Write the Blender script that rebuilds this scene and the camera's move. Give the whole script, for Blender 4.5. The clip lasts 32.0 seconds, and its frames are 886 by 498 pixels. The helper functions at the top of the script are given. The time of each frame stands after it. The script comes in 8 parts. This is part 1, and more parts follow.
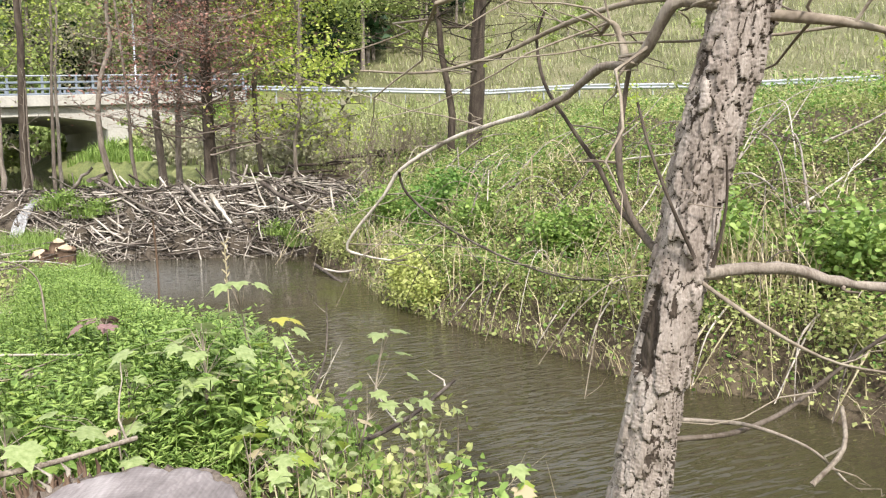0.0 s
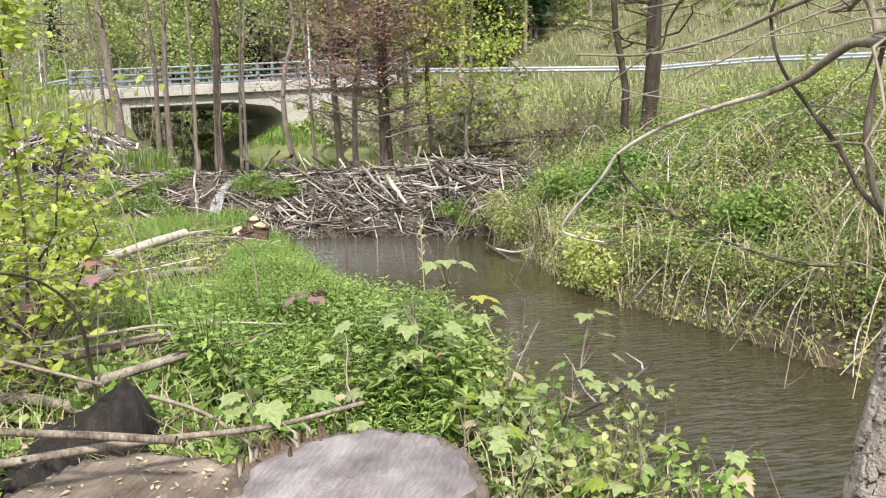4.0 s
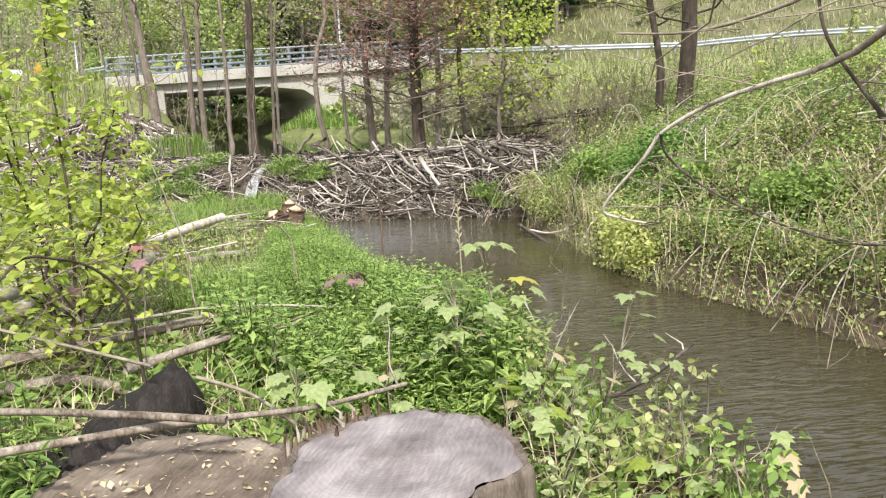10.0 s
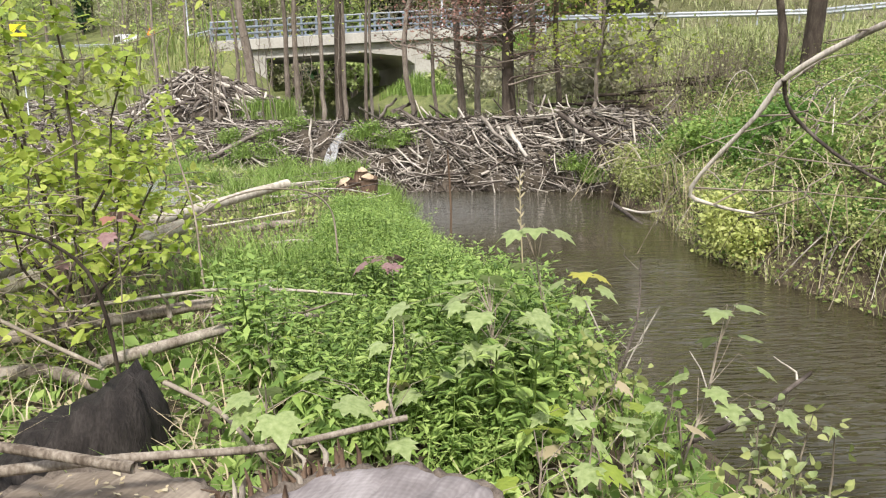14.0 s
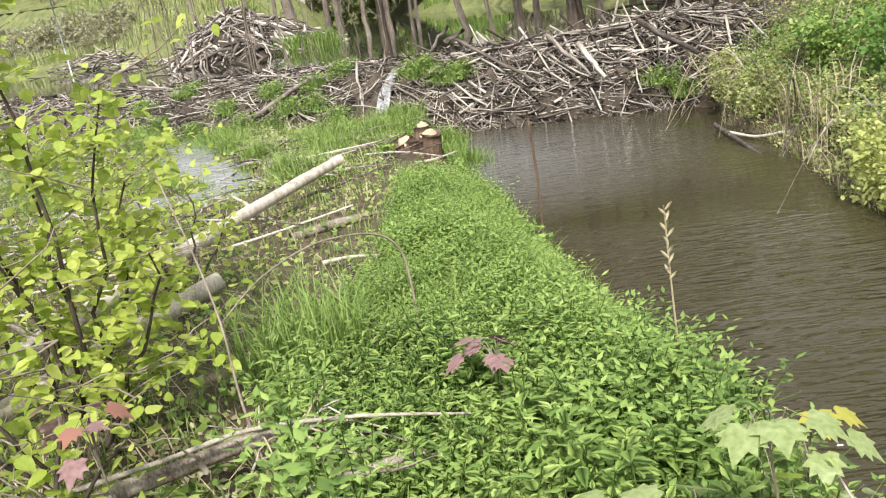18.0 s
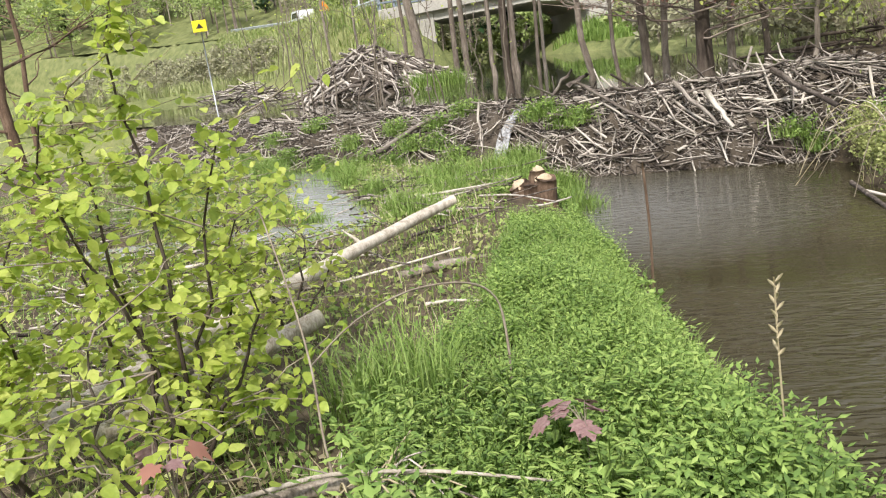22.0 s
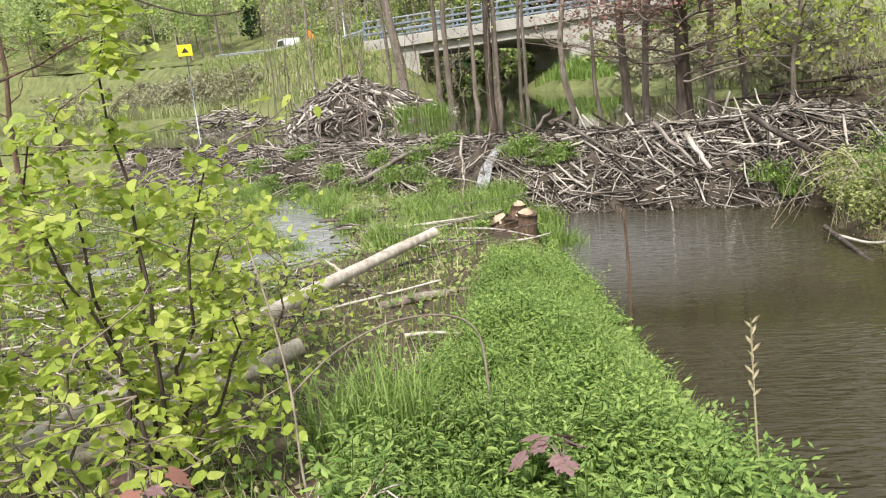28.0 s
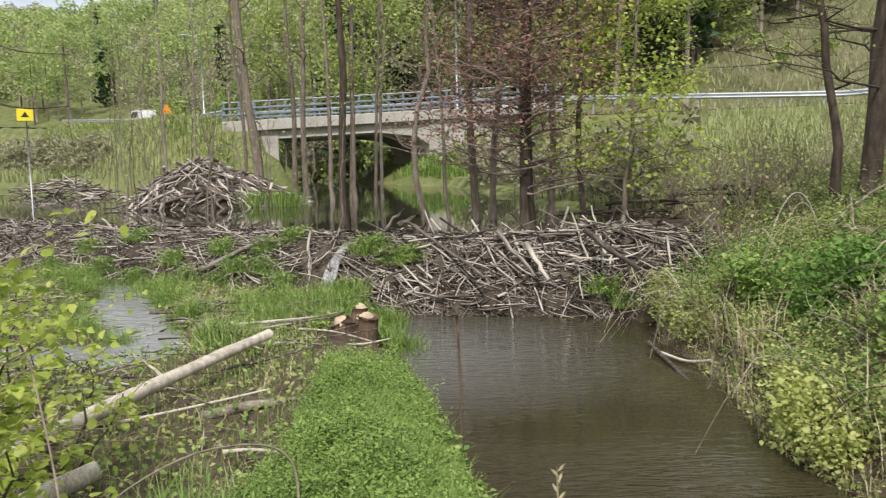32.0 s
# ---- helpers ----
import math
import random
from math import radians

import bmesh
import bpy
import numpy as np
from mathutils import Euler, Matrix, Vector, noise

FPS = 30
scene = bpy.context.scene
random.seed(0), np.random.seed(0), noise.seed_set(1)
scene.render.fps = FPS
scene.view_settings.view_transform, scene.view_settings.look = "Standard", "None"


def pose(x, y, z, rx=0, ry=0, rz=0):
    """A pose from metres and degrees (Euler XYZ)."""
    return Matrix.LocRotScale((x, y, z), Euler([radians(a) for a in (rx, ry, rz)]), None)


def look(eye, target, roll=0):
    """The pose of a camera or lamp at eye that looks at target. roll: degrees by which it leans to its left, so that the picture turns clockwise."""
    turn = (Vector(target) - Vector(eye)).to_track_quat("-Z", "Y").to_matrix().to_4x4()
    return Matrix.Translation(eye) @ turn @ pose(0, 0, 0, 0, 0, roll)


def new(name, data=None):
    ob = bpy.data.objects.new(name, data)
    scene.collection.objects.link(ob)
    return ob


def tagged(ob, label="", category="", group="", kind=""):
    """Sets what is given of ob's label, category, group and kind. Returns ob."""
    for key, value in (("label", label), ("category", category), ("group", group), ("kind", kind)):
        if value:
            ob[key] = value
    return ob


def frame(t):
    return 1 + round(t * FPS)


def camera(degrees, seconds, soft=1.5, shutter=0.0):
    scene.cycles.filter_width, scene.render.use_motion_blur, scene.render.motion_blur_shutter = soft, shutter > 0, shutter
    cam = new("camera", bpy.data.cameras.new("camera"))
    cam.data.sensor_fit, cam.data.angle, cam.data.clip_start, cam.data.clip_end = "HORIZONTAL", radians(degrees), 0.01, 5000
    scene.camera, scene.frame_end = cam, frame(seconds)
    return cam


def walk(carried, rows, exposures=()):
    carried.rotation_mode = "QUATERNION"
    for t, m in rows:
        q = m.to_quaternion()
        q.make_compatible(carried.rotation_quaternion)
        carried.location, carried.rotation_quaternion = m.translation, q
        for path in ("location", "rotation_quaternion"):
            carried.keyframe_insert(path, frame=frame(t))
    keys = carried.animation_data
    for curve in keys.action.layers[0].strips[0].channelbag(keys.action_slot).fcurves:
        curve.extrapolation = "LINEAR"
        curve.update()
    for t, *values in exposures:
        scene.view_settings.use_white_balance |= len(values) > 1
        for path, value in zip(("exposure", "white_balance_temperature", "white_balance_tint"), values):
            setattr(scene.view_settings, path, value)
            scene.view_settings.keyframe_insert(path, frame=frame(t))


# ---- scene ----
cam = camera(58.81, 32.0, soft=1.2, shutter=0.15)
PATH = [
    (0.0, 0.0, -0.0, 1.806, 83.29, 0.66, -0.39),
    (0.5, 0.018, -0.022, 1.805, 83.1, 1.39, 0.79),
    (1.0, -0.05, -0.011, 1.806, 82.89, 1.41, 1.97),
    (1.5, -0.136, 0.011, 1.808, 82.81, 1.49, 3.41),
    (2.0, -0.17, 0.021, 1.822, 82.29, 1.54, 4.81),
    (2.5, -0.166, 0.004, 1.81, 81.54, 1.54, 6.22),
    (3.0, -0.196, -0.025, 1.809, 81.25, 1.76, 7.7),
    (3.5, -0.224, -0.057, 1.814, 81.42, 1.64, 9.44),
    (5.5, -0.234, -0.202, 1.856, 85.14, 0.28, 14.54),
    (6.0, -0.234, -0.198, 1.857, 85.89, 0.31, 15.59),
    (6.5, -0.256, -0.192, 1.858, 86.65, 0.54, 16.26),
    (7.0, -0.244, -0.205, 1.863, 86.88, 0.8, 16.62),
    (7.5, -0.235, -0.216, 1.86, 86.7, 0.91, 16.79),
    (8.0, -0.232, -0.226, 1.86, 85.7, 1.05, 16.29),
    (8.5, -0.225, -0.211, 1.868, 83.9, 1.45, 15.26),
    (9.0, -0.244, -0.169, 1.845, 82.2, 1.81, 14.27),
    (9.5, -0.253, -0.146, 1.833, 81.14, 2.08, 13.63),
    (10.0, -0.266, -0.126, 1.831, 80.76, 2.13, 13.19),
    (10.5, -0.281, -0.115, 1.848, 80.7, 2.22, 13.06),
    (11.0, -0.299, -0.111, 1.835, 80.47, 1.58, 13.81),
    (11.5, -0.32, -0.121, 1.835, 80.15, 0.31, 15.17),
    (12.0, -0.345, -0.134, 1.787, 80.5, -0.95, 17.34),
    (12.5, -0.285, 0.022, 1.735, 81.88, -1.03, 20.5),
    (13.0, -0.258, 0.374, 1.782, 83.4, 1.26, 24.37),
    (13.5, -0.238, 0.65, 1.717, 81.31, 1.11, 21.15),
    (15.5, -0.367, 1.39, 1.81, 73.63, 1.22, 21.22),
    (16.0, -0.634, 1.673, 1.728, 72.55, 4.75, 28.53),
    (16.5, -0.761, 1.917, 2.041, 69.91, 7.14, 23.52),
    (17.0, -0.774, 2.018, 2.191, 70.19, 8.13, 21.39),
    (17.5, -0.855, 2.121, 2.233, 71.22, 8.75, 21.75),
    (18.0, -0.923, 2.191, 2.224, 71.88, 8.74, 23.67),
    (18.5, -0.89, 2.258, 2.193, 72.73, 8.48, 26.19),
    (19.0, -0.881, 2.27, 2.206, 72.95, 7.97, 27.85),
    (19.5, -0.848, 2.261, 2.198, 73.02, 7.69, 28.81),
    (20.0, -0.828, 2.251, 2.249, 73.1, 7.75, 29.56),
    (20.5, -0.83, 2.255, 2.265, 74.11, 8.39, 31.15),
    (21.0, -0.884, 2.281, 2.289, 75.28, 8.68, 32.66),
    (21.5, -0.875, 2.287, 2.285, 75.76, 8.37, 33.19),
    (22.0, -0.854, 2.293, 2.272, 75.84, 7.71, 32.94),
    (22.5, -0.841, 2.294, 2.264, 75.87, 6.92, 32.36),
    (23.0, -0.824, 2.287, 2.254, 75.99, 6.3, 31.68),
    (23.5, -0.82, 2.295, 2.25, 76.13, 6.19, 30.86),
    (24.0, -0.814, 2.293, 2.255, 76.33, 6.42, 30.13),
    (24.5, -0.815, 2.294, 2.252, 76.55, 6.52, 29.79),
    (25.0, -0.822, 2.297, 2.249, 76.75, 6.61, 29.39),
    (25.5, -0.81, 2.298, 2.253, 76.89, 6.66, 28.85),
    (27.5, -0.806, 2.296, 2.257, 77.43, 6.21, 29.53),
    (28.0, -0.857, 2.248, 2.292, 77.97, 5.67, 31.75),
    (28.5, -0.796, 2.332, 2.305, 79.26, 5.13, 25.88),
    (29.0, -0.779, 2.418, 2.456, 81.04, 4.06, 22.96),
    (29.5, -0.793, 2.396, 2.47, 83.16, 2.9, 25.76),
    (30.0, -0.914, 2.4, 2.435, 84.51, 2.27, 32.12),
    (30.5, -0.969, 2.421, 2.431, 85.23, 2.37, 36.54),
    (31.0, -0.957, 2.416, 2.433, 85.12, 2.25, 34.27),
    (31.5, -0.854, 2.377, 2.448, 84.47, 1.76, 28.27),
    (32.0, -0.756, 2.42, 2.473, 83.69, 1.06, 21.79),
]
EXPOSURES = [(0.0, 0.95), (3.0, 0.9), (5.5, 0.45), (7.0, 0.3), (8.0, 0.35), (9.0, 0.7), (11.0, 0.85), (12.0, 0.85), (13.0, 0.55), (16.0, 0.92), (18.0, 0.82), (21.0, 0.66), (24.0, 0.65), (28.0, 0.6), (29.0, 0.7), (29.5, 0.5), (30.3, 0.1), (31.0, -0.1), (32.0, 0.2)]
walk(cam, [(t, pose(x, y, z, rx, ry, rz)) for t, x, y, z, rx, ry, rz in PATH], EXPOSURES)

# ---- sky and sun: bright, thinly overcast spring day ----
world = bpy.data.worlds.new("sky")
scene.world = world
world.use_nodes = True
wn, wl = world.node_tree.nodes, world.node_tree.links
wn.clear()
sky = wn.new("ShaderNodeTexSky")
sky.sky_type, sky.sun_disc = "NISHITA", False
sky.sun_elevation, sky.sun_rotation = radians(48), radians(200)
clouds = wn.new("ShaderNodeTexNoise")
clouds.inputs["Scale"].default_value, clouds.inputs["Detail"].default_value = 3.0, 7
cramp = wn.new("ShaderNodeMapRange")
cramp.inputs[1].default_value, cramp.inputs[2].default_value = 0.38, 0.56
cramp.inputs[3].default_value, cramp.inputs[4].default_value = 0.2, 1.0
wmix = wn.new("ShaderNodeMix")
wmix.data_type = "RGBA"
wmix.inputs[7].default_value = (8.3, 8.3, 8.5, 1)
wbg = wn.new("ShaderNodeBackground")
wbg.inputs["Strength"].default_value = 0.12
wout = wn.new("ShaderNodeOutputWorld")
wl.new(clouds.outputs["Fac"], cramp.inputs[0])
wl.new(cramp.outputs[0], wmix.inputs[0])
wl.new(sky.outputs[0], wmix.inputs[6])
wl.new(wmix.outputs[2], wbg.inputs[0])
wl.new(wbg.outputs[0], wout.inputs[0])
sun = new("sun", bpy.data.lights.new("sun", "SUN"))
sun.data.energy, sun.data.angle, sun.data.color = 3.6, radians(6), (1.0, 0.945, 0.87)
sun.matrix_world = look((6, -10, 20), (0, 6, 0))

rng = np.random.default_rng(7)
rnd = random.Random(11)


# ---- materials ----
def nodes_of(name):
    m = bpy.data.materials.new(name)
    m.use_nodes = True
    return m, m.node_tree.nodes, m.node_tree.links


def surface(name, stops, scale=8.0, fine=60.0, rough=0.85, bump=0.4, stretch=(1, 1, 1), metal=0.0, vary=0.0, island=0.0, spec=0.3, depth=0.02):
    """Two scales of noise through a colour ramp, fine relief, optional change from piece to piece."""
    m, n, l = nodes_of(name)
    b = n["Principled BSDF"]
    tc, mp = n.new("ShaderNodeTexCoord"), n.new("ShaderNodeMapping")
    mp.inputs["Scale"].default_value = stretch
    l.new(tc.outputs["Object"], mp.inputs[0])
    a, c = n.new("ShaderNodeTexNoise"), n.new("ShaderNodeTexNoise")
    a.inputs["Scale"].default_value, c.inputs["Scale"].default_value = scale, fine
    a.inputs["Detail"].default_value = c.inputs["Detail"].default_value = 6
    l.new(mp.outputs[0], a.inputs[0]), l.new(mp.outputs[0], c.inputs[0])
    mix = n.new("ShaderNodeMix")
    mix.inputs[0].default_value = 0.4
    l.new(a.outputs["Fac"], mix.inputs[2]), l.new(c.outputs["Fac"], mix.inputs[3])
    fac = mix.outputs[0]
    for source, amount in (("o", vary), ("i", island)):
        if amount:
            r = n.new("ShaderNodeObjectInfo").outputs["Random"] if source == "o" else n.new("ShaderNodeNewGeometry").outputs["Random Per Island"]
            mr = n.new("ShaderNodeMapRange")
            mr.inputs[3].default_value, mr.inputs[4].default_value = -amount, amount
            ad = n.new("ShaderNodeMath")
            l.new(r, mr.inputs[0]), l.new(mr.outputs[0], ad.inputs[0]), l.new(fac, ad.inputs[1])
            fac = ad.outputs[0]
    ramp = n.new("ShaderNodeValToRGB")
    lo, hi = 0.3, 0.7
    while len(ramp.color_ramp.elements) < len(stops):
        ramp.color_ramp.elements.new(0.5)
    for i, (e, s) in enumerate(zip(ramp.color_ramp.elements, stops)):
        e.position, e.color = lo + (hi - lo) * i / (len(stops) - 1), (*s, 1)
    l.new(fac, ramp.inputs[0]), l.new(ramp.outputs[0], b.inputs["Base Color"])
    b.inputs["Roughness"].default_value, b.inputs["Metallic"].default_value = rough, metal
    b.inputs["Specular IOR Level"].default_value = spec
    bp = n.new("ShaderNodeBump")
    bp.inputs["Strength"].default_value, bp.inputs["Distance"].default_value = bump, depth
    l.new(mix.outputs[0], bp.inputs["Height"]), l.new(bp.outputs[0], b.inputs["Normal"])
    return m


def leafy(name, stops, through_light=0.35, rough=0.55, patch=0.9, share=0.48, grain=0.0):
    """Thin leaf: matt with a soft sheen, and some light passing through it."""
    m, n, l = nodes_of(name)
    b, out = n["Principled BSDF"], n["Material Output"]
    g = n.new("ShaderNodeNewGeometry")
    tc, ns = n.new("ShaderNodeTexCoord"), n.new("ShaderNodeTexNoise")
    ns.inputs["Scale"].default_value = patch
    l.new(tc.outputs["Object"], ns.inputs[0])
    mix = n.new("ShaderNodeMix")
    mix.inputs[0].default_value = share
    l.new(g.outputs["Random Per Island"], mix.inputs[2]), l.new(ns.outputs["Fac"], mix.inputs[3])
    ramp = n.new("ShaderNodeValToRGB")
    while len(ramp.color_ramp.elements) < len(stops):
        ramp.color_ramp.elements.new(0.5)
    for i, (e, s) in enumerate(zip(ramp.color_ramp.elements, stops)):
        e.position, e.color = 0.12 + 0.76 * i / (len(stops) - 1), (*s, 1)
    tone = mix.outputs[0]
    if grain:
        fine, mot, bp = n.new("ShaderNodeTexNoise"), n.new("ShaderNodeMath"), n.new("ShaderNodeBump")
        fine.inputs["Scale"].default_value, fine.inputs["Detail"].default_value = 55, 4
        mot.operation = "MULTIPLY_ADD"
        mot.inputs[1].default_value = grain
        l.new(tc.outputs["Object"], fine.inputs[0]), l.new(fine.outputs["Fac"], mot.inputs[0]), l.new(tone, mot.inputs[2])
        mid = n.new("ShaderNodeMath")
        mid.inputs[1].default_value = -grain / 2
        l.new(mot.outputs[0], mid.inputs[0])
        tone = mid.outputs[0]
        bp.inputs["Strength"].default_value, bp.inputs["Distance"].default_value = 0.7, 0.006
        l.new(fine.outputs["Fac"], bp.inputs["Height"]), l.new(bp.outputs[0], b.inputs["Normal"])
    l.new(tone, ramp.inputs[0]), l.new(ramp.outputs[0], b.inputs["Base Color"])
    b.inputs["Roughness"].default_value, b.inputs["Specular IOR Level"].default_value = rough, 0.35
    tr, ms = n.new("ShaderNodeBsdfTranslucent"), n.new("ShaderNodeMixShader")
    ms.inputs[0].default_value = through_light
    l.new(ramp.outputs[0], tr.inputs[0])
    l.new(b.outputs[0], ms.inputs[1]), l.new(tr.outputs[0], ms.inputs[2]), l.new(ms.outputs[0], out.inputs[0])
    return m


def watery(name, base, ripple, scale, rough=0.03, stretch=(1, 1, 1), calm=0.35, deep=0.03, lively=None, riffle=None):
    """Murky water: an opaque silty body under a clear skin, rippled in drifting patches."""
    m, n, l = nodes_of(name)
    b = n["Principled BSDF"]
    tc, mp = n.new("ShaderNodeTexCoord"), n.new("ShaderNodeMapping")
    mp.vector_type = "TEXTURE"
    mp.inputs["Rotation"].default_value = (0, 0, radians(24))
    mp.inputs["Scale"].default_value = stretch
    l.new(tc.outputs["Object"], mp.inputs[0])
    a, fine, c = n.new("ShaderNodeTexNoise"), n.new("ShaderNodeTexNoise"), n.new("ShaderNodeTexNoise")
    for node, k_, d_ in ((a, scale, 1), (fine, scale * 2.6, 1), (c, 0.45, 4)):
        node.inputs["Scale"].default_value, node.inputs["Detail"].default_value = k_, d_
    a.inputs["Distortion"].default_value = 0.8
    l.new(mp.outputs[0], a.inputs[0]), l.new(mp.outputs[0], fine.inputs[0]), l.new(tc.outputs["Object"], c.inputs[0])
    both = n.new("ShaderNodeMath")
    both.operation = "MULTIPLY_ADD"
    both.inputs[1].default_value = 0.3
    l.new(fine.outputs["Fac"], both.inputs[0]), l.new(a.outputs["Fac"], both.inputs[2])
    mask = n.new("ShaderNodeMapRange")
    mask.inputs[1].default_value, mask.inputs[2].default_value = 0.38, 0.62
    mask.inputs[3].default_value, mask.inputs[4].default_value = ripple * calm, ripple
    l.new(c.outputs["Fac"], mask.inputs[0])
    bp = n.new("ShaderNodeBump")
    bp.inputs["Distance"].default_value = deep
    l.new(mask.outputs[0], bp.inputs["Strength"])
    l.new(both.outputs[0], bp.inputs["Height"]), l.new(bp.outputs[0], b.inputs["Normal"])
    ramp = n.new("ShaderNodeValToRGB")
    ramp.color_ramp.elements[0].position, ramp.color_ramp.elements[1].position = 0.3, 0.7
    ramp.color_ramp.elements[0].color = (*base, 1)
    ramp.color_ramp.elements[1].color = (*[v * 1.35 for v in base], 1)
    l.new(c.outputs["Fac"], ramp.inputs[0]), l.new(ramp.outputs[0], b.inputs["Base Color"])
    if lively:
        ds = n.new("ShaderNodeVectorMath")
        ds.operation = "DISTANCE"
        ds.inputs[1].default_value = lively[:3]
        l.new(tc.outputs["Object"], ds.inputs[0])
        wobble = n.new("ShaderNodeMath")
        wobble.operation = "MULTIPLY_ADD"
        wobble.inputs[1].default_value = 1.6
        l.new(c.outputs["Fac"], wobble.inputs[0]), l.new(ds.outputs["Value"], wobble.inputs[2])
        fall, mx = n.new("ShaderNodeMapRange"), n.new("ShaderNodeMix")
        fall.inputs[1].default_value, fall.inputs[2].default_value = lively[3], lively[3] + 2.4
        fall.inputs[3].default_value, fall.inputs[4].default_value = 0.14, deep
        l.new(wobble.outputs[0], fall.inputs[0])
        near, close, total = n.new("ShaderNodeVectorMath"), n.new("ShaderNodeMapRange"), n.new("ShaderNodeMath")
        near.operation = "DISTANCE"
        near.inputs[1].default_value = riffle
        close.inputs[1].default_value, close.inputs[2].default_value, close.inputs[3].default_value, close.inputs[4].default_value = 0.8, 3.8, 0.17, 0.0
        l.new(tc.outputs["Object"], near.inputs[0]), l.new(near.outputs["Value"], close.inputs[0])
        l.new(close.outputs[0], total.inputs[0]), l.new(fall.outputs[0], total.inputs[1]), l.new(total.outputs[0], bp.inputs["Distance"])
        # silt weighs a paler colour that stands in for sky gleam on ripples
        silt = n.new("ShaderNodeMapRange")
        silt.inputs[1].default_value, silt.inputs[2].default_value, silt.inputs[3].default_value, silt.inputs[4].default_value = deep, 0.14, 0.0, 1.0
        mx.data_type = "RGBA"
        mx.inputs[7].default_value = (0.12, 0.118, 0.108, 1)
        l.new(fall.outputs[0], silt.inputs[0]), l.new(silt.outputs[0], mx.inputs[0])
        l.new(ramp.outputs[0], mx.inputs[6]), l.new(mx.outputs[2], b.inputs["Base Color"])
    b.inputs["Roughness"].default_value, b.inputs["IOR"].default_value = rough, 1.33
    return m


M_soil = surface("soil_and_litter", [(0.035, 0.026, 0.017), (0.085, 0.064, 0.042), (0.15, 0.12, 0.08)], 5, 45, bump=0.8, depth=0.04)
M_meadow = surface("meadow_grass", [(0.06, 0.075, 0.028), (0.14, 0.16, 0.055), (0.23, 0.225, 0.1)], 0.8, 9, bump=0.9, depth=0.15)
M_hill = surface("dry_hillside_grass", [(0.06, 0.068, 0.028), (0.115, 0.12, 0.052), (0.165, 0.158, 0.085), (0.23, 0.205, 0.13)], 0.35, 5, bump=1.0, depth=0.5)
M_mud = surface("dam_mud", [(0.03, 0.023, 0.017), (0.075, 0.06, 0.045), (0.14, 0.115, 0.09)], 5, 45, bump=0.9, depth=0.05)
M_stick = surface("weathered_stick", [(0.05, 0.039, 0.033), (0.155, 0.13, 0.112), (0.29, 0.255, 0.225), (0.53, 0.48, 0.425)], 5, 50, stretch=(4, 4, 0.6), vary=0.22, island=0.16, bump=0.5, depth=0.008)
M_brushwood = surface("weathered_brushwood", [(0.035, 0.027, 0.022), (0.13, 0.109, 0.093), (0.27, 0.238, 0.208), (0.5, 0.45, 0.4)], 5, 50, stretch=(4, 4, 0.6), island=0.26, bump=0.5, depth=0.008)
M_rot = surface("black_rotten_wood", [(0.008, 0.006, 0.006), (0.022, 0.018, 0.016), (0.05, 0.042, 0.038)], 12, 70, stretch=(2, 2, 0.6), bump=1.0, depth=0.02)
M_palelog = surface("weathered_barkless_log", [(0.2, 0.16, 0.12), (0.38, 0.33, 0.27), (0.54, 0.49, 0.42), (0.66, 0.61, 0.54)], 5, 40, stretch=(2.5, 2.5, 0.8), bump=0.7, depth=0.01)
M_wood = surface("barked_log", [(0.08, 0.06, 0.045), (0.19, 0.157, 0.125), (0.31, 0.27, 0.225), (0.45, 0.405, 0.345)], 5, 40, stretch=(2.5, 2.5, 0.8), vary=0.1, bump=0.8, depth=0.012)
M_cutwood = surface("fresh_cut_wood", [(0.28, 0.2, 0.13), (0.47, 0.37, 0.26), (0.62, 0.53, 0.41)], 14, 90, vary=0.05, bump=0.3, depth=0.004)
M_bark = surface("grey_brown_bark", [(0.075, 0.058, 0.045), (0.17, 0.14, 0.115), (0.3, 0.26, 0.22)], 6, 50, stretch=(3, 3, 0.7), vary=0.12, bump=0.8, depth=0.012)
M_darkbark = surface("dark_wet_bark", [(0.02, 0.015, 0.012), (0.06, 0.045, 0.035), (0.12, 0.1, 0.08)], 6, 50, stretch=(3, 3, 0.7), bump=0.8, depth=0.012)
M_brownbark = surface("warm_brown_bark", [(0.05, 0.03, 0.02), (0.13, 0.085, 0.058), (0.24, 0.17, 0.12)], 7, 50, stretch=(3, 3, 0.7), bump=0.8, depth=0.012)
M_twig = surface("bare_twig", [(0.1, 0.08, 0.06), (0.22, 0.18, 0.14), (0.34, 0.3, 0.24)], 9, 60, island=0.25, bump=0.3, depth=0.004)
M_concrete = surface("bridge_concrete", [(0.28, 0.265, 0.235), (0.41, 0.39, 0.355), (0.51, 0.49, 0.45)], 0.7, 9, rough=0.9, bump=0.25)
M_steel = surface("galvanised_steel", [(0.36, 0.38, 0.42), (0.5, 0.53, 0.57)], 2, 30, rough=0.45, bump=0.05, metal=0.6)
M_bluesteel = surface("blue_grey_painted_steel", [(0.13, 0.16, 0.2), (0.23, 0.265, 0.31)], 2, 30, rough=0.5, bump=0.05)
M_asphalt = surface("asphalt", [(0.04, 0.04, 0.042), (0.07, 0.07, 0.07)], 2, 60, bump=0.3)
M_nettle = leafy("nettle_leaf", [(0.078, 0.142, 0.035), (0.175, 0.28, 0.066), (0.3, 0.42, 0.108), (0.44, 0.55, 0.175)])
M_grass = leafy("grass_blade", [(0.12, 0.21, 0.045), (0.22, 0.33, 0.075), (0.36, 0.46, 0.14)])
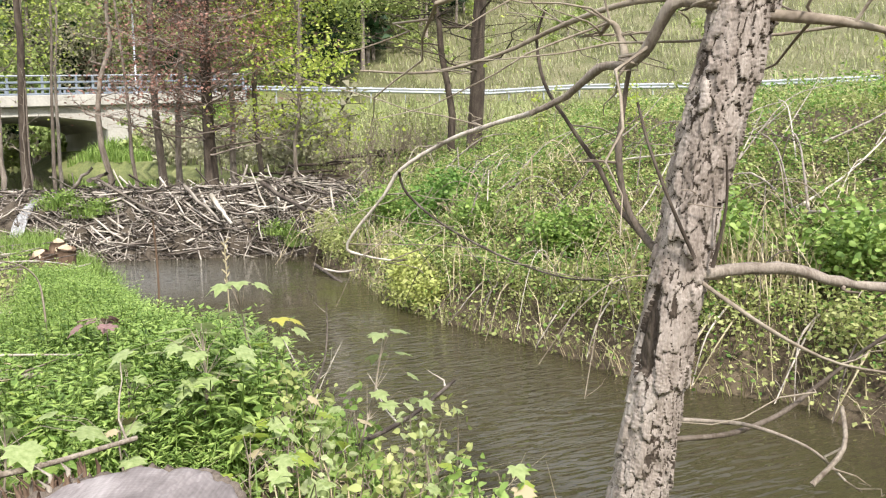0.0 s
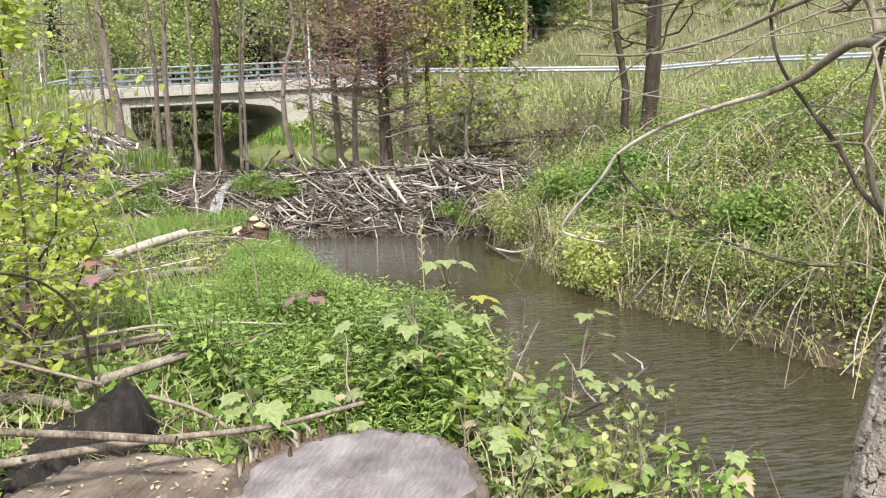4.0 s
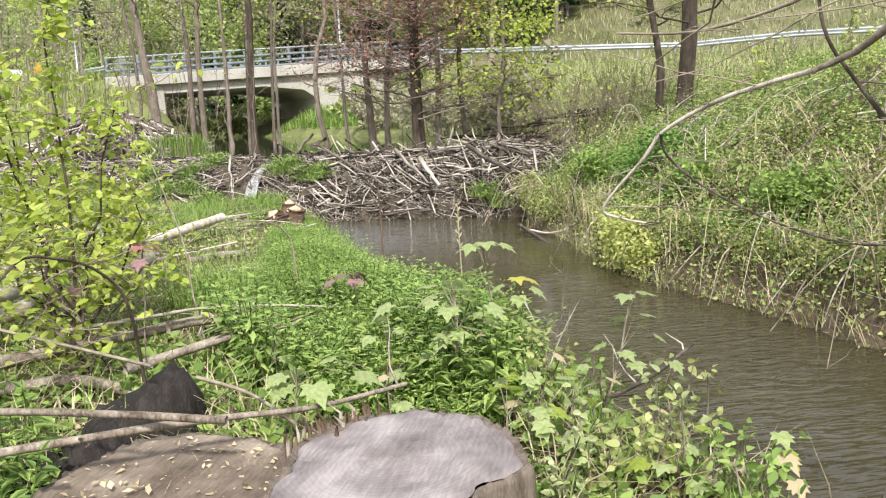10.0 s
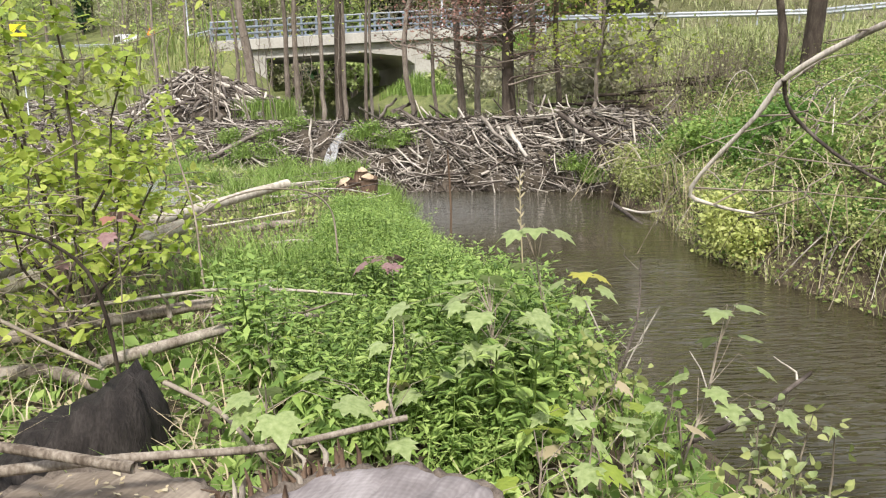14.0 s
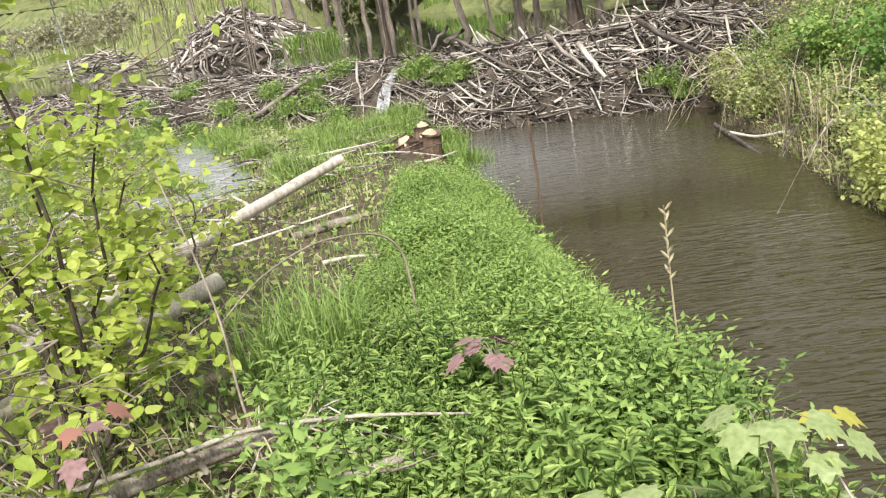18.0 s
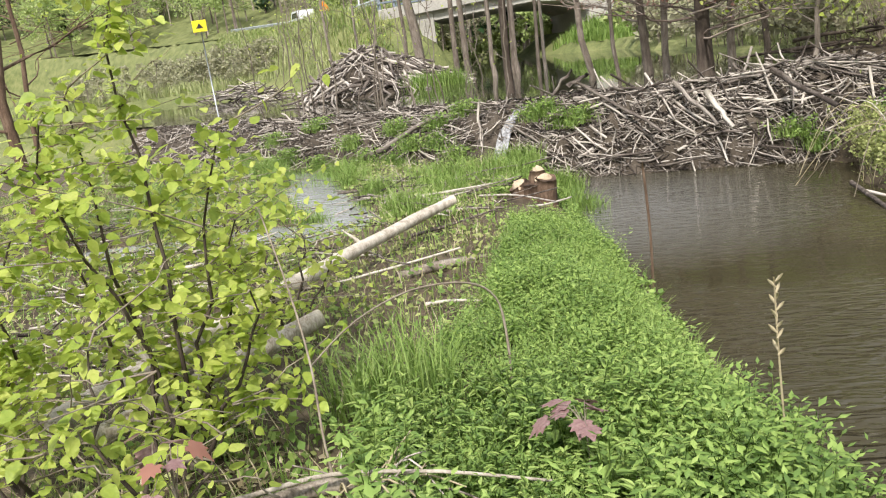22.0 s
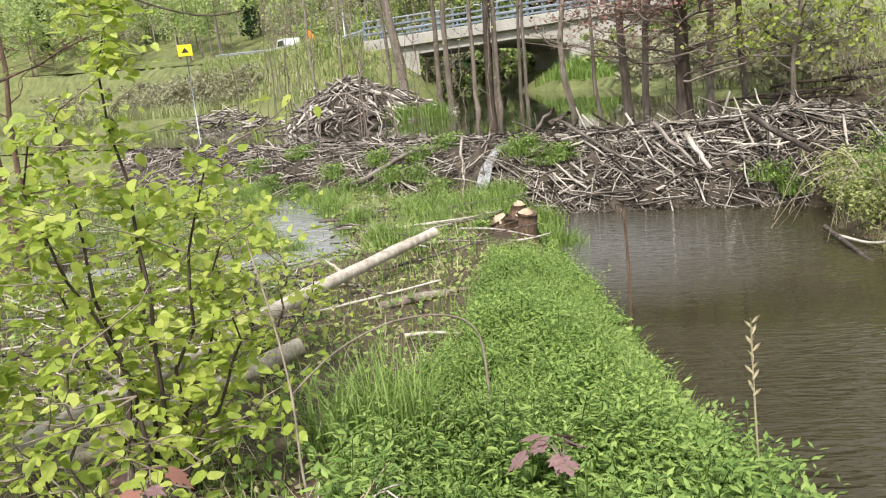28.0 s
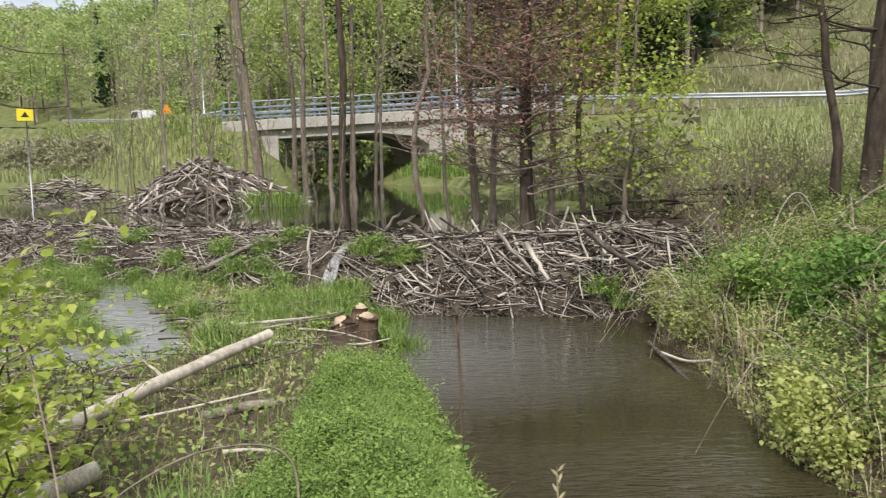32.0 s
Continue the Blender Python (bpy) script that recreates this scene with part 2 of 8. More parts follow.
M_herb = leafy("bank_herb_leaf", [(0.12, 0.17, 0.05), (0.26, 0.32, 0.1), (0.42, 0.44, 0.18), (0.52, 0.49, 0.3)])
M_bankleaf = leafy("tangled_herb_leaf", [(0.15, 0.185, 0.06), (0.29, 0.33, 0.115), (0.42, 0.46, 0.175), (0.54, 0.54, 0.26)])
M_blade = leafy("meadow_blade", [(0.22, 0.26, 0.1), (0.33, 0.37, 0.16), (0.45, 0.44, 0.25)], 0.3, 0.7)
M_darkherb = leafy("dark_bank_leaf", [(0.07, 0.15, 0.03), (0.13, 0.25, 0.05), (0.22, 0.36, 0.08)])
M_young = leafy("young_spring_leaf", [(0.22, 0.32, 0.05), (0.44, 0.53, 0.1), (0.65, 0.68, 0.2)], 0.5, 0.4, grain=0.5)
M_pale = leafy("pale_waterside_leaf", [(0.36, 0.42, 0.12), (0.5, 0.54, 0.18), (0.62, 0.62, 0.28)], 0.4)
M_maple = leafy("maple_leaf", [(0.22, 0.29, 0.1), (0.36, 0.43, 0.19), (0.52, 0.55, 0.34)], 0.35, 0.38, grain=1.1)
M_yellow = leafy("yellow_leaf", [(0.36, 0.36, 0.07), (0.54, 0.48, 0.1)], 0.35, grain=1.1)
M_pink = leafy("reddish_leaf", [(0.2, 0.105, 0.105), (0.3, 0.19, 0.185), (0.41, 0.3, 0.29)], 0.25, grain=1.1)
M_orange = leafy("orange_leaf", [(0.3, 0.13, 0.1), (0.38, 0.2, 0.14)], 0.3)
# Crown greens are lightened in the base colour to stand in for haze.
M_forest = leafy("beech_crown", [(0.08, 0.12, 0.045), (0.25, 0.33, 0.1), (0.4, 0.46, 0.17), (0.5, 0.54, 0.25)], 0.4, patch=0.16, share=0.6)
M_budding = leafy("budding_crown", [(0.24, 0.22, 0.16), (0.34, 0.33, 0.21), (0.42, 0.43, 0.26)], 0.3)
M_conifer = leafy("conifer_crown", [(0.012, 0.035, 0.012), (0.03, 0.07, 0.022)], 0.1)
M_redleaf = leafy("withered_red_leaf", [(0.16, 0.078, 0.062), (0.29, 0.15, 0.12), (0.4, 0.235, 0.19)], 0.25)
M_redtwig = surface("reddish_twig", [(0.12, 0.09, 0.075), (0.22, 0.17, 0.145), (0.34, 0.28, 0.24)], 9, 60, island=0.25, bump=0.3, depth=0.004)
M_straw = leafy("dead_straw", [(0.3, 0.24, 0.14), (0.45, 0.38, 0.25), (0.55, 0.5, 0.36)], 0.15, 0.8)
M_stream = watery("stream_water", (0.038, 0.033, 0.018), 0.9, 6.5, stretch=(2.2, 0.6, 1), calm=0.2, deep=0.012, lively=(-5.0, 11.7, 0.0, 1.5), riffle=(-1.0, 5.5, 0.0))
M_pond = watery("pond_water", (0.03, 0.03, 0.02), 0.06, 2.0)
# Pale base colour stands in for the bright sky reflected off the rivulet.
M_shallow = watery("shallow_water_sky_toned", (0.22, 0.225, 0.23), 1.0, 4.0, 0.05, (1.6, 0.8, 1), 0.5, 0.022)
M_white = surface("churned_white_water", [(0.13, 0.13, 0.12), (0.32, 0.32, 0.33), (0.62, 0.63, 0.65)], 11, 45, rough=0.12, bump=1.0, depth=0.05, stretch=(2, 2, 0.6), spec=0.6)


# ---- mesh helpers ----
def mesh_of(name, verts, faces, mat, smooth=False, mats=(), index=None):
    """A mesh from arrays of vertices and of equal-sized faces."""
    v, f = np.asarray(verts, np.float32), np.asarray(faces, np.int32)
    me = bpy.data.meshes.new(name)
    me.vertices.add(len(v))
    me.vertices.foreach_set("co", v.ravel())
    k = f.shape[1]
    me.loops.add(f.size)
    me.loops.foreach_set("vertex_index", f.ravel())
    me.polygons.add(len(f))
    me.polygons.foreach_set("loop_start", np.arange(0, f.size, k, dtype=np.int32))
    if smooth:
        me.polygons.foreach_set("use_smooth", np.ones(len(f), bool))
    me.materials.append(mat)
    for m in mats:
        me.materials.append(m)
    if index is not None:
        me.polygons.foreach_set("material_index", np.asarray(index, np.int32))
    me.update(calc_edges=True)
    return me


def obj(name, me, parent=None, at=None, label=""):
    ob = new(name, me)
    if parent is not None:
        ob.parent = parent
    if at is not None:
        ob.matrix_basis = at if isinstance(at, Matrix) else Matrix.Translation(at)
    if label:
        ob["label"] = label
    return ob


def thing(name, at, label, category, group="", kind=""):
    e = new(name)
    e.location = at
    e.empty_display_size = 0.1
    return tagged(e, label, category, group, kind)


def part(name, bm, material, parent, label=""):
    me = bpy.data.meshes.new(name)
    bm.to_mesh(me)
    bm.free()
    me.materials.append(material)
    return obj(name, me, parent, None, label)


def tube_arrays(pts, radii, sides=6, rough=0.0, seed=0):
    """A closed tapering tube along points: vertices and quads."""
    p = np.asarray(pts, float)
    r = np.broadcast_to(np.asarray(radii, float), (len(p),)).copy()
    d = np.gradient(p, axis=0)
    d /= np.linalg.norm(d, axis=1)[:, None] + 1e-9
    ref = np.array([0.31, 0.83, 0.47])
    u = np.cross(d, ref)
    u /= np.linalg.norm(u, axis=1)[:, None] + 1e-9
    w = np.cross(d, u)
    a = np.arange(sides) * 2 * np.pi / sides
    ring = np.cos(a)[None, :, None] * u[:, None] + np.sin(a)[None, :, None] * w[:, None]
    rr = r[:, None] * np.ones((1, sides))
    if rough:
        rr = rr * (1 + rough * np.random.default_rng(seed).normal(size=rr.shape))
    v = (p[:, None] + ring * rr[:, :, None]).reshape(-1, 3)
    n = len(p)
    i, j = np.meshgrid(np.arange(n - 1), np.arange(sides), indexing="ij")
    k = (j + 1) % sides
    f = np.stack([i * sides + j, i * sides + k, (i + 1) * sides + k, (i + 1) * sides + j], -1).reshape(-1, 4)
    caps = []
    for base, flip in ((0, True), ((n - 1) * sides, False)):
        for q in range(1, sides - 2, 2):
            quad = [base, base + q, base + q + 1, base + q + 2]
            caps.append(quad[::-1] if not flip else quad)
    return v, np.vstack([f, np.array(caps, int)])


class Heap:
    """Gathers vertices and quads of many pieces for one mesh."""

    def __init__(self):
        self.v, self.f, self.n = [], [], 0

    def add(self, v, f):
        self.v.append(np.asarray(v, float))
        self.f.append(np.asarray(f) + self.n)
        self.n += len(v)

    def tube(self, pts, radii, sides=5, rough=0.0, seed=0):
        self.add(*tube_arrays(pts, radii, sides, rough, seed))

    def mesh(self, name, mat, smooth=True):
        return mesh_of(name, np.vstack(self.v), np.vstack(self.f), mat, smooth)


def leaves(pos, size, up=0.4, aspect=0.55, droop=0.0, fold=0.25, gen=rng, heading=None, oval=False, plain=False):
    """Leaves as folded lozenges: arrays of vertices and quads (two halves of a leaf share the midrib)."""
    pos = np.asarray(pos, float)
    n = len(pos)
    size = np.broadcast_to(np.asarray(size, float), (n,))
    d = gen.normal(size=(n, 3))
    if heading is not None:
        d = d * 0.35 + heading
    d[:, 2] = d[:, 2] * 0.5 - droop
    d /= np.linalg.norm(d, axis=1)[:, None]
    nn = gen.normal(size=(n, 3)) * (1 - up) + np.array([0, 0, 1.0]) * up
    s = np.cross(d, nn)
    s /= np.linalg.norm(s, axis=1)[:, None] + 1e-9
    nn = np.cross(s, d)
    L = size[:, None]
    a, tip = pos, pos + d * L
    m = pos + d * L * 0.42
    w = L * aspect * 0.5
    lft, rgt = m + s * w + nn * w * fold, m - s * w + nn * w * fold
    if plain:
        return np.stack([a + s * w * 0.7, rgt, tip], 1).reshape(-1, 3), np.arange(3 * n).reshape(n, 3)
    if oval:
        def rib(t_, out):
            return pos + d * L * t_ + s * w * out + nn * (w * fold * abs(out) - L * 0.14 * t_ * t_)
        v = np.stack([rib(0, 0), rib(0.4, 0), rib(0.72, 0), rib(1.0, 0), rib(0.1, 0.68), rib(0.38, 1.0), rib(0.72, 0.62), rib(0.1, -0.68), rib(0.38, -1.0), rib(0.72, -0.62)], 1).reshape(-1, 3)
        half = np.array([[0, 5, 4], [0, 1, 5], [1, 6, 5], [1, 2, 6], [2, 3, 6], [0, 7, 8], [0, 8, 1], [1, 8, 9], [1, 9, 2], [2, 9, 3]])
        return v, (np.arange(n)[:, None, None] * 10 + half[None]).reshape(-1, 3)
    v = np.stack([a, rgt, tip, lft], 1).reshape(-1, 3)
    f = np.arange(4 * n).reshape(n, 4)
    return v, f


MAPLE = [(0, 0), (0.22, -0.09), (0.48, 0.0), (0.43, 0.17), (0.66, 0.38), (0.43, 0.45), (0.5, 0.68), (0.25, 0.62), (0, 1.0),
         (-0.25, 0.62), (-0.5, 0.68), (-0.43, 0.45), (-0.66, 0.38), (-0.43, 0.17), (-0.48, 0.0), (-0.22, -0.09)]


def maple_leaves(items):
    """Lobed leaves: items of (base, heading, size, tilt). Vertices and quads fanned from the midrib."""
    vs, fs, n = [], [], 0
    o = np.array(MAPLE)
    for base, yaw, size, tilt in items:
        c, s = math.cos(yaw), math.sin(yaw)
        fwd, side = np.array([c, s, 0.0]), np.array([-s, c, 0.0])
        fwd = fwd * math.cos(tilt) + np.array([0, 0, -math.sin(tilt)])
        up = np.cross(side, fwd) * -1
        bend = -0.38 * (o[:, 1] ** 2) + 0.3 * np.abs(o[:, 0]) - 0.5 * o[:, 0] ** 2
        p = np.asarray(base) + size * (o[:, 1:2] * fwd + o[:, 0:1] * side + bend[:, None] * np.array([0, 0, 1.0]))
        mid = np.asarray(base) + size * 0.4 * fwd
        vs.append(np.vstack([p, mid[None]]))
        k = len(o)
        for q in range(0, k, 2):
            fs.append([n + k, n + q, n + (q + 1) % k, n + (q + 2) % k])
        n += k + 1
    return np.vstack(vs), np.array(fs)


def smooth01(x):
    x = np.clip(x, 0, 1)
    return x * x * (3 - 2 * x)


def line_distance(x, y, line):
    """Distance of points to a polyline."""
    best = np.full(np.shape(x), 1e9)
    for (ax, ay), (bx, by) in zip(line[:-1], line[1:]):
        dx, dy = bx - ax, by - ay
        t = np.clip(((x - ax) * dx + (y - ay) * dy) / (dx * dx + dy * dy), 0, 1)
        best = np.minimum(best, np.hypot(x - ax - t * dx, y - ay - t * dy))
    return best


def inside(x, y, poly):
    r = np.zeros(np.shape(x), bool)
    for (ax, ay), (bx, by) in zip(poly, poly[1:] + poly[:1]):
        c = ((ay > y) != (by > y)) & (x < (bx - ax) * (y - ay) / (by - ay + 1e-12) + ax)
        r ^= c
    return r


def wob(x, y, s, seed=0.0):
    """Cheap smooth unevenness."""
    return (np.sin(x * s + 1.3 * seed) * np.cos(y * s * 1.13 + seed) + 0.5 * np.sin(x * s * 2.3 + y * s * 1.7 + seed * 2.1)
            + 0.35 * np.cos(x * s * 4.1 - y * s * 3.7 + seed)) / 1.85


# ---- plan of the valley ----
LEFT_BANK = [(-6.5, 14.1), (-6.05, 13.2), (-5.2, 11.7), (-4.35, 10.4), (-3.2, 8.7), (-2.65, 7.8), (-2.04, 7.0), (-1.55, 6.2), (-1.04, 5.7),
             (-0.07, 4.16), (0.5, 3.3), (1.2, 2.6), (2.2, 1.6), (4.0, 0.0), (7.0, -3.0), (12.0, -9.0)]
RIGHT_BANK = [(-2.1, 14.6), (-1.9, 13.2), (-1.36, 12.25), (-0.88, 10.95), (-0.55, 9.6), (0.14, 8.45), (0.69, 7.75), (1.15, 7.05), (1.51, 6.35),
              (2.05, 5.85), (2.6, 5.6), (2.75, 5.0), (3.8, 4.2), (5.5, 2.8), (8.5, 0.0), (14.0, -6.0)]
POOL = LEFT_BANK + RIGHT_BANK[::-1]
CREST = [(-24.0, 17.6), (-17.0, 16.0), (-14.0, 15.5), (-12.4, 15.2), (-10.3, 15.15), (-7.6, 14.75), (-5.2, 14.85), (-3.7, 15.2), (-1.7, 15.5)]
POND = CREST + [(-2.6, 16.6), (-3.4, 18.5), (-5.2, 22), (-8.5, 28), (-13, 36), (-14.8, 38.8), (-20.4, 43.0), (-26.3, 50.3), (-30.5, 60), (-36, 58), (-30.7, 48.3), (-25.3, 41.2), (-24.8, 38.0),
                (-29, 34.5), (-38, 37), (-52, 40), (-60, 30), (-44, 22), (-30, 18)]
RIVULET = [(-8.9, 14.3), (-10.3, 14.35), (-11.9, 13.95), (-10.2, 12.0), (-8.75, 10.75), (-7.45, 9.6), (-7.8, 9.0), (-8.6, 9.15), (-10.5, 7.8), (-14, 5.5)]
ROAD = [(-230, 92), (-150, 98), (-112, 92), (-83, 81), (-57, 65.2), (-42.5, 53.7), (-31, 43.4), (-19.5, 49.2), (-10.0, 50.4), (-4.0, 50.2), (3.0, 49.6), (9.0, 48.2), (16, 45.6), (28, 40), (70, 18), (160, -40)]
POND_Z, ROAD_Z = 1.27, 5.05


def road_z(x):
    """The road climbs slowly to the left of the bridge."""
    return ROAD_Z + 0.052 * np.clip(-30 - np.asarray(x, float), 0, 160)


def left_valley(x, y):
    """How far a place belongs to the open valley left of the bridge, and the height of its far wooded side."""
    az, r = np.degrees(np.arctan2(-x, y)), np.hypot(x, y)
    foot = np.interp(az, [30, 46, 57, 66, 90], [95, 130, 180, 195, 195])
    rise = (np.tan(np.radians(np.interp(az, [26, 31, 36, 43, 50, 60, 70], [14.5, 12.8, 11.6, 10.9, 9.9, 10.2, 11.2]))) * (foot + 190) - 18) / 190
    far_side = 7 + np.clip(r - foot, 0, 190) * rise + np.clip(r - foot - 190, 0, 900) * 0.03
    return smooth01((az - 25) / 10) * smooth01((100 - az) / 15) * (y > 5), np.where(r > foot, far_side, 0)


def ground_z(x, y):
    x, y = np.asarray(x, float), np.asarray(y, float)
    dl, dr, dc = line_distance(x, y, LEFT_BANK), line_distance(x, y, RIGHT_BANK), line_distance(x, y, CREST)
    pool, pond = inside(x, y, POOL), inside(x, y, POND)
    d = np.minimum(dl, dr)
    left = 0.02 + 0.34 * smooth01(dl / 0.7) + 0.05 * wob(x, y, 1.7) + 0.012 * np.clip(dl - 4, 0, 40)
    right = 0.02 + 0.34 * smooth01(dr / 0.25) + 0.51 * smooth01(dr / 1.3) + 1.35 * smooth01((dr - 0.5) / 3.6) + 0.07 * np.clip(dr - 4, 0, 60) + 0.15 * wob(x, y, 1.1, 2) * smooth01(dr / 0.8) + 0.1 * wob(x, y, 3.1, 4) * smooth01(dr / 0.6)
    side = smooth01((dl - dr + 0.6) / 1.2)
    z = left * (1 - side) + right * side
    # upper level left of and behind the dam
    behind = y - np.interp(x, [c[0] for c in CREST], [c[1] for c in CREST])
    up = smooth01((behind + 0.5) / 1.2) * (x < -1.5)
    z = np.where(x < -1.5, np.maximum(z * (1 - up) + up * np.maximum(1.38 + 0.05 * wob(x, y, 0.8) + 0.03 * np.clip(behind - 12, 0, 60), z * (x > -4)), 0), z)
    dpond = line_distance(x, y, POND + POND[:1])
    z = np.where((behind > -0.6) & (x > -5), np.minimum(z, 1.34 + 0.22 * dpond + 0.5 * np.clip(-behind, 0, 1)), z)
    z = np.where(pond, 1.25 - 0.55 * smooth01(dpond / 1.5), np.maximum(z, np.where(behind > 0.5, 1.3 + 0.12 * smooth01(dpond / 2), z)))
    z = np.where(pool, -0.55 * smooth01(d / 0.9), z)
    under = (np.abs(behind) < 2.2) & (x > -19) & (x < -2.3)
    z = np.where(under & (behind > -1.6) & (behind < 0.9), np.minimum(z, np.where(x < -7, 0.3, -0.1) * smooth01((-1.9 - x) / 0.8) + z * (1 - smooth01((-1.9 - x) / 0.8))), z)
    drv = line_distance(x, y, RIVULET)
    z = np.where((drv < 1.3) & ~pond & ~pool, np.minimum(z, 0.14 + 0.26 * smooth01((drv - 0.25) / 0.5)), z)
    # road bank and the slopes behind it
    rd = line_distance(x, y, ROAD)
    far = y > np.interp(x, [c[0] for c in ROAD], [c[1] for c in ROAD])
    slope = np.where(x > -9, 0.40, 0.36 + 0.04 * smooth01((x + 30) / 20))
    RZ = road_z(x)
    hill = RZ - 0.15 + np.clip(rd - 5, 0, 1e9) * slope
    hill = np.where(rd > 90, RZ + 85 * slope + (rd - 90) * 0.12, hill)
    hill = np.minimum(hill, 75 + 0.03 * rd)
    open_left, far_side = left_valley(x, y)
    hill = hill * (1 - open_left) + open_left * np.maximum(RZ - 0.5 + 0.015 * rd, far_side)
    glen = line_distance(x, y, [(-22.8, 42.8), (-31, 58), (-44, 80)])
    hill = np.where(y > 44, np.minimum(hill, 1.35 + 0.55 * np.clip(glen - 5.5, 0, 1e9) + 0.1 * np.clip(y - 56, 0, 1e9)), hill)
    bank = z + (RZ - 0.12 - z) * smooth01((9 - rd) / 5.5)
    sb, tb = (x + 28.2) * 0.876 + (y - 39.3) * 0.482, -(x + 28.2) * 0.482 + (y - 39.3) * 0.876
    apron = 1.4 + 1.2 * smooth01((tb + 4.5) / 4) * smooth01((sb - 8.6) / 2.6)
    front = smooth01((tb + 14) / 3) * smooth01((0.6 - tb) / 0.5) * smooth01((sb - 2.2) / 2.0) * smooth01((17.5 - sb) / 4)
    bank = bank * (1 - front) + np.minimum(bank, np.maximum(z, apron)) * front
    bank = np.where(pond & (rd < 14), z, np.where((far_side > 0) & (rd > 12), np.maximum(bank, open_left * far_side), bank))
    z = np.where(far & (rd > 4), np.where(pond & (y < 62), np.minimum(z, 1.0), np.maximum(hill, 1.4)), bank)
    channel = (tb > -1.5) & (tb < 11) & (sb + 0.19 * tb > 1.6) & (sb + 0.19 * tb < 12.2)
    z = np.where(channel, np.minimum(z, np.where(tb < -0.2, apron, 0.9 + 1.5 * smooth01((sb + 0.19 * tb - 7.6) / 3.2))), z)
    z = np.where((drv >= 0.75) & (drv < 3.5) & (x < -6.6) & (y < 13.9) & (x > -17), np.maximum(z, 0.33), z)
    # slopes behind the camera close the valley
    back = np.clip(-y - 18 + 0.2 * x, 0, 1e9)
    return z + np.minimum(back * 0.3, 50)


def spaced(lo, hi, fine_lo, fine_hi, step, grow, reach_lo, reach_hi):
    a = list(np.arange(fine_lo, fine_hi + step / 2, step))
    s, x = step, a[-1]
    while x < hi:
        s = min(s * grow, 0.7) if x < reach_hi else s * grow
        x += s
        a.append(x)
    s, x = step, a[0]
    while x > lo:
        s = min(s * grow, 0.7) if x > reach_lo else s * grow
        x -= s
        a.insert(0, x)
    return np.array(a)


gx, gy = spaced(-1500, 1500, -13, 6, 0.17, 1.06, -40, 6), spaced(-1200, 1600, 0.5, 18, 0.17, 1.05, 0.5, 58)
GX, GY = np.meshgrid(gx, gy, indexing="ij")
GZ = ground_z(GX, GY)
gv = np.stack([GX, GY, GZ], -1).reshape(-1, 3)
i, j = np.meshgrid(np.arange(len(gx) - 1), np.arange(len(gy) - 1), indexing="ij")
k = len(gy)
gf = np.stack([i * k + j, (i + 1) * k + j, (i + 1) * k + j + 1, i * k + j + 1], -1).reshape(-1, 4)
cx, cy = gv[gf].mean(1)[:, 0], gv[gf].mean(1)[:, 1]
meadow = (line_distance(cx, cy, LEFT_BANK) > 16) | (cy > 19) | ((line_distance(cx, cy, RIGHT_BANK) > 5) & (line_distance(cx, cy, LEFT_BANK) > line_distance(cx, cy, RIGHT_BANK)))
zone = meadow.astype(int)
zone[(cy > np.interp(cx, [c[0] for c in ROAD], [c[1] for c in ROAD]) + 2) & (cx > -12)] = 2
ground = tagged(obj("ground", mesh_of("ground", gv, gf, M_soil, True, [M_meadow, M_hill], zone)), "earth banks and rough meadow of a small valley", "ground", kind="structure")


def sheet(name, poly, z, mat, label, step=0.5):
    bm = bmesh.new()
    bm.faces.new([bm.verts.new((x, y, z)) for x, y in poly])
    bmesh.ops.triangulate(bm, faces=bm.faces[:])
    ob = part(name, bm, mat, None)
    return tagged(ob, label, "water", kind="structure")


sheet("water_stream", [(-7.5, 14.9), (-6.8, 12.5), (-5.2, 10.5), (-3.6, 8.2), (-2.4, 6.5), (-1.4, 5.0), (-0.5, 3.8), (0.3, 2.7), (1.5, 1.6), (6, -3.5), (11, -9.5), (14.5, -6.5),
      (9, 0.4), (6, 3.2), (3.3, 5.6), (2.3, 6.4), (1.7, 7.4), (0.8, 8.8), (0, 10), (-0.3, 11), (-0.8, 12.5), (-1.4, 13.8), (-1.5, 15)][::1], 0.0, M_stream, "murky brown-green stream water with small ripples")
sheet("water_pond", [(x, y + (0.16 if n < len(CREST) else 0)) for n, (x, y) in enumerate(POND)], POND_Z, M_pond, "still dark pond water behind the beaver dam")


def ribbon(line, width, z, wobble=0.0, seed=3):
    """A strip of quads along a line, on the ground plan; z a number or one per point."""
    p = np.asarray(line, float)
    s = np.concatenate([[0], np.cumsum(np.hypot(*np.diff(p, axis=0).T))])
    q = np.arange(0, s[-1], 0.25)
    c = np.stack([np.interp(q, s, p[:, 0]), np.interp(q, s, p[:, 1])], 1)
    zz = np.interp(q, s, np.broadcast_to(z, (len(p),)))
    d = np.gradient(c, axis=0)
    d /= np.linalg.norm(d, axis=1)[:, None]
    n = np.stack([-d[:, 1], d[:, 0]], 1)
    w = np.interp(q, s, np.broadcast_to(width, (len(p),))) * (1 + wobble * np.sin(q * 2.1 + seed))
    a, b = c + n * w[:, None] / 2, c - n * w[:, None] / 2
    v = np.vstack([np.column_stack([a, zz]), np.column_stack([b, zz])])
    k = len(q)
    i = np.arange(k - 1)
    return v, np.stack([i, i + k, i + k + 1, i + 1], 1)


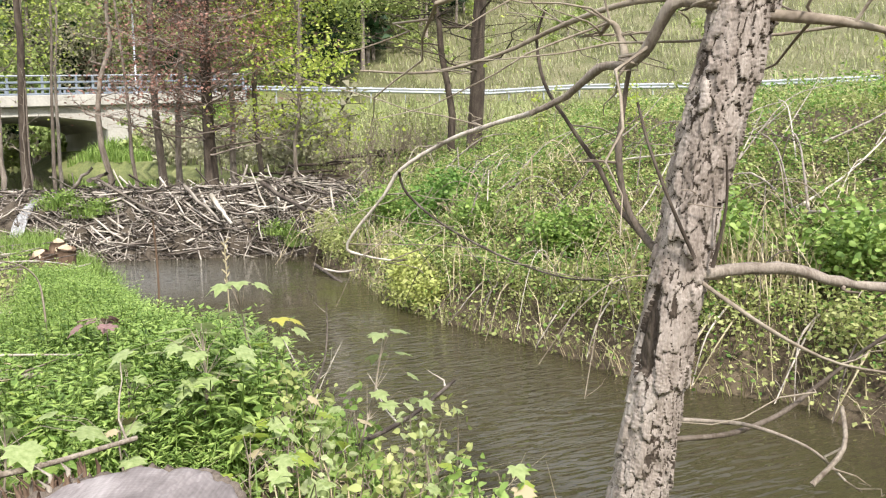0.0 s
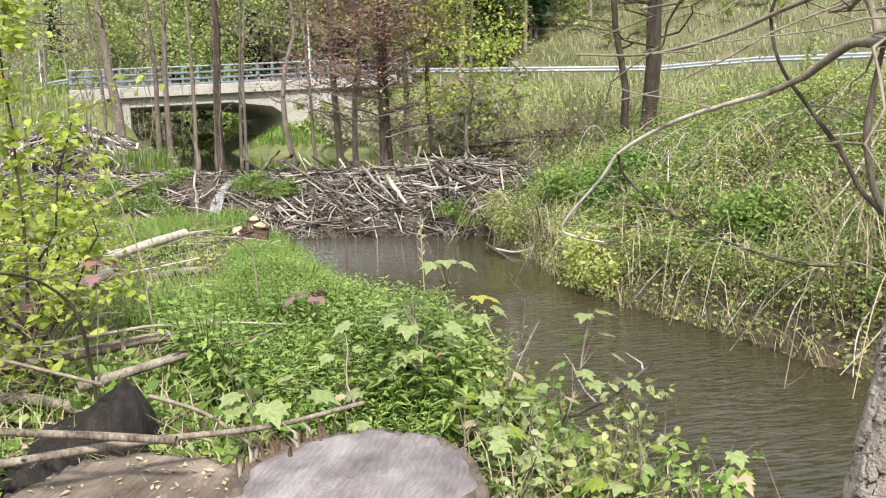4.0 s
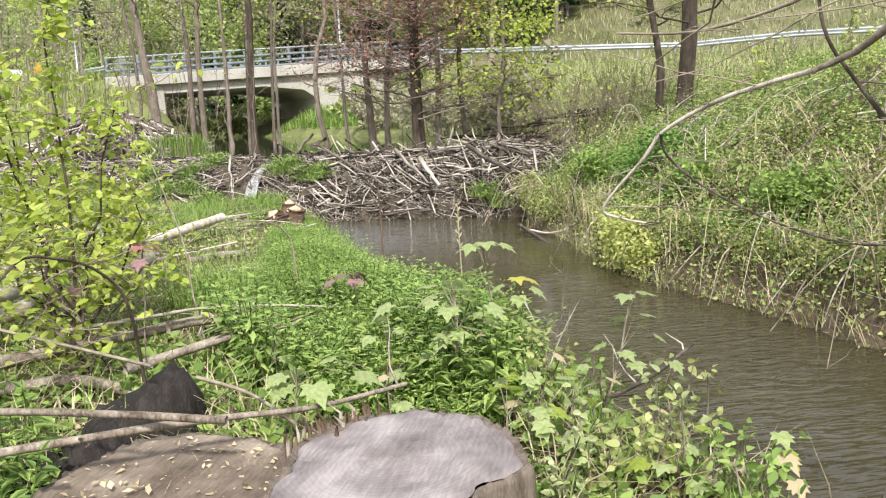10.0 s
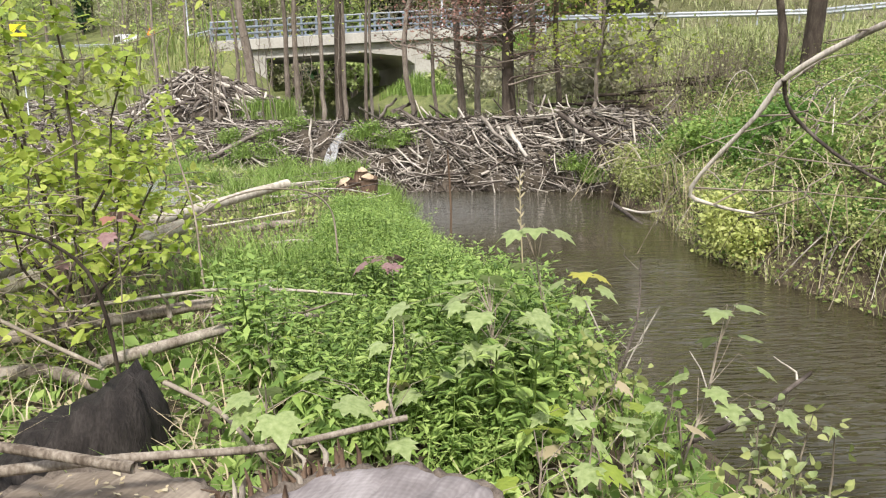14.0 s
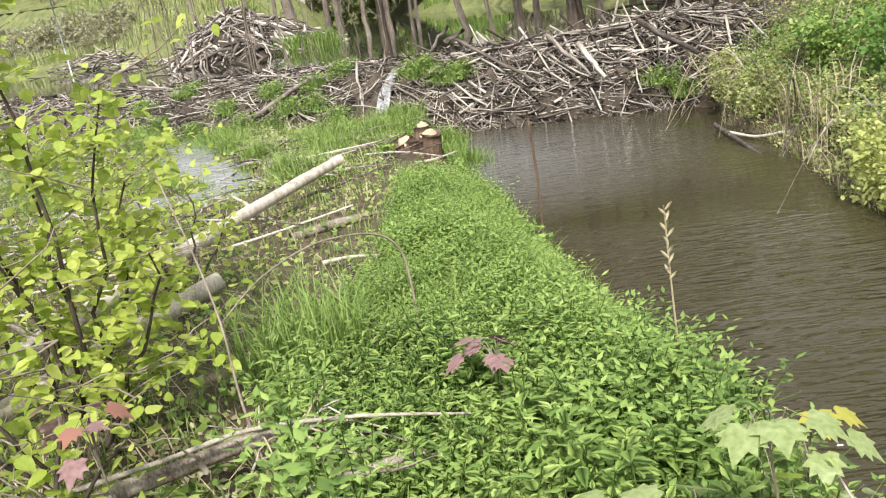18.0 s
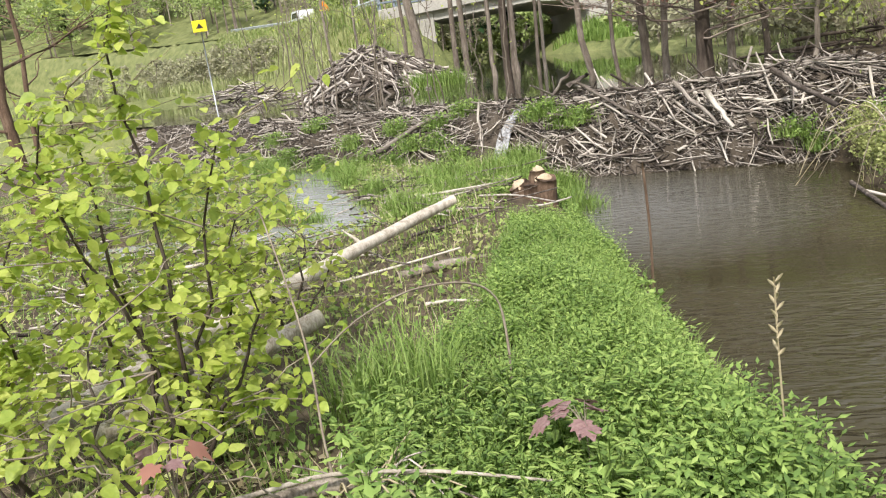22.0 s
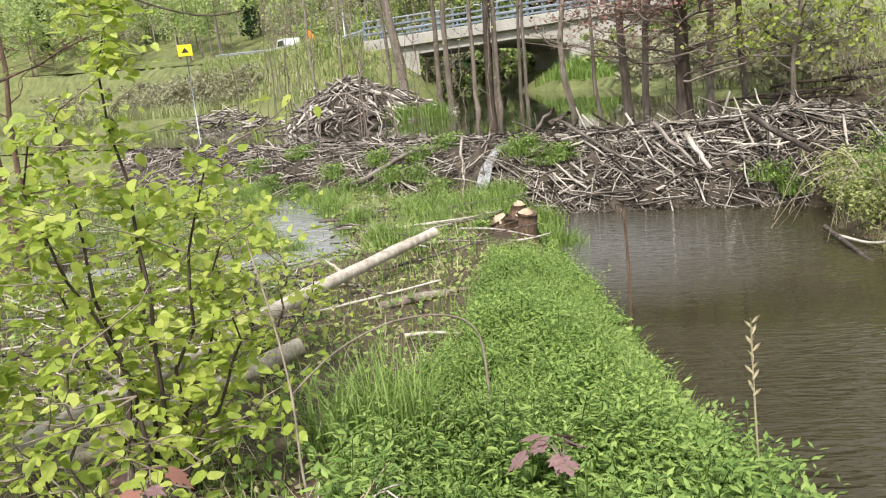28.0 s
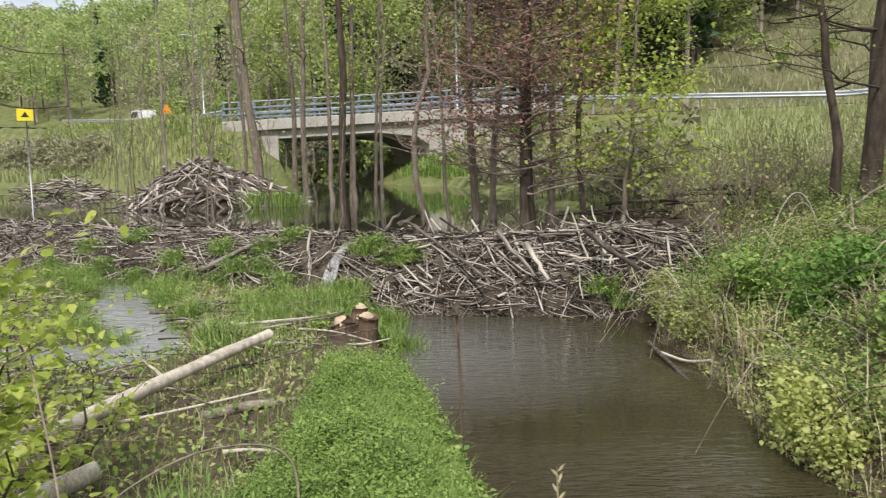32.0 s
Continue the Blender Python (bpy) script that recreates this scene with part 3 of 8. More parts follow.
sheet("water_rivulet", [(-7.3, 14.3), (-9.5, 14.3), (-12.5, 14.6), (-16, 13.2), (-16, 3.6), (-9, 5.8), (-6.7, 8.3), (-6.6, 10.6), (-7.9, 12.2)], 0.28, M_shallow, "shallow side rivulet, its sky reflection put into a pale colour")
tagged(obj("road", mesh_of("road", *ribbon(ROAD, 7.0, [float(road_z(c[0])) - 0.09 for c in ROAD]), M_asphalt)), "two-lane asphalt road on an embankment", "road", kind="structure")


# ---- beaver dam ----
def crest_at(x):
    return np.interp(x, [c[0] for c in CREST], [c[1] for c in CREST])


def dam_foot(x):
    """How far in front of the crest the dam ends, and at which height."""
    return np.interp(x, [-17, -10, -7.5, -6.3, -4, -2], [1.3, 1.3, 1.1, 0.85, 0.75, 0.7]), np.interp(x, [-9, -7.6, -6.6, -2], [0.28, 0.25, -0.15, -0.15])


def dam_point(x, v):
    """v: 0 at the crest, 1 at the foot, below 0 behind the crest."""
    w, z1 = dam_foot(x)
    y = crest_at(x) - v * w
    top = 1.2 + 0.03 * wob(x, x * 0, 1.9, 1) + 0.13 * np.exp(-((x + 2.7) / 0.9) ** 2) - 0.12 * np.exp(-((x + 7.42) / 0.2) ** 2) - 0.02 * (x < -8.3)
    prof = np.where(v < 0, 1 - 0.9 * v * v, 1 - 0.62 * np.clip(v, 0, 2) ** 1.15 - 0.38 * np.clip(v, 0, 2) ** 3)
    return np.stack([x + 0 * v, y, z1 + (top - z1) * prof], -1)


dx, dv = np.linspace(-20, -1.5, 200), np.concatenate([np.linspace(-0.8, 0, 6), np.linspace(0.08, 1.15, 14)])
DX, DV = np.meshgrid(dx, dv, indexing="ij")
core = dam_point(DX, DV)
core += 0.05 * np.random.default_rng(2).normal(size=core.shape) * np.array([0.5, 1, 1])
core = core.reshape(-1, 3)
i, j = np.meshgrid(np.arange(len(dx) - 1), np.arange(len(dv) - 1), indexing="ij")
k = len(dv)
dam = thing("beaver_dam", (-6, 14.8, 0), "beaver dam of pale gnawed sticks packed with dark mud", "beaver dam")
inv = Matrix.Translation((6, -14.8, 0))
mud = obj("mud_core", mesh_of("mud_core", core, np.stack([i * k + j, (i + 1) * k + j, (i + 1) * k + j + 1, i * k + j + 1], -1).reshape(-1, 4), M_mud, True), dam, inv, "dark packed mud and silt")

STICKS = []
for q in range(12):
    g = np.random.default_rng(100 + q)
    z = np.linspace(-0.5, 0.5, 6)
    bend = g.normal(0, 0.022, (6, 2)).cumsum(0)
    bend -= bend.mean(0)
    v, f = tube_arrays(np.column_stack([bend, z]), np.linspace(1.15, 0.75, 6) * 0.02, 6, 0.1, q)
    STICKS.append(mesh_of("stick", v, f, M_stick, True))
STICK_DATA = []
for q in range(12):
    g = np.random.default_rng(100 + q)
    bend = g.normal(0, 0.03, (4, 2)).cumsum(0)
    STICK_DATA.append(tube_arrays(np.column_stack([bend - bend.mean(0), np.linspace(-0.5, 0.5, 4)]), np.linspace(1.15, 0.75, 4) * 0.02, 4, 0.1, q))


def stick_matrix(mid, way, length, thick, turn=0.0):
    q = Vector(way).to_track_quat("Z", "Y").to_matrix().to_4x4()
    return Matrix.Translation(mid) @ q @ Matrix.Rotation(turn, 4, "Z") @ Matrix.Diagonal((thick / 0.02, thick / 0.02, length, 1))


def lay_sticks(parent, back, poses_, heap_from, name, pile_label):
    """The first poses become single branches, those past heap_from one joined heap."""
    for q, m in enumerate(poses_[:heap_from]):
        obj(name, STICKS[q % 12], parent, back @ m)
    h = Heap()
    for q, m in enumerate(poses_[heap_from:]):
        v, f = STICK_DATA[q % 12]
        mm = np.array(back @ m)
        h.add(v @ mm[:3, :3].T + mm[:3, 3], f)
    if h.n:
        tagged(obj("brushwood", h.mesh("brushwood", M_brushwood), parent, None, pile_label), kind="stuff")


def dam_sticks(n, x0, x1, len_lo, len_hi, thick_lo, thick_hi, v_hi=1.05, bias=0.0):
    out = []
    for _ in range(n):
        x, v = rnd.uniform(x0, x1), rnd.uniform(-0.25, v_hi) if rnd.random() < 0.75 else rnd.uniform(-0.35, 0.15)
        if abs(x + 7.42) < 0.26 and rnd.random() < 0.75:
            continue
        a, b = dam_point(np.array(x), np.array(v - 0.15)), dam_point(np.array(x), np.array(v + 0.15))
        down = Vector(b - a).normalized()
        along = Vector((1, 0.08, 0))
        ang = radians(rnd.gauss(bias, 38))
        way = along * math.cos(ang) + down * math.sin(ang)
        nrm = along.cross(down)
        nrm = nrm if nrm.y < 0 or nrm.z > 0 else -nrm
        if nrm.z < 0:
            nrm = -nrm
        way = (way + nrm * rnd.gauss(-0.02, 0.11)).normalized()
        L, T = rnd.uniform(len_lo, len_hi), rnd.uniform(thick_lo, thick_hi)
        p = Vector(dam_point(np.array(x), np.array(v))) + nrm * (T * 0.7 + rnd.uniform(-0.01, 0.06))
        out.append(stick_matrix(p, way, L, T, rnd.uniform(0, 6.28)))
    return out


ps = [stick_matrix(Vector((-2.85, 14.42, 1.12)), Vector((0.8, -1.0, -0.6)), 1.45, 0.045), stick_matrix(Vector((-4.3, 14.35, 1.0)), Vector((0.75, -0.75, -0.75)), 1.25, 0.032),
      stick_matrix(Vector((-3.95, 14.3, 0.9)), Vector((0.6, -0.65, -0.7)), 0.9, 0.04), stick_matrix(Vector((-5.5, 14.35, 1.05)), Vector((1.0, -0.35, -0.42)), 1.9, 0.03),
      stick_matrix(Vector((-7.95, 14.1, 0.95)), Vector((0.15, -0.5, -0.9)), 0.85, 0.022), stick_matrix(Vector((-9.6, 14.2, 0.85)), Vector((1, 0.25, 0.33)), 1.9, 0.05),
      stick_matrix(Vector((-6.35, 14.8, 1.5)), Vector((0.4, 0.1, 0.5)), 0.35, 0.04), stick_matrix(Vector((-6.65, 14.75, 1.45)), Vector((0.6, 0.1, 0.4)), 0.6, 0.035)]
ps += dam_sticks(220, -6.9, -1.5, 0.5, 1.8, 0.008, 0.022, 0.9, 14)
ps += dam_sticks(70, -14, -6.8, 0.4, 1.4, 0.007, 0.018, 0.95, 8)
n_single = len(ps)
ps += dam_sticks(3000, -7.3, -1.5, 0.15, 0.8, 0.004, 0.012, 1.1, 12) + dam_sticks(2000, -17, -7, 0.25, 0.9, 0.005, 0.014, 1.05, 5) + dam_sticks(600, -20.5, -15, 0.3, 1.0, 0.006, 0.016, 1.05, 5)
lay_sticks(dam, inv, ps, n_single, "branch", "tangle of thin gnawed sticks")

# ---- beaver lodge ----
lodge = thing("beaver_lodge", (-17.1, 22.6, POND_Z), "beaver lodge, a dome of pale sticks standing in the pond", "beaver lodge")


def dome_z(r, ang):
    rad = 2.5 + 0.55 * math.cos(ang) + 0.2 * math.sin(3 * ang)
    return 1.25 * max(0.0, 1 - (r / rad) ** 1.35), rad


h = Heap()
rings, spokes = 9, 40
vv = [[(dome_z(1.08 * q / rings * dome_z(0, a)[1], a)[0] - 0.12 if q else 1.3) for a in np.linspace(0, 2 * np.pi, spokes, endpoint=False)] for q in range(rings + 1)]
pts = []
for q in range(rings + 1):
    for s_, a in enumerate(np.linspace(0, 2 * np.pi, spokes, endpoint=False)):
        r = 1.08 * q / rings * dome_z(0, a)[1]
        pts.append((r * math.cos(a), r * math.sin(a), vv[q][s_] - (0.25 if q == rings else 0) + 0.06 * rnd.gauss(0, 1) * (q > 0)))
fc = [(q * spokes + s_, (q + 1) * spokes + s_, (q + 1) * spokes + (s_ + 1) % spokes, q * spokes + (s_ + 1) % spokes) for q in range(rings) for s_ in range(spokes)]
obj("mud_core", mesh_of("mud_core", pts, fc, M_mud, True), lodge, None, "dark mud between the sticks")


def lodge_sticks(n, l0, l1, t0, t1):
    out = []
    for _ in range(n):
        a = rnd.uniform(0, 6.283)
        rad = dome_z(0, a)[1]
        r = rad * math.sqrt(rnd.uniform(0.01, 1.0))
        z = dome_z(r, a)[0]
        z2 = dome_z(r + 0.1, a)[0]
        out_dir = Vector((math.cos(a), math.sin(a), (z2 - z) / 0.1 * 0.9)).normalized()
        tang = Vector((-math.sin(a), math.cos(a), 0))
        th = rnd.gauss(0, 0.55) if rnd.random() < 0.7 else rnd.uniform(-1.5, 1.5)
        way = (out_dir * math.cos(th) + tang * math.sin(th) + Vector((0, 0, rnd.gauss(0.0, 0.12)))).normalized()
        T = rnd.uniform(t0, t1)
        out.append(stick_matrix((r * math.cos(a), r * math.sin(a), z + rnd.uniform(0.0, 0.12)), way, rnd.uniform(l0, l1), T, rnd.uniform(0, 6)))
    return out


ls = lodge_sticks(190, 0.9, 2.3, 0.022, 0.05)
lay_sticks(lodge, Matrix(), ls + lodge_sticks(420, 0.4, 1.2, 0.01, 0.025), len(ls), "branch", "small sticks filling the lodge")
pile = thing("brush_pile", (-30.5, 29.5, POND_Z), "low dark heap of brush at the far pond edge", "brush pile")
bp_ = []
for _ in range(90):
    x, y = rnd.gauss(0, 1.5), rnd.gauss(0, 0.6)
    bp_.append(stick_matrix((x, y, max(0.05, 0.75 - 0.12 * x * x) * rnd.random()), Vector((1, rnd.gauss(0, 0.4), rnd.gauss(0, 0.25))), rnd.uniform(0.8, 2.4), rnd.uniform(0.015, 0.04)))
lay_sticks(pile, Matrix(), bp_, 60, "branch", "twigs in the heap")

# ---- road bridge ----
BL, BR = Vector((-28.2, 39.3, 4.45)), Vector((-17.3, 45.3, 5.05))
bu = (BR - BL).normalized()
bn = Vector((-bu.y, bu.x, 0)).normalized()
bridge = thing("road_bridge", BL, "pale concrete road bridge with blue-grey steel railing", "bridge")


def span_box(name, s0, s1, back0, back1, z0, z1, mat, parent, label="", bevel=0.03, skew=0.0):
    """A block along the bridge: s along it, back across it, z over the deck's edge line."""
    bm = bmesh.new()
    vs = []
    for s_, b_, z_ in ((s0, back0, z0), (s1, back0, z0), (s1, back1, z0), (s0, back1, z0), (s0, back0, z1), (s1, back0, z1), (s1, back1, z1), (s0, back1, z1)):
        p = bu * (s_ + skew * b_) + bn * b_
        vs.append(bm.verts.new((p.x, p.y, p.z + z_)))
    for f_ in ((3, 2, 1, 0), (4, 5, 6, 7), (0, 1, 5, 4), (1, 2, 6, 5), (2, 3, 7, 6), (3, 0, 4, 7)):
        bm.faces.new([vs[q] for q in f_])
    if bevel:
        bmesh.ops.bevel(bm, geom=bm.edges[:], offset=bevel, segments=1, affect="EDGES")
    return part(name, bm, mat, parent, label)


span_box("edge_beam", -0.5, 19.0, 0.0, 0.45, -0.1, 0.5, M_concrete, bridge, "pale concrete edge beam")
span_box("edge_beam", -0.5, 19.0, 8.6, 9.05, -0.1, 0.5, M_concrete, bridge)
span_box("deck", -0.5, 19.0, 0.46, 8.58, 0.1, 0.42, M_concrete, bridge)
span_box("girder", 2.4, 14.0, 0.35, 0.95, -0.62, -0.1, M_concrete, bridge)
for q in range(1, 5):
    span_box("girder", 2.4, 14.0, 0.35 + q * 1.9, 0.95 + q * 1.9, -0.62, 0.1, M_concrete, bridge)
span_box("abutment", -0.3, 2.6, 0.3, 8.8, -3.6, -0.1, M_concrete, bridge, "concrete abutment wall", skew=-0.19)
span_box("abutment", 11.2, 18.5, 0.25, 8.8, -4.4, -0.1, M_concrete, bridge, "concrete abutment wall", skew=-0.19)
# haunch under the deck at the right support
bm = bmesh.new()
for b_ in (0.3, 8.7):
    for s_, z_ in ((8.2, -0.6), (11.25, -0.6), (11.25, -1.5), (10.5, -0.95)):
        p = bu * (s_ - 0.19 * b_) + bn * b_
        bm.verts.new((p.x, p.y, p.z + z_))
bm.verts.ensure_lookup_table()
for f_ in ((0, 1, 2, 3), (7, 6, 5, 4), (0, 3, 7, 4), (3, 2, 6, 7), (2, 1, 5, 6), (1, 0, 4, 5)):
    bm.faces.new([bm.verts[q] for q in f_])
part("haunch", bm, M_concrete, bridge)


def box_mesh(name, sx, sy, sz, mat, bevel=0.01):
    bm = bmesh.new()
    bmesh.ops.create_cube(bm, size=1.0, matrix=Matrix.Diagonal((sx, sy, sz, 1)))
    bmesh.ops.bevel(bm, geom=bm.edges[:], offset=bevel, segments=1, affect="EDGES")
    me = bpy.data.meshes.new(name)
    bm.to_mesh(me)
    bm.free()
    me.materials.append(mat)
    return me


RAILPOST = box_mesh("rail_post", 0.13, 0.12, 1.1, M_bluesteel)
angle_b = math.atan2(bu.y, bu.x)
for side_b in (0.22, 8.83):
    for q in range(24):
        p = bu * (-0.4 + q * 0.84) + bn * side_b
        obj("rail_post", RAILPOST, bridge, Matrix.Translation((p.x, p.y, p.z + 1.0)) @ Matrix.Rotation(angle_b, 4, "Z"))
    span_box("top_rail", -0.5, 19.0, side_b - 0.05, side_b + 0.05, 1.5, 1.58, M_steel, bridge, "thin galvanised top rail")
    for z_ in (0.78, 1.12):
        span_box("rail_beam", -0.5, 19.0, side_b - 0.11, side_b - 0.055, z_, z_ + 0.13, M_bluesteel, bridge, "blue-grey crash rail")


def guard_rail(line, tops, label):
    """A steel crash barrier of one ribbed beam on posts, along the road's edge."""
    g = thing("guard_rail", (line[0][0], line[0][1], tops[0]), label, "guard rail")
    o = Vector((line[0][0], line[0][1], tops[0]))
    p = np.asarray(line, float)
    s = np.concatenate([[0], np.cumsum(np.hypot(*np.diff(p, axis=0).T))])
    q = np.arange(0, s[-1], 0.5)
    c = np.stack([np.interp(q, s, p[:, 0]), np.interp(q, s, p[:, 1]), np.interp(q, s, tops)], 1)
    d = np.gradient(c[:, :2], axis=0)
    d /= np.linalg.norm(d, axis=1)[:, None]
    n2 = np.column_stack([d[:, 1], -d[:, 0], np.zeros(len(d))])
    prof = [(0.0, 0.0), (0.06, -0.05), (0.06, -0.1), (0.0, -0.155), (0.06, -0.21), (0.06, -0.26), (0.0, -0.31), (-0.03, -0.31), (-0.03, 0.0)]
    v = np.concatenate([c + n2 * a + np.array([0, 0, b]) for a, b in prof]) - np.array(o)
    k, m = len(q), len(prof)
    f = [(a * k + t, ((a + 1) % m) * k + t, ((a + 1) % m) * k + t + 1, a * k + t + 1) for a in range(m) for t in range(k - 1)]
    obj("beam", mesh_of("beam", v, f, M_steel, False), g)
    me = box_mesh("post", 0.08, 0.12, 1.3, M_steel)
    for t in range(0, k, 4):
        w = c[t] - n2[t] * 0.1 - np.array(o)
        obj("post", me, g, (w[0], w[1], w[2] - 0.6))
    return g


guard_rail([(-11.6, 48.4), (-4.2, 46.5), (3, 46.0), (8, 44.7), (14.5, 42.4), (26, 37), (45, 27)], [6.2, 5.85, 5.6, 5.75, 5.55, 5.5, 5.6], "long galvanised guard rail beside the road")
guard_rail([(-81.6, 77), (-54.8, 61.5), (-40, 50), (-28.6, 39.3)], [8.6, 7.0, 6.2, 5.6], "galvanised guard rail leading to the bridge")


def poly_tube(name, pts, radii, mat, parent, sides=7, rough=0.05, seed=0, label="", fine=4):
    """A bent branch through a few points, rounded between them."""
    p = np.asarray(pts, float)
    t = np.arange(len(p))
    u = np.linspace(0, len(p) - 1, (len(p) - 1) * fine + 1)
    def cr(k_):
        i1 = np.clip(np.floor(k_).astype(int), 0, len(p) - 2)
        f_ = (k_ - i1)[:, None]
        p0, p1, p2, p3 = p[np.clip(i1 - 1, 0, None)], p[i1], p[i1 + 1], p[np.clip(i1 + 2, None, len(p) - 1)]
        return 0.5 * (2 * p1 + (p2 - p0) * f_ + (2 * p0 - 5 * p1 + 4 * p2 - p3) * f_ ** 2 + (3 * p1 - p0 - 3 * p2 + p3) * f_ ** 3)
    q = cr(u)
    r_ = np.interp(u, t, np.interp(t, [0, len(p) - 1], radii) if len(radii) == 2 else radii)
    v, f = tube_arrays(q, r_, sides, rough, seed)
    return obj(name, mesh_of(name, v, f, mat, True), parent, None, label)


# ---- trees ----
def grow(base, top, r0, r1, n=8, wander=0.05, gen=None):
    g = gen or rng
    t = np.linspace(0, 1, n)
    p = np.outer(1 - t, base) + np.outer(t, top)
    off = g.normal(0, wander, (n, 3)).cumsum(0) * np.array([1, 1, 0.2])
    off -= np.outer(t, off[-1])
    off[0] = 0
    return p + off, np.linspace(r0, r1, n)


def tree(name, base, height, r, lean=(0, 0), limbs=10, limb_len=1.5, first=0.35, leafmat=None, leaf_n=0, leaf_size=0.06, label="", mat=None, seed=0, sides=9, twigs=4, rise=0.5, wander=0.05,
         group="", leaf_from=0.0, limb_mat=None, droop=0.15, category="tree", spread=0.25):
    """Tapered trunk, limbs with twigs, and a thin crown of single leaves."""
    g = np.random.default_rng(seed + 500)
    base = np.asarray(base, float)
    th = thing(name, tuple(base), label, category, group)
    mat = mat or M_bark
    tp, tr = grow((0, 0, -0.3), (lean[0], lean[1], height), r, r * 0.25, 12, wander, g)
    tr[0] *= 1.35
    v, f = tube_arrays(tp, tr, sides, 0.06, seed)
    obj("trunk", mesh_of("trunk", v, f, mat, True), th)
    hall, hleaf = Heap(), []
    for q in range(limbs):
        u = first + (1 - first) * (q + g.random()) / limbs
        s = u * (len(tp) - 1)
        i0 = min(int(s), len(tp) - 2)
        p0 = tp[i0] + (tp[i0 + 1] - tp[i0]) * (s - i0)
        a = g.uniform(0, 6.283)
        L = limb_len * (1.15 - 0.6 * u) * g.uniform(0.6, 1.2)
        e = p0 + np.array([math.cos(a) * L, math.sin(a) * L, L * rise * g.uniform(0.4, 1.3)])
        lp, lr = grow(p0, e, max(0.005, min(r * 0.3 * (1.2 - u), 0.022 if limbs > 30 else 0.035)), 0.004, 7, 0.085 * L, g)
        hl = hall if limbs > 40 else Heap()
        hl.tube(lp, lr, 5)
        for _ in range(twigs):
            w = g.integers(2, 7)
            b = g.uniform(0, 6.283)
            l2 = L * g.uniform(0.2, 0.5)
            e2 = lp[w] + np.array([math.cos(b) * l2, math.sin(b) * l2, l2 * g.uniform(-0.4, 0.8)])
            p2, r2 = grow(lp[w], e2, 0.007, 0.0025, 5, 0.06 * l2, g)
            (hall if limbs > 12 else hl).tube(p2, r2, 4)
            if u >= leaf_from:
                hleaf.append(p2[2:])
        if u >= leaf_from:
            hleaf.append(lp[4:])
        if limbs <= 40:
            obj("limb", hl.mesh("limb", limb_mat or mat), th)
    if hall.n:
        tagged(obj("twig", hall.mesh("twig", limb_mat or mat), th), kind="stuff")
    if leaf_n and hleaf:
        spots = np.vstack(hleaf)
        pos = spots[g.integers(0, len(spots), leaf_n)] + g.normal(0, spread, (leaf_n, 3)) * np.array([1, 1, 0.8])
        obj("crown", mesh_of("crown", *leaves(pos, g.uniform(0.7, 1.3, leaf_n) * leaf_size, 0.3, 0.7, droop, gen=g, oval=leaf_n < 6000), leafmat), th)
    return th


tree("pond_tree", (-8.46, 16.35, 0.9), 13, 0.085, (-0.35, 0.1), 14, 0.9, 0.5, M_young, 500, 0.07, "slender dark tree trunk standing in the pond edge", M_darkbark, 1, rise=0.9)
tree("pond_tree", (-6.12, 17.8, 0.9), 12, 0.09, (-0.2, 0.2), 36, 1.4, 0.12, M_redleaf, 2000, 0.06, "bare grey-brown tree trunk in the pond", None, 2, twigs=7, rise=0.4)
tree("pond_tree", (-5.85, 17.95, 0.9), 12, 0.075, (0.1, 0.2), 36, 1.4, 0.12, M_redleaf, 2000, 0.06, "bare grey-brown tree trunk in the pond", None, 3, twigs=7, rise=0.4)
tree("dead_conifer", (-4.55, 16.0, 1.1), 13, 0.125, (0.05, 0.2), 240, 1.7, 0.08, M_redleaf, 24000, 0.06, "withered conifer with rusty red-brown twigs behind the dam", M_darkbark, 4, rise=0.35, twigs=12, limb_mat=M_redtwig, spread=0.2, leaf_from=0.12)
tree("pond_tree", (-4.35, 16.9, 1.1), 11, 0.07, (0.15, 0.1), 12, 1.0, 0.25, None, 0, 0, "thin bare trunk beside the withered conifer", None, 5)
tree("pond_tree", (-3.75, 16.9, 1.2), 8, 0.06, (0.0, 0.2), 10, 1.0, 0.25, M_young, 400, 0.08, "thin trunk with a few fresh leaves", None, 6)
tree("young_maple", (-2.95, 15.6, 1.3), 5.6, 0.045, (0.45, 0.15), 38, 1.45, 0.14, M_young, 4600, 0.075, "young maple with bright yellow-green spring leaves", None, 7, rise=0.45, spread=0.2, twigs=6)
tree("pond_tree", (-7.45, 17.7, 0.9), 8, 0.075, (0.1, 0.2), 16, 1.6, 0.25, None, 0, 0, "leaning bare trunk in the pond", None, 8, wander=0.12, twigs=6)
tree("pond_tree", (-6.45, 17.1, 0.9), 7, 0.045, (-0.9, 0.3), 12, 1.0, 0.2, None, 0, 0, "thin leaning bare trunk", None, 9, twigs=5)
tree("bank_tree", (0.67, 14.9, 1.75), 9, 0.16, (0.28, 0.3), 38, 2.3, 0.2, M_young, 350, 0.07, "dark bare tree on the grassy bank", M_darkbark, 10, twigs=11, rise=0.35)
tree("bank_tree", (0.35, 15.05, 1.75), 6, 0.08, (-0.75, 0.2), 14, 1.8, 0.3, None, 0, 0, "second dark stem of the bank tree", M_darkbark, 11, twigs=6, rise=0.2)
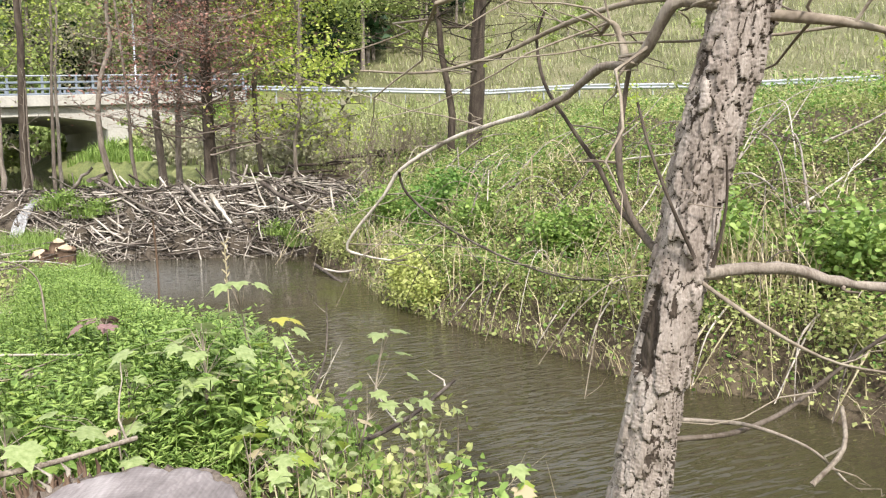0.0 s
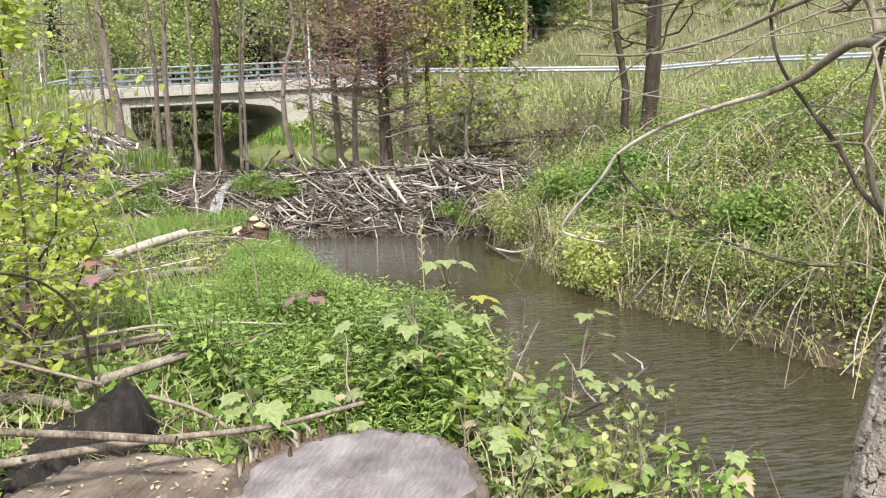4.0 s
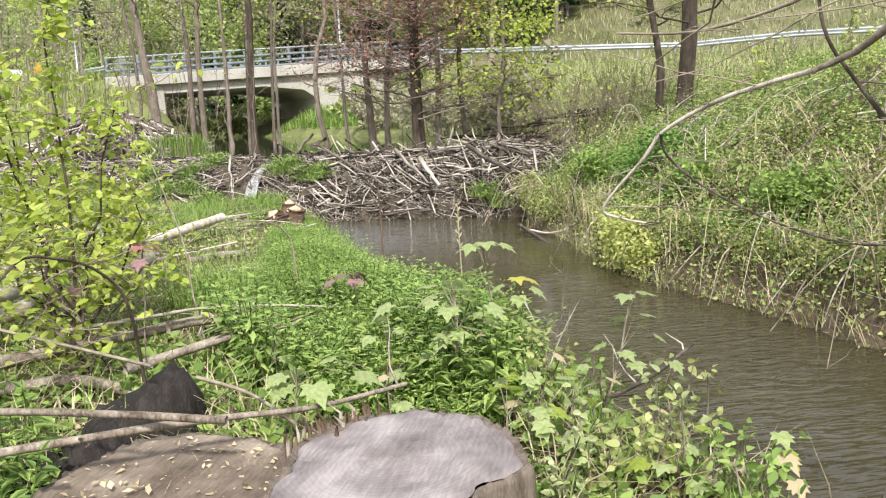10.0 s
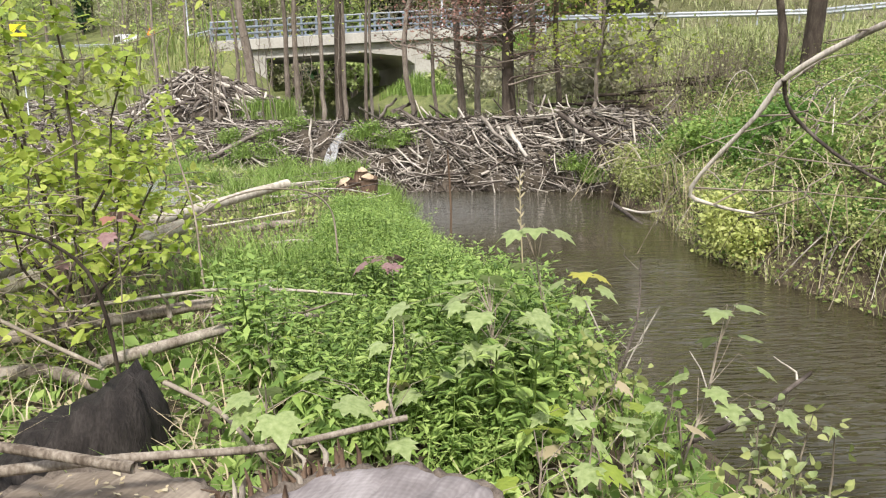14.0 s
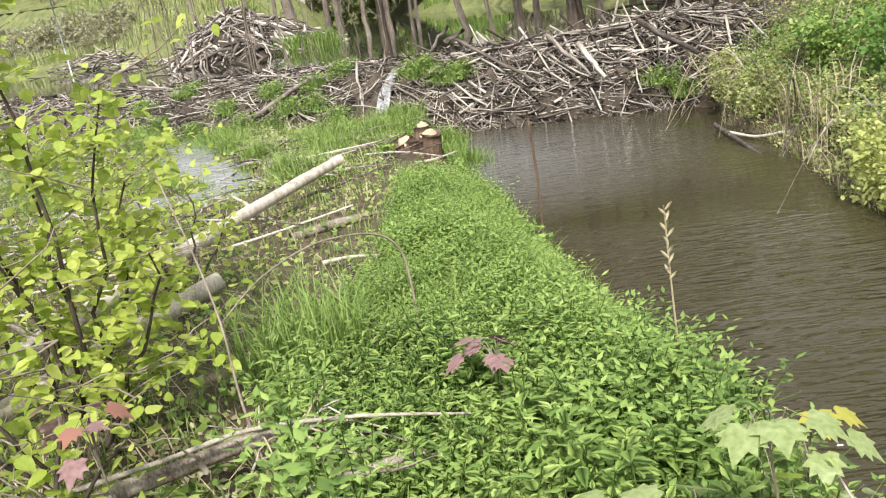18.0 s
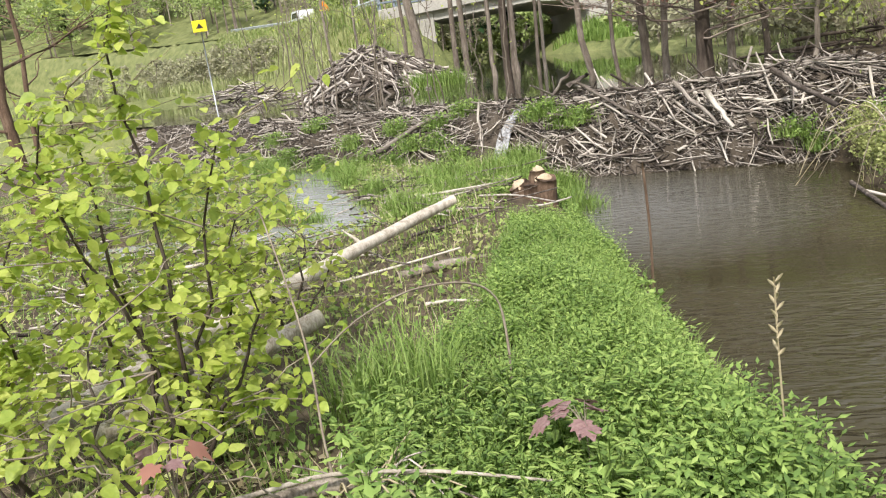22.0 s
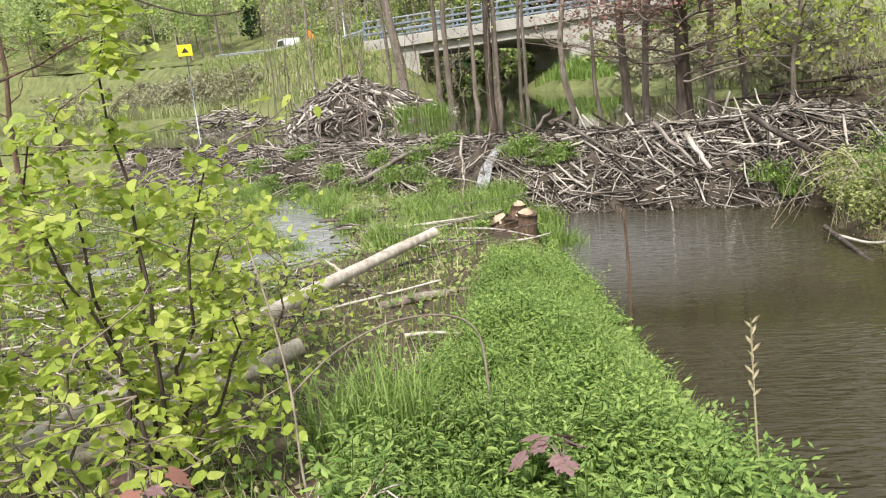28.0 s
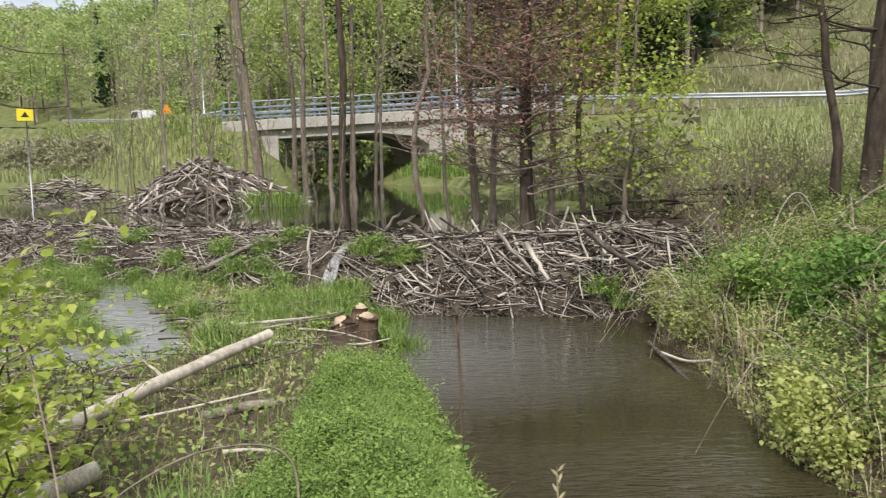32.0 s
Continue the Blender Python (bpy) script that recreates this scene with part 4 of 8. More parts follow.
for q, (px, py, hh, rr, lx) in enumerate([(-16.75, 25.5, 14, 0.19, -1.2), (-15.6, 25.8, 12, 0.1, -0.5), (-15.0, 25.6, 13, 0.11, 0.1), (-13.6, 25.0, 12, 0.08, -0.2), (-13.2, 25.4, 13, 0.09, 0.2),
                                          (-12.9, 25.2, 12, 0.07, 0.3), (-12.2, 25.7, 11, 0.06, 0.1), (-18.5, 27.0, 12, 0.08, -0.6), (-11.8, 24.4, 10, 0.06, 0.4), (-23, 29.5, 11, 0.06, 0.3), (-26, 31.5, 12, 0.08, -0.3)]):
    tree("pond_tree", (px, py, 0.95), hh, rr, (lx, 0.1), 16, 1.5, 0.3, M_young, 420, 0.09, "slim half-bare alder standing in shallow pond water", None, 20 + q, rise=0.8, group="slim alders in the pond")
for q, (px, py, hh, rr) in enumerate([(-10.70, 7.53, 9, 0.08), (-13.18, 9.24, 8, 0.05)]):
    one = tree("alder", (px, py, float(ground_z(np.array(px), np.array(py)))), hh, rr, (0.15, 0.1), 20, 2.2, 0.15, M_young, 260, 0.07, "slim brown half-bare alder on the wet flat", M_brownbark, 90 + q, twigs=7, rise=0.5)
    near_alder = one if q == 0 else near_alder
for rel, rr in (([(-10.55, 7.6, 5.6), (-8.6, 6.3, 4.9), (-6.32, 5.24, 3.75), (-5.87, 5.33, 3.45), (-5.39, 5.4, 3.21), (-5.09, 5.53, 2.99), (-4.7, 5.71, 2.83), (-4.42, 5.86, 2.83)], (0.03, 0.022, 0.014, 0.012, 0.01, 0.007, 0.005, 0.003)),
                ([(-5.39, 5.4, 3.21), (-5.2, 5.47, 3.27), (-4.95, 5.65, 3.24), (-4.71, 5.79, 3.15), (-4.47, 5.91, 3.13)], (0.007, 0.002))):
    poly_tube("limb", [tuple(np.array(p) - np.array(near_alder.location)) for p in rel], rr, M_darkbark, near_alder, 7, 0.05, 3)
for q in range(26):
    x = rnd.uniform(-16, -8.2)
    y = float(crest_at(x)) + rnd.uniform(0.0, 1.8)
    tree("sapling", (x, y, 1.05), rnd.uniform(1.8, 4.5), rnd.uniform(0.012, 0.022), (rnd.gauss(0, 0.25), 0.1), 5, 0.5, 0.4, M_young, 14, 0.05, "thin bare sapling rising from the dam", None, 60 + q, 5, 2, rise=1.2, group="thin saplings along the dam", category="sapling")

# ---- woods on the slopes ----
def woods(name, spots, label, mat, trunkmat, h0, h1, leaf_n, leaf_size, width=0.23, conifer=False, seed=0, reach=1.0):
    g = np.random.default_rng(seed + 900)
    ht, pos, sizes = Heap(), [], []
    for x, y in spots:
        z = float(ground_z(x, y))
        H = g.uniform(h0, h1)
        az, r = math.degrees(math.atan2(-x, y)), math.hypot(x, y)
        if 33 < az < 75 and (z + H - 2) / r > math.tan(radians(np.interp(az, [31, 36, 43, 50, 60, 70], [14.5, 12.0, 11.3, 10.2, 10.5, 12.0]))):
            continue
        fine = float(np.clip(r / reach, 0.5, 1.0))
        count = int(leaf_n / fine ** 1.5)
        ht.tube([(x, y, z - 0.5), (x + g.normal(0, 0.2), y, z + H * 0.5), (x + g.normal(0, 0.4), y, z + H * 0.92)], [H * 0.013, H * 0.009, 0.03], 5)
        if conifer:
            u = g.random(count) ** 0.7
            rad = (u * H * width + 0.15) * np.sqrt(g.random(count))
            a = g.uniform(0, 6.283, count)
            p = np.column_stack([x + rad * np.cos(a), y + rad * np.sin(a), z + H * (1 - u * 0.92)])
        else:
            blobs = g.integers(9, 14)
            c = np.column_stack([g.normal(0, H * width * 0.55, blobs), g.normal(0, H * width * 0.55, blobs), g.uniform(0.28, 0.93, blobs) * H])
            rb = H * g.uniform(0.07, 0.14, blobs)
            w = g.integers(0, blobs, count)
            d = g.normal(size=(count, 3))
            d /= np.linalg.norm(d, axis=1)[:, None]
            p = np.array([x, y, z]) + c[w] + d * rb[w][:, None] * g.uniform(0.5, 1.05, count)[:, None]
        pos.append(p)
        sizes.append(g.uniform(0.6, 1.3, count) * leaf_size * fine * H / 15)
    th = thing(name, (0, 0, 0), label, "woods", kind="stuff")
    tagged(obj("trunks", ht.mesh("trunks", trunkmat), th), kind="stuff")
    tagged(obj("crown", mesh_of("crown", *leaves(np.vstack(pos), np.concatenate(sizes), 0.35, 0.95, 0.2, gen=g, plain=True), mat), th), kind="stuff")
    return th


def scatter(n, x0, x1, y0, y1, ok, seed):
    g = np.random.default_rng(seed)
    out = []
    while len(out) < n:
        x, y = g.uniform(x0, x1), g.uniform(y0, y1)
        if ok(x, y):
            out.append((x, y))
    return out


def wooded(x, y):
    """The slope that rises behind the bridge and the road."""
    return line_distance(np.array(x), np.array(y), ROAD) > 8 and y > np.interp(x, [c[0] for c in ROAD], [c[1] for c in ROAD]) and x < -8 + (y - 58) * 0.5 and not inside(np.array(x), np.array(y), POND) and -x < y * 0.66


def far_wooded(x, y):
    """The far side of the open valley to the left."""
    return left_valley(np.array(x), np.array(y))[0] > 0.35 and left_valley(np.array(x), np.array(y))[1] > 0 and line_distance(np.array(x), np.array(y), ROAD) > 8


def roadside(x, y):
    return 8 < line_distance(np.array(x), np.array(y), ROAD) < 34 and y > np.interp(x, [c[0] for c in ROAD], [c[1] for c in ROAD]) and not inside(np.array(x), np.array(y), POND) and x < -12


# Paler copy of the crown greens: distance haze is put into the leaf colour.
M_farwood = leafy("haze_paled_crown", [(0.09, 0.13, 0.06), (0.3, 0.39, 0.14), (0.44, 0.52, 0.2), (0.5, 0.52, 0.28)], 0.4, patch=0.09, share=0.68)
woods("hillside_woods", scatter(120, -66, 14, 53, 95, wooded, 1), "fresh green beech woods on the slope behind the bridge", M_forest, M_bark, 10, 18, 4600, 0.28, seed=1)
woods("hillside_woods", scatter(40, -40, 20, 60, 110, wooded, 2), "dark conifers among the beech woods", M_conifer, M_darkbark, 12, 19, 900, 0.65, 0.16, True, seed=2)
woods("distant_woods", scatter(1150, -420, -40, 40, 330, far_wooded, 3), "fresh green woods on the far valley side, paled for haze", M_farwood, M_bark, 11, 18, 400, 0.9, 0.27, seed=3, reach=260)
woods("distant_woods", scatter(34, -300, -60, 70, 300, far_wooded, 4), "scattered dark spruces on the far valley side", M_conifer, M_darkbark, 12, 19, 350, 1.1, 0.13, True, seed=4)
woods("distant_woods", scatter(330, -400, -40, 40, 320, far_wooded, 14), "grey-brown budding trees on the far valley side", M_budding, M_bark, 11, 17, 260, 0.9, 0.25, seed=14, reach=260)
woods("hillside_scrub", scatter(170, -95, 6, 47, 90, roadside, 5), "light green scrub along the foot of the wooded slope", M_farwood, M_bark, 3, 6.5, 900, 0.9, 0.33, seed=5)
woods("valley_trees", scatter(70, -110, -30, 52, 110, roadside, 15), "slim half-bare trees beside the road", M_budding, M_bark, 8, 13, 500, 0.4, 0.17, seed=15)
woods("budding_woods", scatter(110, -70, -14, 52, 110, wooded, 6), "still half-bare grey-brown trees in the woods", M_budding, M_bark, 11, 17, 900, 0.3, 0.2, seed=6)


# ---- plants of the banks ----
def in_area(n, poly, seed, margin=0.0):
    """n random places inside a plan polygon."""
    g = np.random.default_rng(seed)
    p = np.asarray(poly)
    lo, hi = p.min(0), p.max(0)
    out = np.zeros((0, 2))
    while len(out) < n:
        c = g.uniform(lo, hi, (n * 2, 2))
        c = c[inside(c[:, 0], c[:, 1], poly)]
        c = c[(line_distance(c[:, 0], c[:, 1], RIVULET) > 0.42) & (np.hypot(c[:, 0] + 5.32, c[:, 1] - 10.75) > 0.5) & (np.hypot(c[:, 0] + 4.95, c[:, 1] - 10.1) > 0.45)]
        out = np.vstack([out, c])
    return out[:n]


def stand(plants, template_v, template_f, scale, seed, lean=0.18):
    """Copies of a plant's arrays on places (x, y, z), turned, sized and leaned at random."""
    g = np.random.default_rng(seed)
    n = len(plants)
    a = g.uniform(0, 6.283, n)
    s = np.broadcast_to(scale, (n,)) * g.uniform(0.55, 1.35, n)
    c, q = np.cos(a), np.sin(a)
    tv = np.asarray(template_v)
    x = (c[:, None] * tv[:, 0] - q[:, None] * tv[:, 1]) * s[:, None]
    y = (q[:, None] * tv[:, 0] + c[:, None] * tv[:, 1]) * s[:, None]
    z = tv[:, 2] * s[:, None]
    lx, ly = g.normal(0, lean, n), g.normal(0, lean, n)
    x, y = x + lx[:, None] * z, y + ly[:, None] * z
    v = np.stack([x + plants[:, 0:1], y + plants[:, 1:2], z + plants[:, 2:3]], -1).reshape(-1, 3)
    f = (np.asarray(template_f)[None] + (np.arange(n) * len(tv))[:, None, None]).reshape(-1, template_f.shape[1])
    return v, f


def nettle_plant(seed, levels=7, top=0.5, leaf=0.085):
    g = np.random.default_rng(seed)
    h = Heap()
    h.tube([(0, 0, -0.05), (0.01, 0, top * 0.5), (0.0, 0.01, top)], [0.004, 0.003, 0.002], 4)
    for q in range(levels):
        z = top * (0.25 + 0.77 * q / (levels - 1))
        L = leaf * (1.15 - 0.55 * q / levels)
        for k_ in range(2):
            a = q * 1.57 + k_ * 3.14 + g.normal(0, 0.3)
            d = np.array([math.cos(a), math.sin(a), -0.45 + 1.5 * (q / levels) ** 1.6 + g.normal(0, 0.25)])
            d /= np.linalg.norm(d)
            s_ = np.array([-math.sin(a), math.cos(a), 0.0])
            p = np.array([0, 0, z]) + d * 0.015
            w = L * g.uniform(0.16, 0.22)
            u = np.cross(d, s_) * -1
            m = p + d * L * 0.36
            t = p + d * L - np.array([0, 0, 0.28 * L])
            v = np.array([p, m - s_ * w + u * w * 0.45, m, m + s_ * w + u * w * 0.45, t])
            h.add(v, [[0, 1, 2, 2], [0, 2, 3, 3], [1, 4, 2, 2], [2, 4, 3, 3]])
    f = np.vstack(h.f)
    return np.vstack(h.v), f


def toothed_nettle(seed, levels=6, top=0.5, leaf=0.12):
    """A nettle with opposite pairs of broad, toothed, drooping leaves and a small upright tip."""
    g = np.random.default_rng(seed)
    h = Heap()
    h.tube([(0, 0, -0.05), (0.01, 0, top * 0.5), (0.0, 0.01, top)], [0.005, 0.004, 0.003], 4)
    along = np.array([0.06, 0.2, 0.24, 0.38, 0.42, 0.56, 0.6, 0.74, 0.78, 0.9])
    wide = np.array([0.5, 0.86, 0.98, 0.82, 0.92, 0.62, 0.7, 0.4, 0.46, 0.16])
    for q in range(levels):
        u_ = q / (levels - 1)
        L = leaf * (1.05 - 0.55 * u_ ** 2) * g.uniform(0.85, 1.15)
        for k_ in range(2):
            a = q * 1.57 + k_ * 3.14 + g.normal(0, 0.25)
            d = np.array([math.cos(a), math.sin(a), -0.12 + 0.75 * u_ ** 2 + g.normal(0, 0.16)])
            d /= np.linalg.norm(d)
            s_ = np.array([-math.sin(a), math.cos(a), g.normal(0, 0.15)])
            up_ = np.cross(d, s_)
            up_ = up_ if up_[2] > 0 else -up_
            p = np.array([0, 0, top * (0.35 + 0.66 * u_)]) + d * 0.02
            w = L * g.uniform(0.24, 0.29)
            sag = 0.22 * L
            mid = [p + d * L * t_ - np.array([0, 0, sag * t_ * t_]) for t_ in (0.0, 0.35, 0.7, 1.0)]
            edge = [[p + d * L * t_ + s_ * w * o_ * side + up_ * w * 0.14 * o_ - np.array([0, 0, sag * t_ * t_]) for t_, o_ in zip(along, wide)] for side in (1, -1)]
            v = np.array(mid + edge[0] + edge[1])
            f = []
            for b_ in (4, 14):
                f += [[0, b_, b_ + 1, b_ + 1], [0, b_ + 1, b_ + 2, b_ + 2], [0, b_ + 2, 1, 1], [1, b_ + 2, b_ + 3, b_ + 3], [1, b_ + 3, b_ + 4, b_ + 4], [1, b_ + 4, b_ + 5, b_ + 5], [1, b_ + 5, 2, 2], [2, b_ + 5, b_ + 6, b_ + 6], [2, b_ + 6, b_ + 7, b_ + 7], [2, b_ + 7, b_ + 8, b_ + 8], [2, b_ + 8, b_ + 9, b_ + 9], [2, b_ + 9, 3, 3]]
            h.add(v, f)
    return np.vstack(h.v), np.vstack(h.f)


def quads_to_tris(f):
    """Faces with a doubled last corner become triangles; the others split in two."""
    f = np.asarray(f)
    tri = f[f[:, 2] == f[:, 3]][:, :3]
    q = f[f[:, 2] != f[:, 3]]
    return np.vstack([tri, q[:, [0, 1, 2]], q[:, [0, 2, 3]]])


def on_ground(xy, lift=0.0):
    return np.column_stack([xy, ground_z(xy[:, 0], xy[:, 1]) + lift])


def stuff(name, label, category, meshes):
    """A thing of kind stuff out of one or more joined meshes."""
    th = thing(name, (0, 0, 0), label, category, kind="stuff")
    for nm, me in meshes:
        tagged(obj(nm, me, th), kind="stuff")
    return th


NETTLES = [(-0.75, 4.2), (-1.2, 5.15), (-1.7, 6.05), (-2.65, 7.4), (-3.1, 8.2), (-3.9, 8.6), (-4.0, 7.4), (-3.7, 6.2), (-3.4, 5.1), (-2.9, 4.4), (-2.3, 3.7), (-1.6, 3.3), (-0.9, 3.3)]
groups = []
for q in range(5):
    tv, tf = nettle_plant(q, 8 + q % 2, 0.46, (0.09, 0.075, 0.1, 0.085, 0.12)[q])
    xy = in_area(880, NETTLES, 40 + q)
    keep = (np.hypot(xy[:, 0] + 3.4, xy[:, 1] - 5.5) > 0.35) & (wob(xy[:, 0], xy[:, 1], 2.2, 5) > -0.75)
    keep &= (xy[:, 1] > np.random.default_rng(70 + q).uniform(3.9, 5.6, len(xy))) | (np.random.default_rng(80 + q).random(len(xy)) < 0.5)
    pl = on_ground(xy[keep])
    hgt = (0.78 + 0.36 * wob(pl[:, 0], pl[:, 1], 1.6, 3) + 0.28 * wob(pl[:, 0], pl[:, 1], 5.3, 1)) * np.interp(pl[:, 1], [3.6, 4.4, 5.2, 6, 8], [1.0, 0.8, 0.66, 0.56, 0.42])
    groups.append(("nettle_stand", mesh_of("nettle_stand", *(lambda v, f: (v, quads_to_tris(f)))(*stand(pl, tv, tf, hgt, q, 0.3)), M_nettle)))
NEARBED = [(-0.75, 4.2), (-1.2, 5.15), (-1.55, 5.8), (-3.6, 5.6), (-3.4, 5.0), (-2.9, 4.4), (-2.3, 3.7), (-1.6, 3.3), (-0.9, 3.3)]
for q in range(4):
    tv, tf = toothed_nettle(50 + q, 7 + q % 2, 0.5, (0.115, 0.095, 0.125, 0.105)[q])
    xy = in_area(150, NEARBED, 150 + q)
    pl = on_ground(xy[np.hypot(xy[:, 0] + 3.4, xy[:, 1] - 5.5) > 0.3])
    hgt = (0.85 + 0.3 * wob(pl[:, 0], pl[:, 1], 2.1, 3)) * np.interp(pl[:, 1], [3.4, 4.4, 5.6], [0.78, 0.72, 0.58])
    groups.append(("nettle_stand", mesh_of("nettle_stand", *(lambda v, f: (v, quads_to_tris(f)))(*stand(pl, tv, tf, hgt, 40 + q, 0.2)), M_nettle)))
STRIP = [(-2.9, 7.3), (-3.3, 8.6), (-4.4, 10.3), (-5.1, 11.3), (-5.6, 11.6), (-5.2, 10.3), (-4.7, 9.0), (-4.3, 8.0), (-3.8, 7.0)]
NEARLEFT = [(-3.3, 1.9), (-3.3, 2.7), (-2.75, 2.75), (-2.35, 2.2), (-2.25, 1.75), (-2.7, 1.6)]
for q, (area, n_, big_, lo_) in enumerate([(STRIP, 1500, 0.42, -0.6), (NEARLEFT, 75, 0.7, -9)]):
    tv, tf = nettle_plant(30 + q, 8, 0.46, 0.1) if q == 0 else toothed_nettle(60, 6, 0.46, 0.14)
    xy = in_area(n_, area, 140 + q)
    pl = on_ground(xy[wob(xy[:, 0], xy[:, 1], 2.6, 2) > lo_])
    groups.append(("nettle_stand", mesh_of("nettle_stand", *(lambda v, f: (v, quads_to_tris(f)))(*stand(pl, tv, tf, big_ * (1 + 0.35 * wob(pl[:, 0], pl[:, 1], 3.1, 3)), 20 + q, 0.3)), M_nettle)))
stuff("nettle_bed", "dense bed of fresh green stinging nettles on the bank", "nettles", groups)


def blades(xy, z, h0, h1, width, seed, bend=0.5, clump=0.0):
    """Grass blades: bent, tapering strips of two quads."""
    g = np.random.default_rng(seed)
    n = len(xy)
    a, H = g.uniform(0, 6.283, n), g.uniform(h0, h1, n)
    d = np.column_stack([np.cos(a), np.sin(a), np.zeros(n)])
    s_ = np.column_stack([-np.sin(a), np.cos(a), np.zeros(n)]) * width
    b = np.column_stack([xy, z])
    k_ = bend * g.uniform(0.3, 1.3, n)[:, None] * H[:, None]
    m = b + d * k_ * 0.3 + np.array([0, 0, 1]) * H[:, None] * 0.6
    t = b + d * k_ + np.array([0, 0, 1]) * H[:, None] * g.uniform(0.75, 1.0, n)[:, None]
    v = np.stack([b - s_, b + s_, m + s_ * 0.75, m - s_ * 0.75, t + s_ * 0.12, t - s_ * 0.12], 1).reshape(-1, 3)
    o = np.arange(n)[:, None] * 6
    f = np.concatenate([o + np.array([[0, 1, 2, 3]]), o + np.array([[3, 2, 4, 5]])])
    return v, f


def grass(name, poly, n, h0, h1, seed, label, mat=None, width=0.004, bend=0.5, lift=-0.02):
    xy = in_area(n, poly, seed)
    dense = wob(xy[:, 0], xy[:, 1], 3.3, seed) + 0.5 * wob(xy[:, 0], xy[:, 1], 8.1, seed + 1)
    xy = xy[dense > np.random.default_rng(seed).uniform(-1.3, 0.35, len(xy))]
    v, f = blades(xy, ground_z(xy[:, 0], xy[:, 1]) + lift, h0, h1, width, seed, bend)
    return stuff(name, label, "grass", [("blades", mesh_of("blades", v, f, mat or M_grass))])


grass("nettle_grass", NETTLES, 3000, 0.15, 0.34, 49, "light green grass growing through the nettles", width=0.0045, bend=0.8)
LEFT_STRIP = [(-0.2, 4.1), (-1.1, 5.6), (-1.6, 6.2), (-2.7, 7.8), (-3.25, 8.7), (-4.4, 10.4), (-5.25, 11.7), (-6.1, 13.2), (-6.6, 13.6), (-6.4, 11.5), (-5.2, 9.9), (-4.2, 8.2), (-3.2, 6.7), (-2.2, 5.4), (-1.2, 4.2), (-0.6, 3.6)]
grass("bank_grass", LEFT_STRIP, 6500, 0.1, 0.3, 50, "bright green grass along the water's edge")
grass("bank_grass", [(-3.85, 5.15), (-3.3, 5.1), (-3.2, 5.7), (-3.7, 5.9)], 650, 0.2, 0.55, 51, "tall light green grass tuft among the nettles", bend=0.7, width=0.005)
MARSH = [(-17, 14.2), (-13, 14.0), (-8.5, 13.6), (-7.0, 13.3), (-6.3, 12.0), (-5.0, 10.0), (-3.9, 8.0), (-3.6, 5.6), (-3.4, 4.2), (-4.2, 1.5), (-8, 2), (-13, 6), (-18, 10)]
grass("marsh_grass", MARSH, 15000, 0.08, 0.28, 52, "patchy grass and sedge of the wet flat below the dam")
grass("marsh_litter", MARSH, 6000, 0.05, 0.3, 53, "dead straw and sedge litter on the wet flat", M_straw, 0.004, 1.6)
for q, (x, y, r_, n_, z_) in enumerate([(-7.0, 13.7, 0.55, 900, None), (-11.6, 14.3, 0.9, 1500, None), (-13.5, 14.6, 1.0, 1500, None), (-10.2, 12.9, 0.6, 600, None), (-8.9, 9.9, 0.5, 500, None), (-14.5, 22.0, 0.6, 900, POND_Z), (-13.8, 22.4, 0.5, 700, POND_Z),
                                       (-5.0, 11.9, 0.45, 700, None), (-9.6, 14.0, 0.5, 600, None), (-10.9, 14.2, 0.5, 600, None), (-12.4, 13.3, 0.8, 1000, None), (-7.5, 12.2, 0.7, 900, None), (-6.6, 12.3, 0.5, 600, None), (-6.9, 11.2, 0.4, 500, None), (-10.8, 9.6, 0.7, 800, None), (-9.9, 9.0, 0.5, 500, None), (-12.6, 11.4, 0.8, 900, None), (-6.3, 9.9, 0.4, 400, None), (-5.9, 13.0, 0.35, 500, None), (-11.3, 12.4, 0.3, 450, None), (-9.4, 12.2, 0.3, 450, None), (-8.0, 11.0, 0.3, 450, None), (-9.6, 10.6, 0.3, 450, None), (-6.8, 10.0, 0.28, 400, None), (-8.2, 9.9, 0.25, 350, None), (-10.9, 13.3, 0.3, 450, None)]):
    g = np.random.default_rng(300 + q)
    xy = np.array([x, y]) + g.normal(0, r_ * 0.5, (n_, 2))
    z = ground_z(xy[:, 0], xy[:, 1]) if z_ is None else np.full(n_, z_)
    big = 1.0 if z_ is None else 1.5
    stuff("grass_tuft", "lush fresh green grass tuft", "grass", [("blades", mesh_of("blades", *blades(xy, z - 0.03, 0.15 * big, 0.42 * big, 0.005 * big, q, 0.6), M_grass))])
